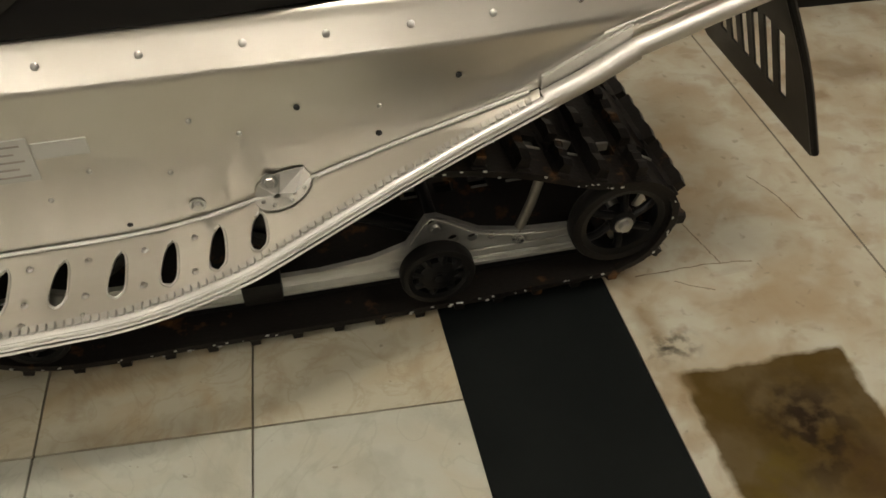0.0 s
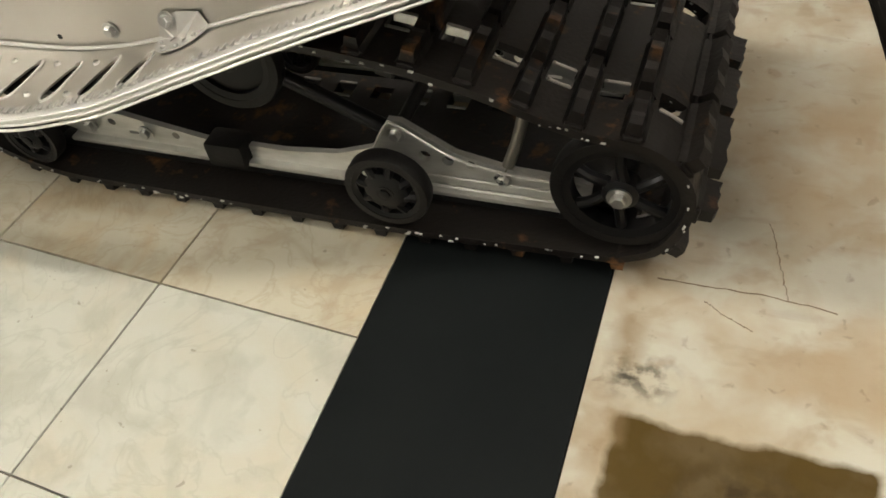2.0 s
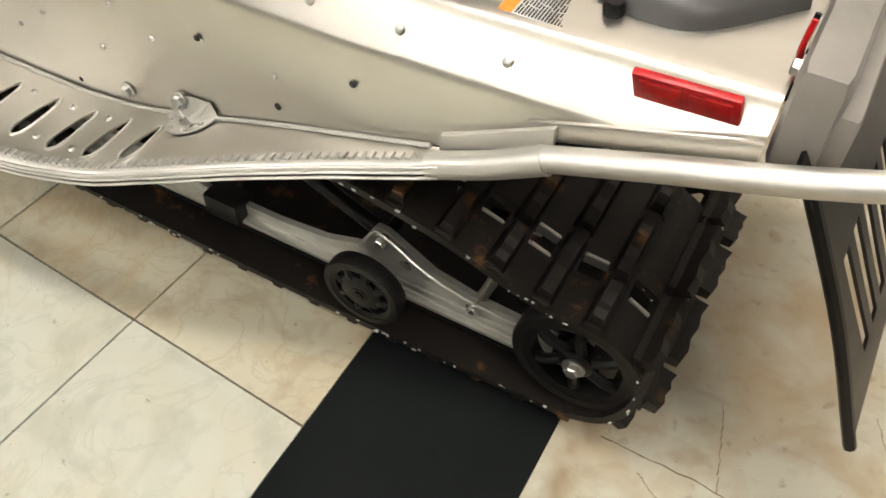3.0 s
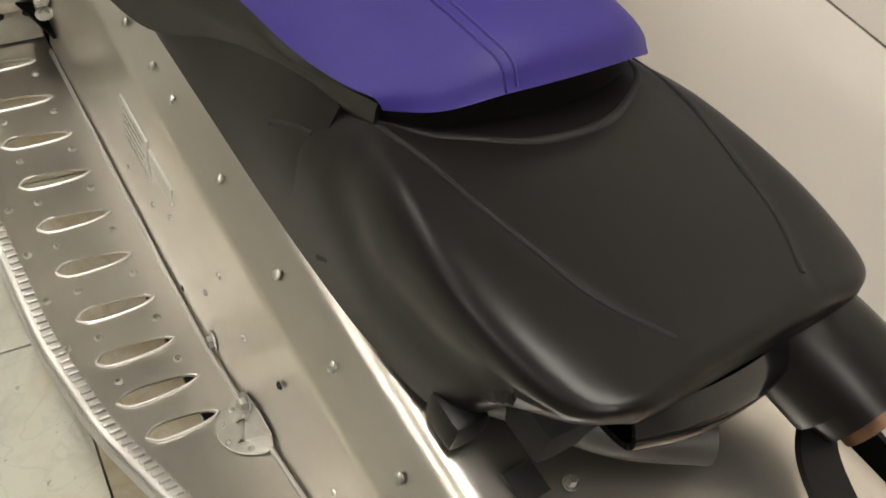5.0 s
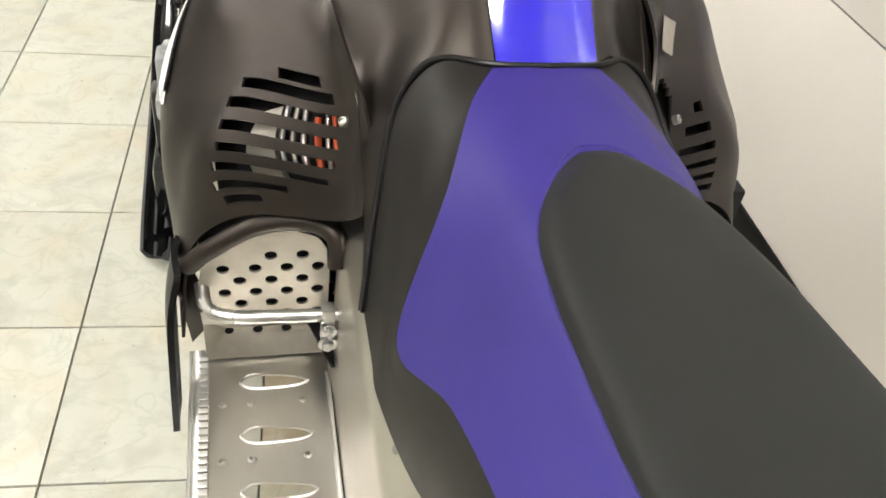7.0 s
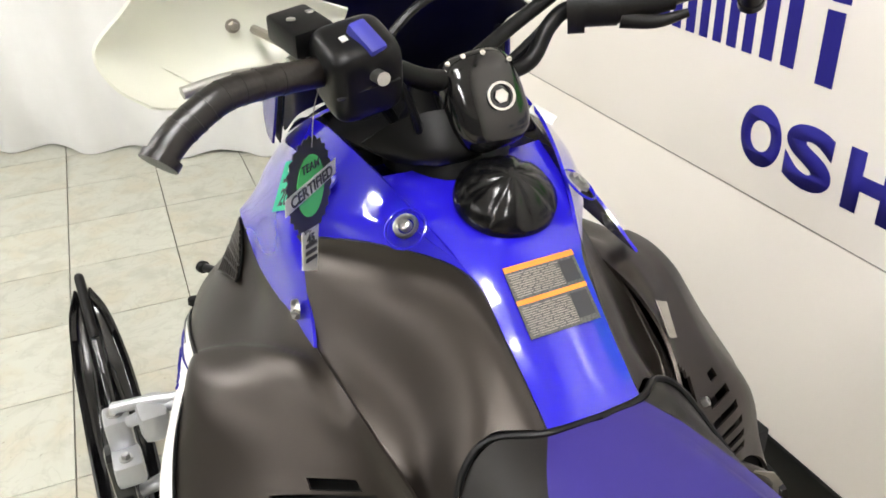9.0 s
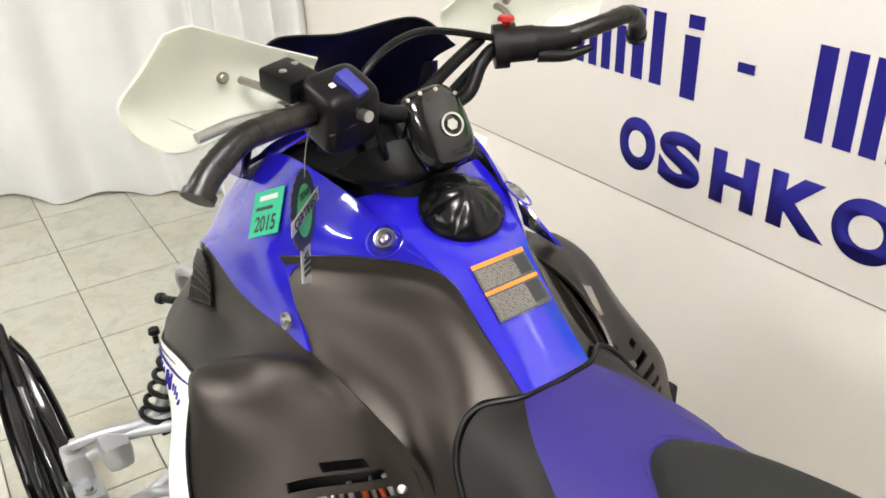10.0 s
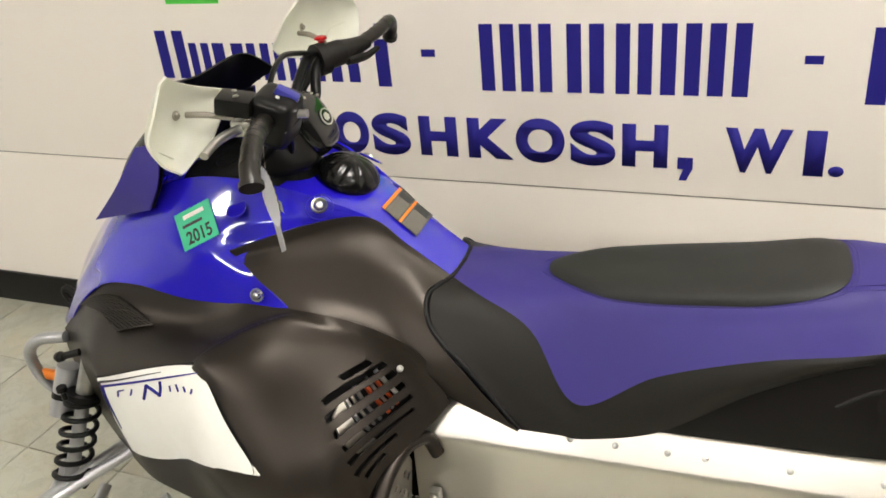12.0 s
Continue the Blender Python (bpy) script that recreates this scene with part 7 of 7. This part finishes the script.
def guard(sgn, dx, dz):
    g = [[(-1.592, 0.098, 1.150), (-1.602, 0.17, 1.180), (-1.588, 0.235, 1.212), (-1.566, 0.262, 1.222), (-1.560, 0.287, 1.219)],
         [(-1.600, 0.100, 1.138), (-1.614, 0.18, 1.150), (-1.604, 0.255, 1.172), (-1.574, 0.300, 1.186), (-1.554, 0.319, 1.187)],
         [(-1.592, 0.110, 1.122), (-1.610, 0.19, 1.120), (-1.604, 0.265, 1.130), (-1.574, 0.323, 1.148), (-1.549, 0.350, 1.155)],
         [(-1.578, 0.150, 1.108), (-1.592, 0.215, 1.098), (-1.588, 0.270, 1.098), (-1.566, 0.314, 1.112), (-1.543, 0.340, 1.120)],
         [(-1.560, 0.200, 1.100), (-1.564, 0.240, 1.088), (-1.558, 0.275, 1.084), (-1.550, 0.298, 1.088), (-1.539, 0.314, 1.096)]]
    P = surface(g, lin(0, 4, 33), lin(0, 4, 29))
    P[..., 1] *= sgn
    P[..., 0] += dx
    P[..., 2] += dz
    ob = part("hand_guard", shell(P, 0.003), M_SHELL, bars, "milky white hand guard")
    part("stay", tube([(-1.535 + dx, sgn * 0.17, 1.128 + dz), (-1.57 + dx, sgn * 0.187, 1.138 + dz), (-1.600 + dx, sgn * 0.195, 1.140 + dz)], 0.005, 8), M_PLATE, ob)
    part("bolt", bolt_head((-1.603 + dx, sgn * 0.215, 1.146 + dz), (1, 0, 0), 0.005, 0.005), M_PLATE, ob)
    part("mould_line", tube([(P[22, 14] + P[22, 14]) / 2 + (0.0015, 0, 0), P[17, 20] + (0.0015, 0, 0), P[18, 26] + (0.0015, 0, 0)], 0.0012, 6), M_SHELL, ob)
    return ob


guard(-1, 0, 0)
guard(1, -0.012, 0.022)
# --- windshield
ws = [[(-1.650, -0.146, 1.104), (-1.696, -0.108, 1.151), (-1.710, 0.0, 1.138), (-1.686, 0.108, 1.147), (-1.642, 0.143, 1.108)],
      [(-1.705, -0.146, 1.072), (-1.742, -0.11, 1.085), (-1.765, 0.0, 1.092), (-1.742, 0.11, 1.085), (-1.705, 0.146, 1.072)],
      [(-1.755, -0.142, 1.010), (-1.82, -0.095, 1.015), (-1.845, 0.0, 1.02), (-1.82, 0.095, 1.015), (-1.755, 0.142, 1.010)],
      [(-1.850, -0.118, 0.925), (-1.885, -0.08, 0.935), (-1.905, 0.0, 0.94), (-1.885, 0.08, 0.935), (-1.850, 0.118, 0.925)]]
M_SHIELD = material("tinted_shield", (0.035, 0.026, 0.22), 0.25, 0, None, 5, 0.1, 200, 0.0, spec=0.35)
P = surface(ws, lin(0, 4, 33), lin(0, 3, 25))
shield = part("windshield", shell(P, 0.003), M_BLACK, sled, "low gloss black windshield with blue flanks")
for sgn in (-1, 1):
    wing = [[(-1.700, sgn * 0.150, 1.072), (-1.752, sgn * 0.146, 1.062)], [(-1.715, sgn * 0.157, 1.005), (-1.815, sgn * 0.148, 0.985)], [(-1.745, sgn * 0.159, 0.952), (-1.895, sgn * 0.132, 0.910)]]
    part("wing", shell(surface(wing, lin(0, 1, 8), lin(0, 2, 12)), 0.003, flip=(sgn > 0)), M_SHIELD, shield, "dark blue translucent wing")
    lining = [[(x + 0.002, y - sgn * 0.008, z) for x, y, z in row] for row in wing]
    part("lining", shell(surface(lining, lin(0, 1, 8), lin(0, 2, 12)), 0.002, flip=(sgn > 0)), M_BLACK, shield, "black lining")
part("dash", bm_box(-1.74, -1.60, -0.10, 0.10, 0.955, 0.985, bev=0.01), M_BLACK, sled, "black dashboard tray")

# --- stickers and tag
wm = axes((-1.580, 0.108, 0.992), (0.6, 0.62, -0.45), (-0.7, 0.2, 0.3))
ws_bm = bm_box(0, 0.034, 0, 0.022, 0.004, 0.005)
bmesh.ops.transform(ws_bm, matrix=wm, verts=ws_bm.verts)
part("hood_sticker", ws_bm, M_WHITE, sled, "small white and green sticker", smooth=False)
st = axes((-1.671, -0.1885, 0.8925), (0.064, 0.017, 0.030), (-0.026, 0.035, 0.053))
stk = bm_box(0, 0.072, 0, 0.066, 0.001, 0.002)
bmesh.ops.transform(stk, matrix=st, verts=stk.verts)
sticker = part("year_sticker", stk, M_GREEN, sled, "green inspection sticker with black numerals")
part("numerals", fit_text("2015", st @ Matrix.Translation((0.012, 0.006, 0.0021)), 0.050, 0.023, 0.02, 0.0004), M_INK, sticker, smooth=False)
for a0, a1, b0, b1, mt in [(0.010, 0.050, 0.037, 0.042, M_INK), (0.016, 0.058, 0.051, 0.058, M_WHITE)]:
    b = bm_box(a0, a1, b0, b1, 0.002, 0.0026)
    bmesh.ops.transform(b, matrix=st, verts=b.verts)
    part("print_bar", b, mt, sticker)
drum = lathe([(0, 0.0018), (0.017, 0.0018), (0.0185, 0)], "z", 28)
dq = axes((-1.585, -0.1445, 0.956), (1, 0.1, 0.1), (0.0, 0.85, 0.5))
bmesh.ops.transform(drum, matrix=dq @ Matrix.Translation((0, 0, 0.0012)), verts=drum.verts)
part("round_decal", drum, M_BLUE, sled, "round clear decal")

tag = empty("hang_tag", "black, green and grey certified cardboard hang tag on the handlebar", "hang tag", (-1.505, -0.181, 1.056))
tm = axes((-1.500, -0.195, 1.000), (-0.72, 0.69, 0.0), (0.0, 0.0, 1.0))
ti = tm.copy()
ti.translation = tm.translation - Vector((-1.505, -0.181, 1.056))


def tag_piece(bm, name, mat, label=""):
    bmesh.ops.transform(bm, matrix=Matrix.Rotation(-0.22, 4, "Z") @ Matrix.Diagonal((1.55, 1.18, 1, 1)), verts=bm.verts)
    bmesh.ops.transform(bm, matrix=ti, verts=bm.verts)
    return part(name, bm, mat, tag, label, smooth=False)


def star(rx, ry, n, d):
    return [((rx + (d if k % 2 else 0)) * math.cos(math.pi * k / n), (ry + (d if k % 2 else 0)) * math.sin(math.pi * k / n)) for k in range(2 * n)]


tag_piece(plate(star(0.030, 0.040, 26, 0.003), [], lambda a, b: (a, b, 0), 0.0012), "rosette", M_INK, "black toothed rosette")
tag_piece(plate(star(0.0295, 0.0395, 26, 0.003), [], lambda a, b: (a, b, -0.0014), 0.0008), "backing", M_WHITE)
tag_piece(plate(circle(0, 0, 0.027, 36, 0.72), [], lambda a, b: (a, b, 0.0012), 0.0006), "green_disc", M_GREEN_TAG)
tag_piece(plate([(-0.036, -0.0165), (0.036, 0.0015), (0.036, 0.0155), (-0.036, -0.0025)], [], lambda a, b: (a, b, 0.0020), 0.0006), "banner", M_TAG)
tag_piece(plate([(-0.012, -0.038), (0.012, -0.038), (0.009, -0.080), (-0.012, -0.072)], [], lambda a, b: (a, b, 0.0), 0.0012), "ribbon", M_TAG)
bm = fit_text("CERTIFIED", Matrix.Rotation(0.245, 4, "Z") @ Matrix.Translation((-0.0305, -0.0055, 0.0028)), 0.061, 0.0105, 0.03, 0.0003)
tag_piece(bm, "word", M_INK)
bm = fit_text("TEAM", Matrix.Rotation(0.12, 4, "Z") @ Matrix.Translation((-0.012, 0.0135, 0.002)), 0.025, 0.0075, 0.02, 0.0003)
tag_piece(bm, "word", M_INK)
tag_piece(fit_text("45", Matrix.Translation((-0.008, -0.050, 0.0013)), 0.012, 0.008, 0.03, 0.0003), "word", M_INK)
for k in range(1, 4):
    tag_piece(bm_box(-0.009, 0.007, -0.047 - 0.0065 * k, -0.0435 - 0.0065 * k, 0.0012, 0.0018), "print_bar", M_INK)
part("string", tube([(0.004, 0.01, 0.05), (0.001, 0.0, 0.02), (0.0, -0.006, -0.018)], 0.0006, 6), M_SEAM, tag, "white string")

# --- floor tiles, one by one
def tile_mesh(seed, mat):
    rng = random.Random(seed)
    h = TILE / 2 - 0.0017
    b = bm_box(-h, h, -h, h, -0.008, 0.0, bev=0.0018)
    for v in b.verts:
        v.co.z += 0.0003 * rng.uniform(-1, 1) * (v.co.z > -0.004)
    me = bpy.data.meshes.new("floor_tile")
    b.to_mesh(me)
    b.free()
    me.materials.append(mat)
    return me


TILES = [tile_mesh(k, M_TILE) for k in range(4)]
TILES_TAN = [tile_mesh(k, M_TILE_TAN) for k in range(4)]
for i in range(-15, 1):
    for j in range(-6, 6):
        c = floor_point(i + 0.5, j + 0.5)
        if c.x > -0.324 + TILE * 0.4 or c.x < -5.6:
            continue
        if i == 0:
            # the last column is cut at the rubber strip
            g = 0.0017
            p0, p1 = floor_point(0, j), floor_point(0, j + 1)
            along = (p1 - p0).normalized()
            across = Vector((along.y, -along.x, 0))
            corners = [p0 + along * g + across * g, Vector((-0.326, p0.y + g, 0)), Vector((-0.326, p1.y - g, 0)), p1 - along * g + across * g]
            slope = math.tan(TURN)
            corners[1].y += slope * (corners[1].x - p0.x)
            corners[2].y += slope * (corners[2].x - p1.x)
            b = plate([(q.x - c.x, q.y - c.y) for q in corners], [], lambda a, d: (a, d, 0.0), 0.008)
            lift = max(v.co.z for v in b.verts)
            for v in b.verts:
                v.co.z -= lift
            o = part("floor_tile", b, M_TILE_TAN if j >= 0 else M_TILE, floor, smooth=False)
            o.matrix_basis = pose(c.x, c.y, 0)
            continue
        o = new("floor_tile", (TILES_TAN if j >= 0 and i > -4 else TILES)[(i * 7 + j * 3) % 4])
        o.parent = floor
        o.matrix_basis = pose(c.x, c.y, 0, 0, 0, math.degrees(TURN) + 90 * ((i + 2 * j) % 4))
